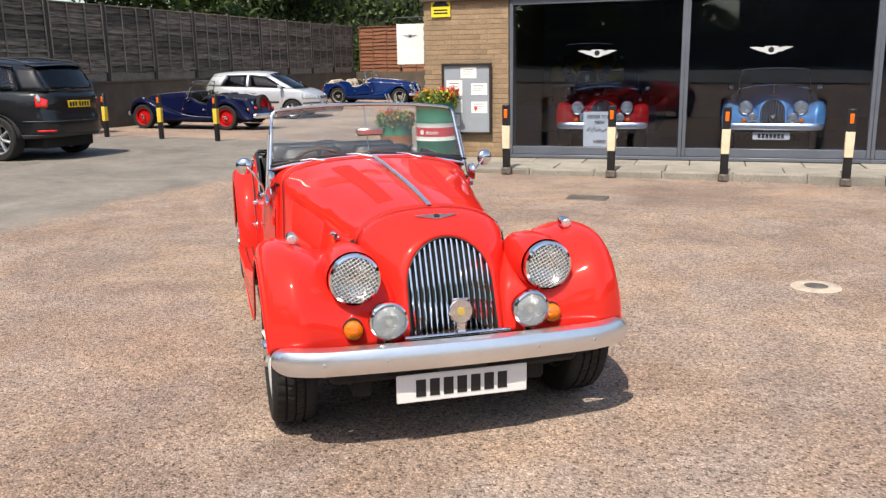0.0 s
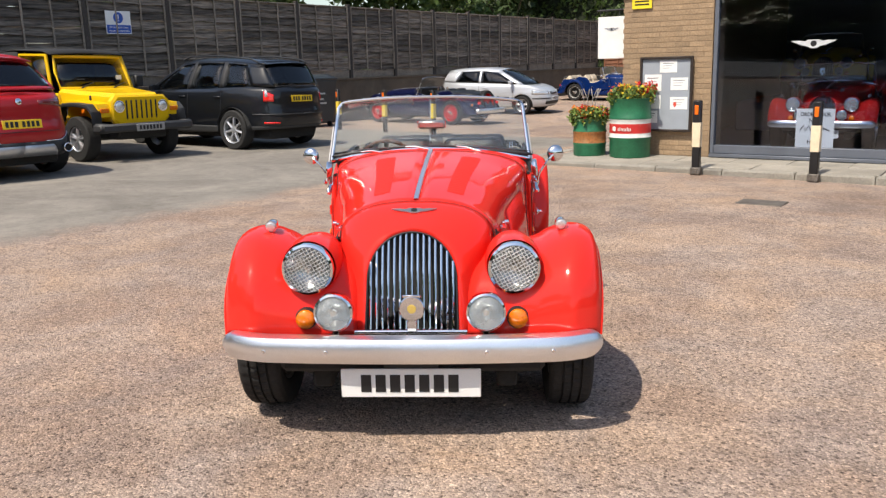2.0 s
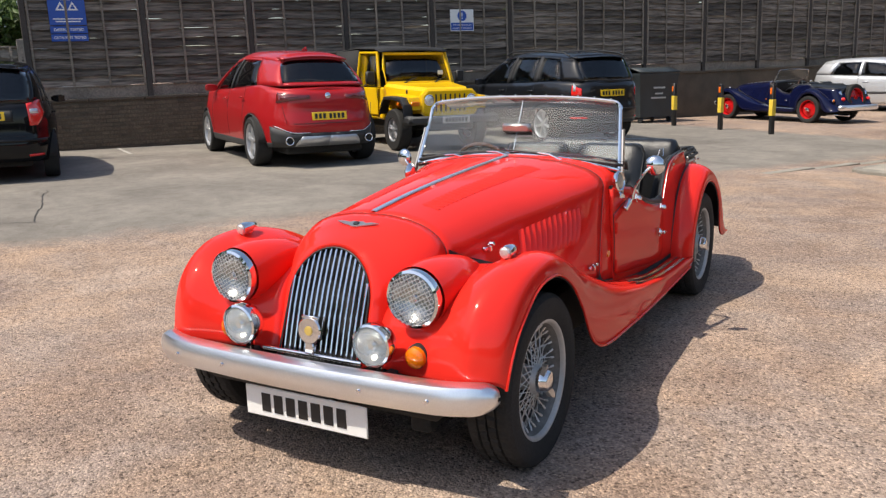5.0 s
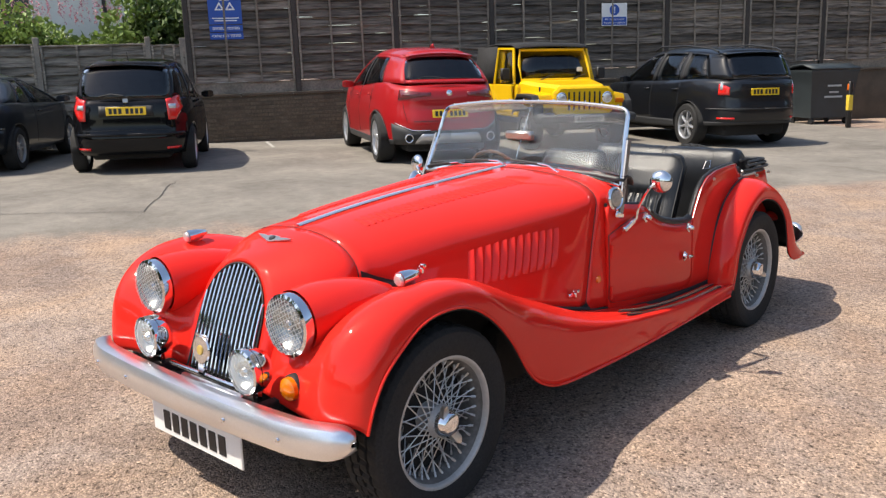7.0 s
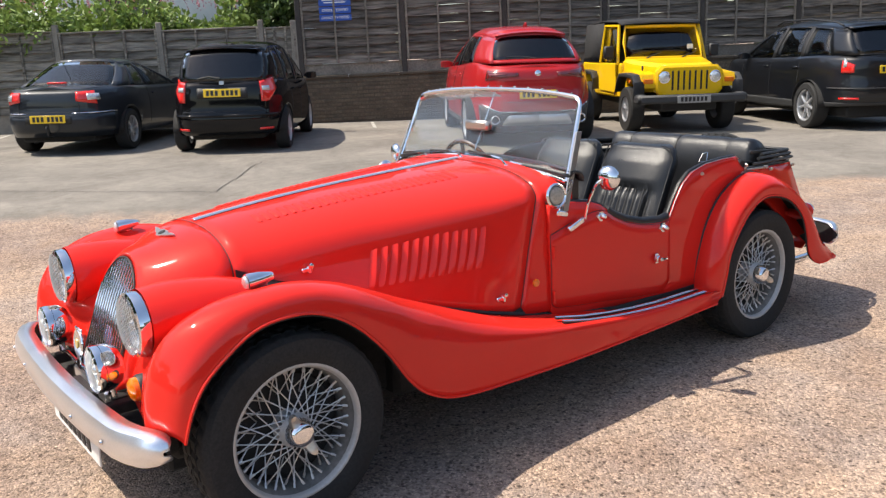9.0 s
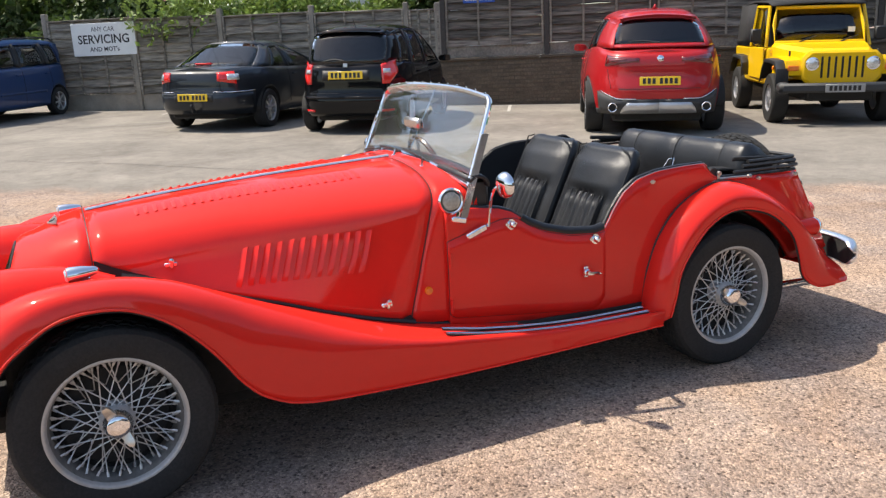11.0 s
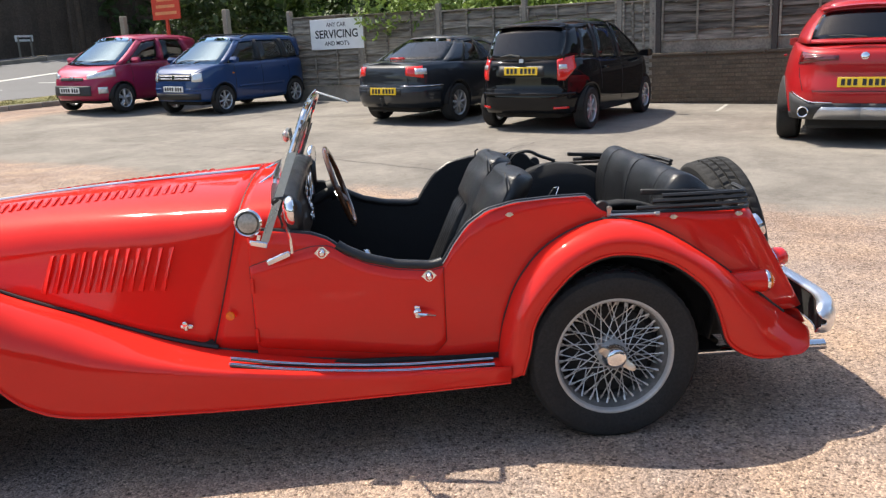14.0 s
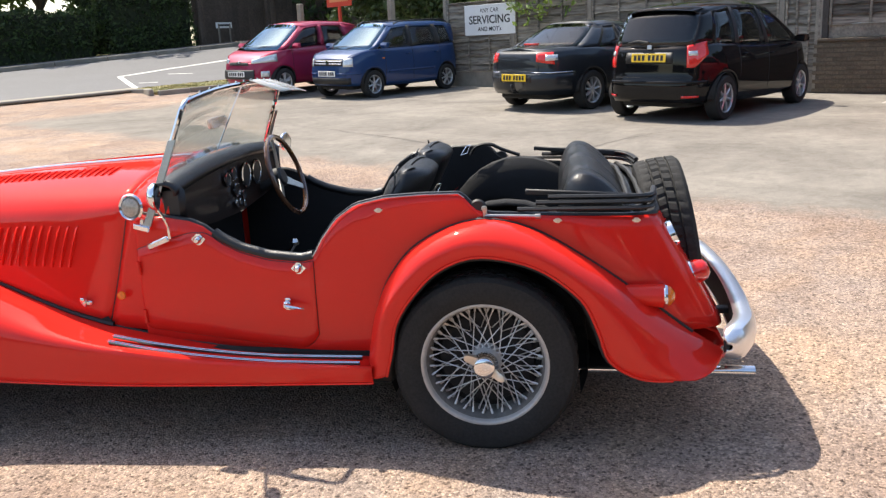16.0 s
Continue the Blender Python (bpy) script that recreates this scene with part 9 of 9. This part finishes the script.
def planted_drum(m, r, h, bands, label, seed, blooms):
    d = thing("planted_drum", label, "planter", m, "flower drums")
    k = 40
    prof = [(r * .97, 0), (r, .02)]
    for i in range(1, 3):
        z = h * i / 3
        prof += [(r, z - .03), (r * 1.035, z - .012), (r * 1.035, z + .012), (r, z + .03)]
    prof += [(r, h - .02), (r * 1.03, h - .008), (r * 1.03, h), (r * .96, h), (r * .95, h - .05)]
    body = part("drum", Geo().lathe(prof, k, cap=False), GREEN_DRUM, d, "green steel drum")
    for z0, z1, mat in bands:
        zs = sorted({z0, z1, *[z for _, z in prof if z0 < z < z1]})
        part("painted_band", Geo().lathe([(linear(sorted([(zz, rr) for rr, zz in prof[:-2]]), z) + .003, z) for z in zs], k, cap=False), mat, d)
    part("soil", Geo().lathe([(.0, h - .05), (r * .95, h - .05), (r * .95, h - .03), (.0, h - .02)], 24), SOIL, d)
    rr = random.Random(seed)
    cl = [(rr.uniform(-.7, .7) * r, rr.uniform(-.7, .7) * r, h + .07, .115, .115, .10) for _ in range(9)] + [(math.cos(a) * r * .88, math.sin(a) * r * .88, h + .01, .085, .085, .10) for a in [rr.uniform(0, 6.28) for _ in range(7)]]
    for nm, mat, n, s, up in (("foliage", LEAF_LIGHT, 900, .035, 0), ("foliage", LEAF_MID, 600, .03, 0), *blooms):
        sub = cl if nm == "foliage" else [c for c in cl if rr.random() < .45] or cl[:3]
        me = leaves(blob_points([(a, b, c + up, d1, e, f) for a, b, c, d1, e, f in sub], n, rr.randint(1, 999), .75), s, rr.randint(1, 999))
        me.materials.append(mat)
        tagged(part(nm, me, mat, d), kind="stuff")
    return d


big = planted_drum(pose(-3.98, 12.86, FL), .30, .865, [(.30, .36, DRUM_WHITE), (.36, .50, DRUM_RED), (.50, .565, DRUM_WHITE)], "green oil drum planter with red band and bright flowers", 11,
                   [("red_flower", PETAL_RED, 160, .035, .07), ("yellow_flower", PETAL_YELLOW, 240, .03, .03), ("orange_flower", PETAL_ORANGE, 90, .03, .05)])
emb = Geo()
for k in range(9):
    a = radians(-100 + 4.2 * k)
    p0 = Vector((.3125 * math.cos(a), .3125 * math.sin(a), 0))
    emb.box(-.006, .006, -.002, .002, .400, .455 if k in (1, 6) else .440, 0, pose(p0.x, p0.y, 0, 0, 0, math.degrees(a) + 90))
part("brand_bars", emb, DRUM_WHITE, big, "white bars on the red band")
part("brand_disc", Geo().lathe([(.0, 0), (.036, 0), (.036, .004), (.0, .004)], 18), DRUM_WHITE, big, "white disc on the red band", m=pose(.313 * math.cos(radians(-114)), .313 * math.sin(radians(-114)), .43, 90, 0, -24))
small = planted_drum(pose(-4.63, 12.84, FL), .245, .555, [(.20, .37, DRUM_RUST)], "smaller green drum planter with rusty band and mixed flowers", 23,
                     [("red_flower", PETAL_RED, 110, .03, .05), ("yellow_flower", PETAL_YELLOW, 110, .028, .02), ("orange_flower", PETAL_ORANGE, 110, .028, .04)])
st = Geo()
for k in range(8):
    a = .8 * k
    st.tube([(.05 * math.cos(a), .05 * math.sin(a), .55), (.10 * math.cos(a), .10 * math.sin(a), .85), (.16 * math.cos(a + .3), .16 * math.sin(a + .3), 1.0)], [.004, .004, .010], 5)
tagged(part("grass", st, surface("dry_stems", (.30, .28, .26), .8), small, "tall dry grass stems"), kind="stuff")

# ---- bin, covers, loose bits ----
bn = thing("wheeled_bin", "large dark grey wheeled waste bin by the fence", "waste bin", lean(-14.3, 16.65, -90), "")
BIN = surface("dark_bin", (.030, .038, .042), .5, 0, (60, .1), (3, .2))
part("bin_body", Geo().grid([[(-.60 * s, -.42 * s, z), (.60 * s, -.42 * s, z), (.60 * s, .42 * s, z), (-.60 * s, .42 * s, z)] for z, s in ((.14, .84), (.4, .9), (1.10, 1.0), (1.14, 1.04), (1.18, 1.04))], True, True), BIN, bn)
part("lid", Geo().grid([[(x, y, z + .10 * (1 - (y / .46) ** 2)) for x in (-.63, -.3, 0, .3, .63)] for y, z in ((-.46, 1.19), (-.2, 1.20), (.1, 1.22), (.46, 1.22))]), BIN, bn, "domed lid", thick=.03)
for x in (-.45, .45):
    for y in (-.3, .3):
        part("castor", Geo().lathe([(.0, -.025), (.07, -.025), (.07, .025), (.0, .025)], 16, AX_X), BLACK, bn, m=pose(x, y, .07))
for k, (w, z) in enumerate(((.36, .84), (.24, .70), (.46, .60))):
    part("text_bar", Geo().box(-w / 2, w / 2, .378 + .05 * z, .384 + .05 * z, z - .02, z + .02), surface("pale_print", (.45, .47, .46), .6), bn)
cov = solo("access_cover", Geo().box(-.22, .22, -.15, .15, -.02, .006, .004), RUSTY, "dull metal access cover set in the tarmac", "cover", pose(-1.16, 9.47, ground_z(-1.16, 9.47) + .006))
ring = thing("drain_ring", "round pale concrete ring with a small cover in the tarmac", "drain cover", pose(.767, 6.057, .0))
part("surround", Geo().lathe([(.06, .002), (.07, .008), (.145, .007), (.155, .0), (.155, -.02)], 28, cap=False), surface("pale_concrete", (.46, .38, .30), .9, 0, (60, .2), (8, .2), (80, .4)), ring)
part("cover", Geo().lathe([(.0, .009), (.072, .009), (.078, .004), (.0, .0)], 20), RUSTY, ring)
drip = thing("channel_kerb", "flush concrete channel kerb along the yard's edge", "kerb", kind="structure")
for k in range(7):
    part("kerb_stone", Geo().box(-.07, .07, -.445, .445, -.1, .012, .008), KERB, drip, m=pose(-5.62, 11.4 + .9 * k, ground_z(-5.62, 11.4 + .9 * k), 0, 0, 1.5))
# shallow concrete joint lines across the parking strip
for (a, b), (c, d) in (((-7.10, 2.66), (-9.3, 2.9)), ((-7.95, -1.6), (-7.10, 2.66)), ((-9.0, -3.4), (-15.0, -3.7))):
    n = 14
    g = Geo()
    rows = []
    rj = random.Random(int(a * 100))
    for k in range(n + 1):
        t = k / n
        x, y = lerp(a, c, t) + rj.uniform(-.03, .03), lerp(b, d, t) + rj.uniform(-.03, .03)
        ln = math.hypot(c - a, d - b)
        ox, oy = -(d - b) / ln * .006, (c - a) / ln * .006
        rows.append([(x + ox, y + oy, ground_z(x, y) + .005), (x - ox, y - oy, ground_z(x, y) + .005)])
    solo("joint_line", g.grid(rows), surface("tar_joint", (.045, .042, .04), .9), "dark tarred joint in the concrete", "joint", kind="structure")
for a, b in (((-13.6, 4.45), (-14.9, 4.4)), ((-14.0, -2.4), (-14.9, -2.5)), ((-13.9, 8.0), (-14.9, 7.9))):
    rows = [[(lerp(a[0], b[0], k / 8), lerp(a[1], b[1], k / 8) + o, ground_z(lerp(a[0], b[0], k / 8), a[1]) + .005) for o in (-.03, .03)] for k in range(9)]
    solo("bay_line", Geo().grid(rows), surface("worn_bay_paint", (.40, .38, .34), .9, 0, (25, .3), (3, .35)), "worn white bay line on the concrete", "road marking", kind="structure")

# ---- planting and distance ----
def bank(u0, u1, v0, v1, z0, z1, n, seed, mat, leaf, label, spikes=0):
    b = thing("shrubs", label, "shrubs")
    r = random.Random(seed)
    cl = []
    k = int(max(10, (v1 - v0) * (u1 - u0) * 4))
    for _ in range(k):
        s = r.uniform(.35, .7)
        cl.append((r.uniform(u0, u1), r.uniform(v0, v1), r.uniform(z0, z1 - s * .6), s, s, s * r.uniform(.8, 1.2)))
    me = leaves(blob_points(cl, n, seed), leaf, seed)
    me.materials.append(mat)
    part("foliage", me, mat, b)
    if spikes:
        P = []
        for _ in range(spikes):
            x, y, z = r.uniform(u0 + .2, u1), r.uniform(v0, v1), z1 + r.uniform(-.25, .25)
            P += [(x + r.gauss(0, .02), y + r.gauss(0, .02), z + .03 * q) for q in range(9)]
        me = leaves(P, .028, seed + 1)
        me.materials.append(PETAL_PINK)
        tagged(part("flower_spike", me, PETAL_PINK, b, "dusty pink flower spikes"), kind="stuff")
    return b


bank(-17.2, -15.75, -3.2, 2.9, 1.4, 2.75, 13000, 3, LEAF_LIGHT, .075, "flowering shrubs with pink spikes behind the low fence", 190)
bank(-16.9, -15.6, 1.6, 3.0, 1.0, 3.2, 4500, 4, LEAF_MID, .07, "tall leafy shrub between the two fences")
bank(-16.6, -15.05, -3.4, -1.5, 1.7, 2.75, 4200, 5, LEAF_LIGHT, .07, "bush hanging over the low fence")
bank(-21.5, -18.8, -13.5, -4.6, .5, 4.6, 20000, 6, LEAF_DARK, .10, "tall dark evergreen shrubbery beside the road")
bank(-20.5, -18.2, -8.2, -5.6, 1.5, 4.4, 4200, 16, LEAF_MID, .09, "lighter leafy shrub by the fence end")
hedge("hedge", -16.2, -10.5, -26.0, -23.7, 1.1, 3.15, 9000, 7, LEAF_DARK, "clipped dark green hedge across the road", .075)
hedge("hedge", -20.6, -16.75, -26.2, -23.8, 1.4, 3.9, 8000, 8, LEAF_DARK, "taller clipped hedge across the road", .075)
hedge("hedge", -10.2, 34.0, -26.0, -24.0, .6, 3.0, 9000, 9, LEAF_DARK, "long clipped hedge across the road", .12)
solo("lawn", sheet(steps((-18, -12, .5)), steps((-40, -23.6, 1)), .14), GRASS, "strip of lawn between the hedges", "lawn", kind="structure")
CLOSEBOARD = surface("dark_closeboard", (.095, .072, .056), .85, 0, (14, .3), (1.2, .3), (30, .5), vary=.2)
fc = thing("closeboard_fence", "tall dark brown close-board fence across the road", "fence", kind="structure")
for k in range(70):
    u = -20.8 - .30 * k
    z = ground_z(u, -21.0) + .1
    part("board", Geo().box(-.155, .155, -.012 - .004 * (k % 2), .012, 0, 3.2, .004), CLOSEBOARD, fc, m=pose(u, -24.0 - .02 * k, z), smooth=False)
for k in range(6):
    part("post", Geo().box(-.10, .10, -.10, .10, -.2, 3.3, .01), CLOSEBOARD, fc, m=pose(-20.9 - 3.6 * k, -23.85, ground_z(-20.9 - 3.6 * k, -21) + .1), smooth=False)
plq = thing("street_name_plate", "small white street plate on two short posts", "sign", pose(-21.6, -23.2, ground_z(-21.6, -22) + .1))
part("plate", Geo().box(-.40, .40, -.015, .015, .62, .86, .006), WHITE, plq)
for s in (-.28, .28):
    part("post", Geo().box(s - .03, s + .03, -.02, .04, -.1, .8, .005), POST_CONC, plq)
part("text_bar", Geo().box(-.30, .30, .016, .018, .70, .78), INK, plq)
solo("telegraph_pole", Geo().tube([(0, 0, -.3), (0, 0, 4), (0.05, 0, 8)], [.14, .12, .09], 12), BARK, "dark wooden telegraph pole by the road", "pole", pose(-23.6, -22.3, ground_z(-23.6, -21.5)))
for k, (u, v, h, s, mt) in enumerate(((-22, 43, 8.0, 4.0, LEAF_DARK), (-15.5, 42, 7.6, 3.6, LEAF_LIGHT), (-10, 43, 8.2, 3.8, LEAF_MID), (-4.5, 42, 8.0, 3.8, LEAF_DARK), (1, 44, 8.5, 4.2, LEAF_MID), (-20, 30, 7.5, 3.2, LEAF_MID), (-20.5, 37, 8.0, 3.6, LEAF_DARK), (-12.5, 47, 9.5, 4.5, LEAF_DARK))):
    tree(u, v, h, s, 40 + k, mt, 6500, .17, trunk_h=1.6)
for k, (u, v, h, s, mt) in enumerate(((-20.5, 15.5, 6.4, 2.8, LEAF_MID), (-21.5, 20.5, 7.0, 3.0, LEAF_DARK), (-20.5, 25.5, 6.8, 3.0, LEAF_MID))):
    tree(u, v, h, s, 140 + k, mt, 6500, .17, trunk_h=1.6)
hedge("hedge", -26, 8, 38.2, 40.0, -.6, 5.6, 22000, 61, LEAF_MID, "dark hedge beyond the far fence", .14)
# heightened, and the last four added out of view, to darken reflections in glass
for k, (u, v, h, s, mt) in enumerate(((-24, -30, 14, 5.5, LEAF_DARK), (-17.5, -31, 13, 5.2, LEAF_MID), (-31, -27, 14, 5.5, LEAF_DARK), (-26.5, -12, 12, 4.4, LEAF_DARK), (-23.5, -8, 11, 3.8, LEAF_MID), (-29, -19, 13, 5.0, LEAF_DARK), (-28, -3.5, 12, 4.4, LEAF_DARK), (-10, -31, 13, 5.0, LEAF_DARK), (-2, -30, 12.5, 5.0, LEAF_MID), (6.5, -31, 13, 5.2, LEAF_DARK), (15, -30, 12.5, 5.0, LEAF_MID))):
    tree(u, v, h, s, 80 + k, mt, 9000, .21, "dark leafy tree by the road", 2.2, "trees by the road")

# rendered house behind the low fence
RENDER_W = surface("white_render", (.70, .69, .66), .9, 0, (60, .05), (1.5, .1), (70, .2))
ROOF_T = surface("roof_tiles", (.16, .075, .05), .85, 0, (12, .25), (2, .25), (20, .4))


def house(m, w, d, h, label, wins, wall_mat=RENDER_W):
    o = thing("house", label, "house", m)
    part("wall", Geo().box(-w / 2, w / 2, -d / 2, d / 2, -.5, h, .01), wall_mat, o)
    part("roof", Geo().grid([[(-w / 2 - .3, y, z), (w / 2 + .3, y, z)] for y, z in ((-d / 2 - .4, h - .1), (0, h + d * .42), (d / 2 + .4, h - .1))]), ROOF_T, o, "brown tiled roof", thick=.15)
    for x, z, ww, hh in wins:
        wn_ = part("window", Geo().box(x - ww / 2, x + ww / 2, -d / 2 - .04, -d / 2 + .02, z - hh / 2, z + hh / 2, .01), WHITE, o)
        part("pane", Geo().box(x - ww / 2 + .06, x + ww / 2 - .06, -d / 2 - .05, -d / 2 - .042, z - hh / 2 + .06, z + hh / 2 - .06), DARK_GLASS, wn_)
    return o


hb = house(pose(-21.5, 1.0, .6, 0, 0, 90), 7.0, 6, 4.6, "white rendered house behind the fence", ((1.35, 2.2, .8, 1.9), (-1.8, 2.4, 1.4, 1.2)))
part("downpipe", Geo().rod((.35, -3.08, 0), (.35, -3.08, 4.5), .05, 10), BLACK, hb, "black downpipe")
for k, u in enumerate((-6, 7, 20)):
    house(pose(u, -42, .8, 0, 0, 180), 10, 7, 5.2, "brown brick house across the road", tuple((x, z, 1.5, 1.2) for x in (-3, 0, 3) for z in (1.4, 3.9)), BRICK_OLD)
# out of view: added only to give the paintwork something dark to reflect
hedge("hedge", 19.5, 21.5, -9, 34, -.6, 2.3, 7000, 71, LEAF_DARK, "unseen hedge added on the yard's open side for reflections", .16)
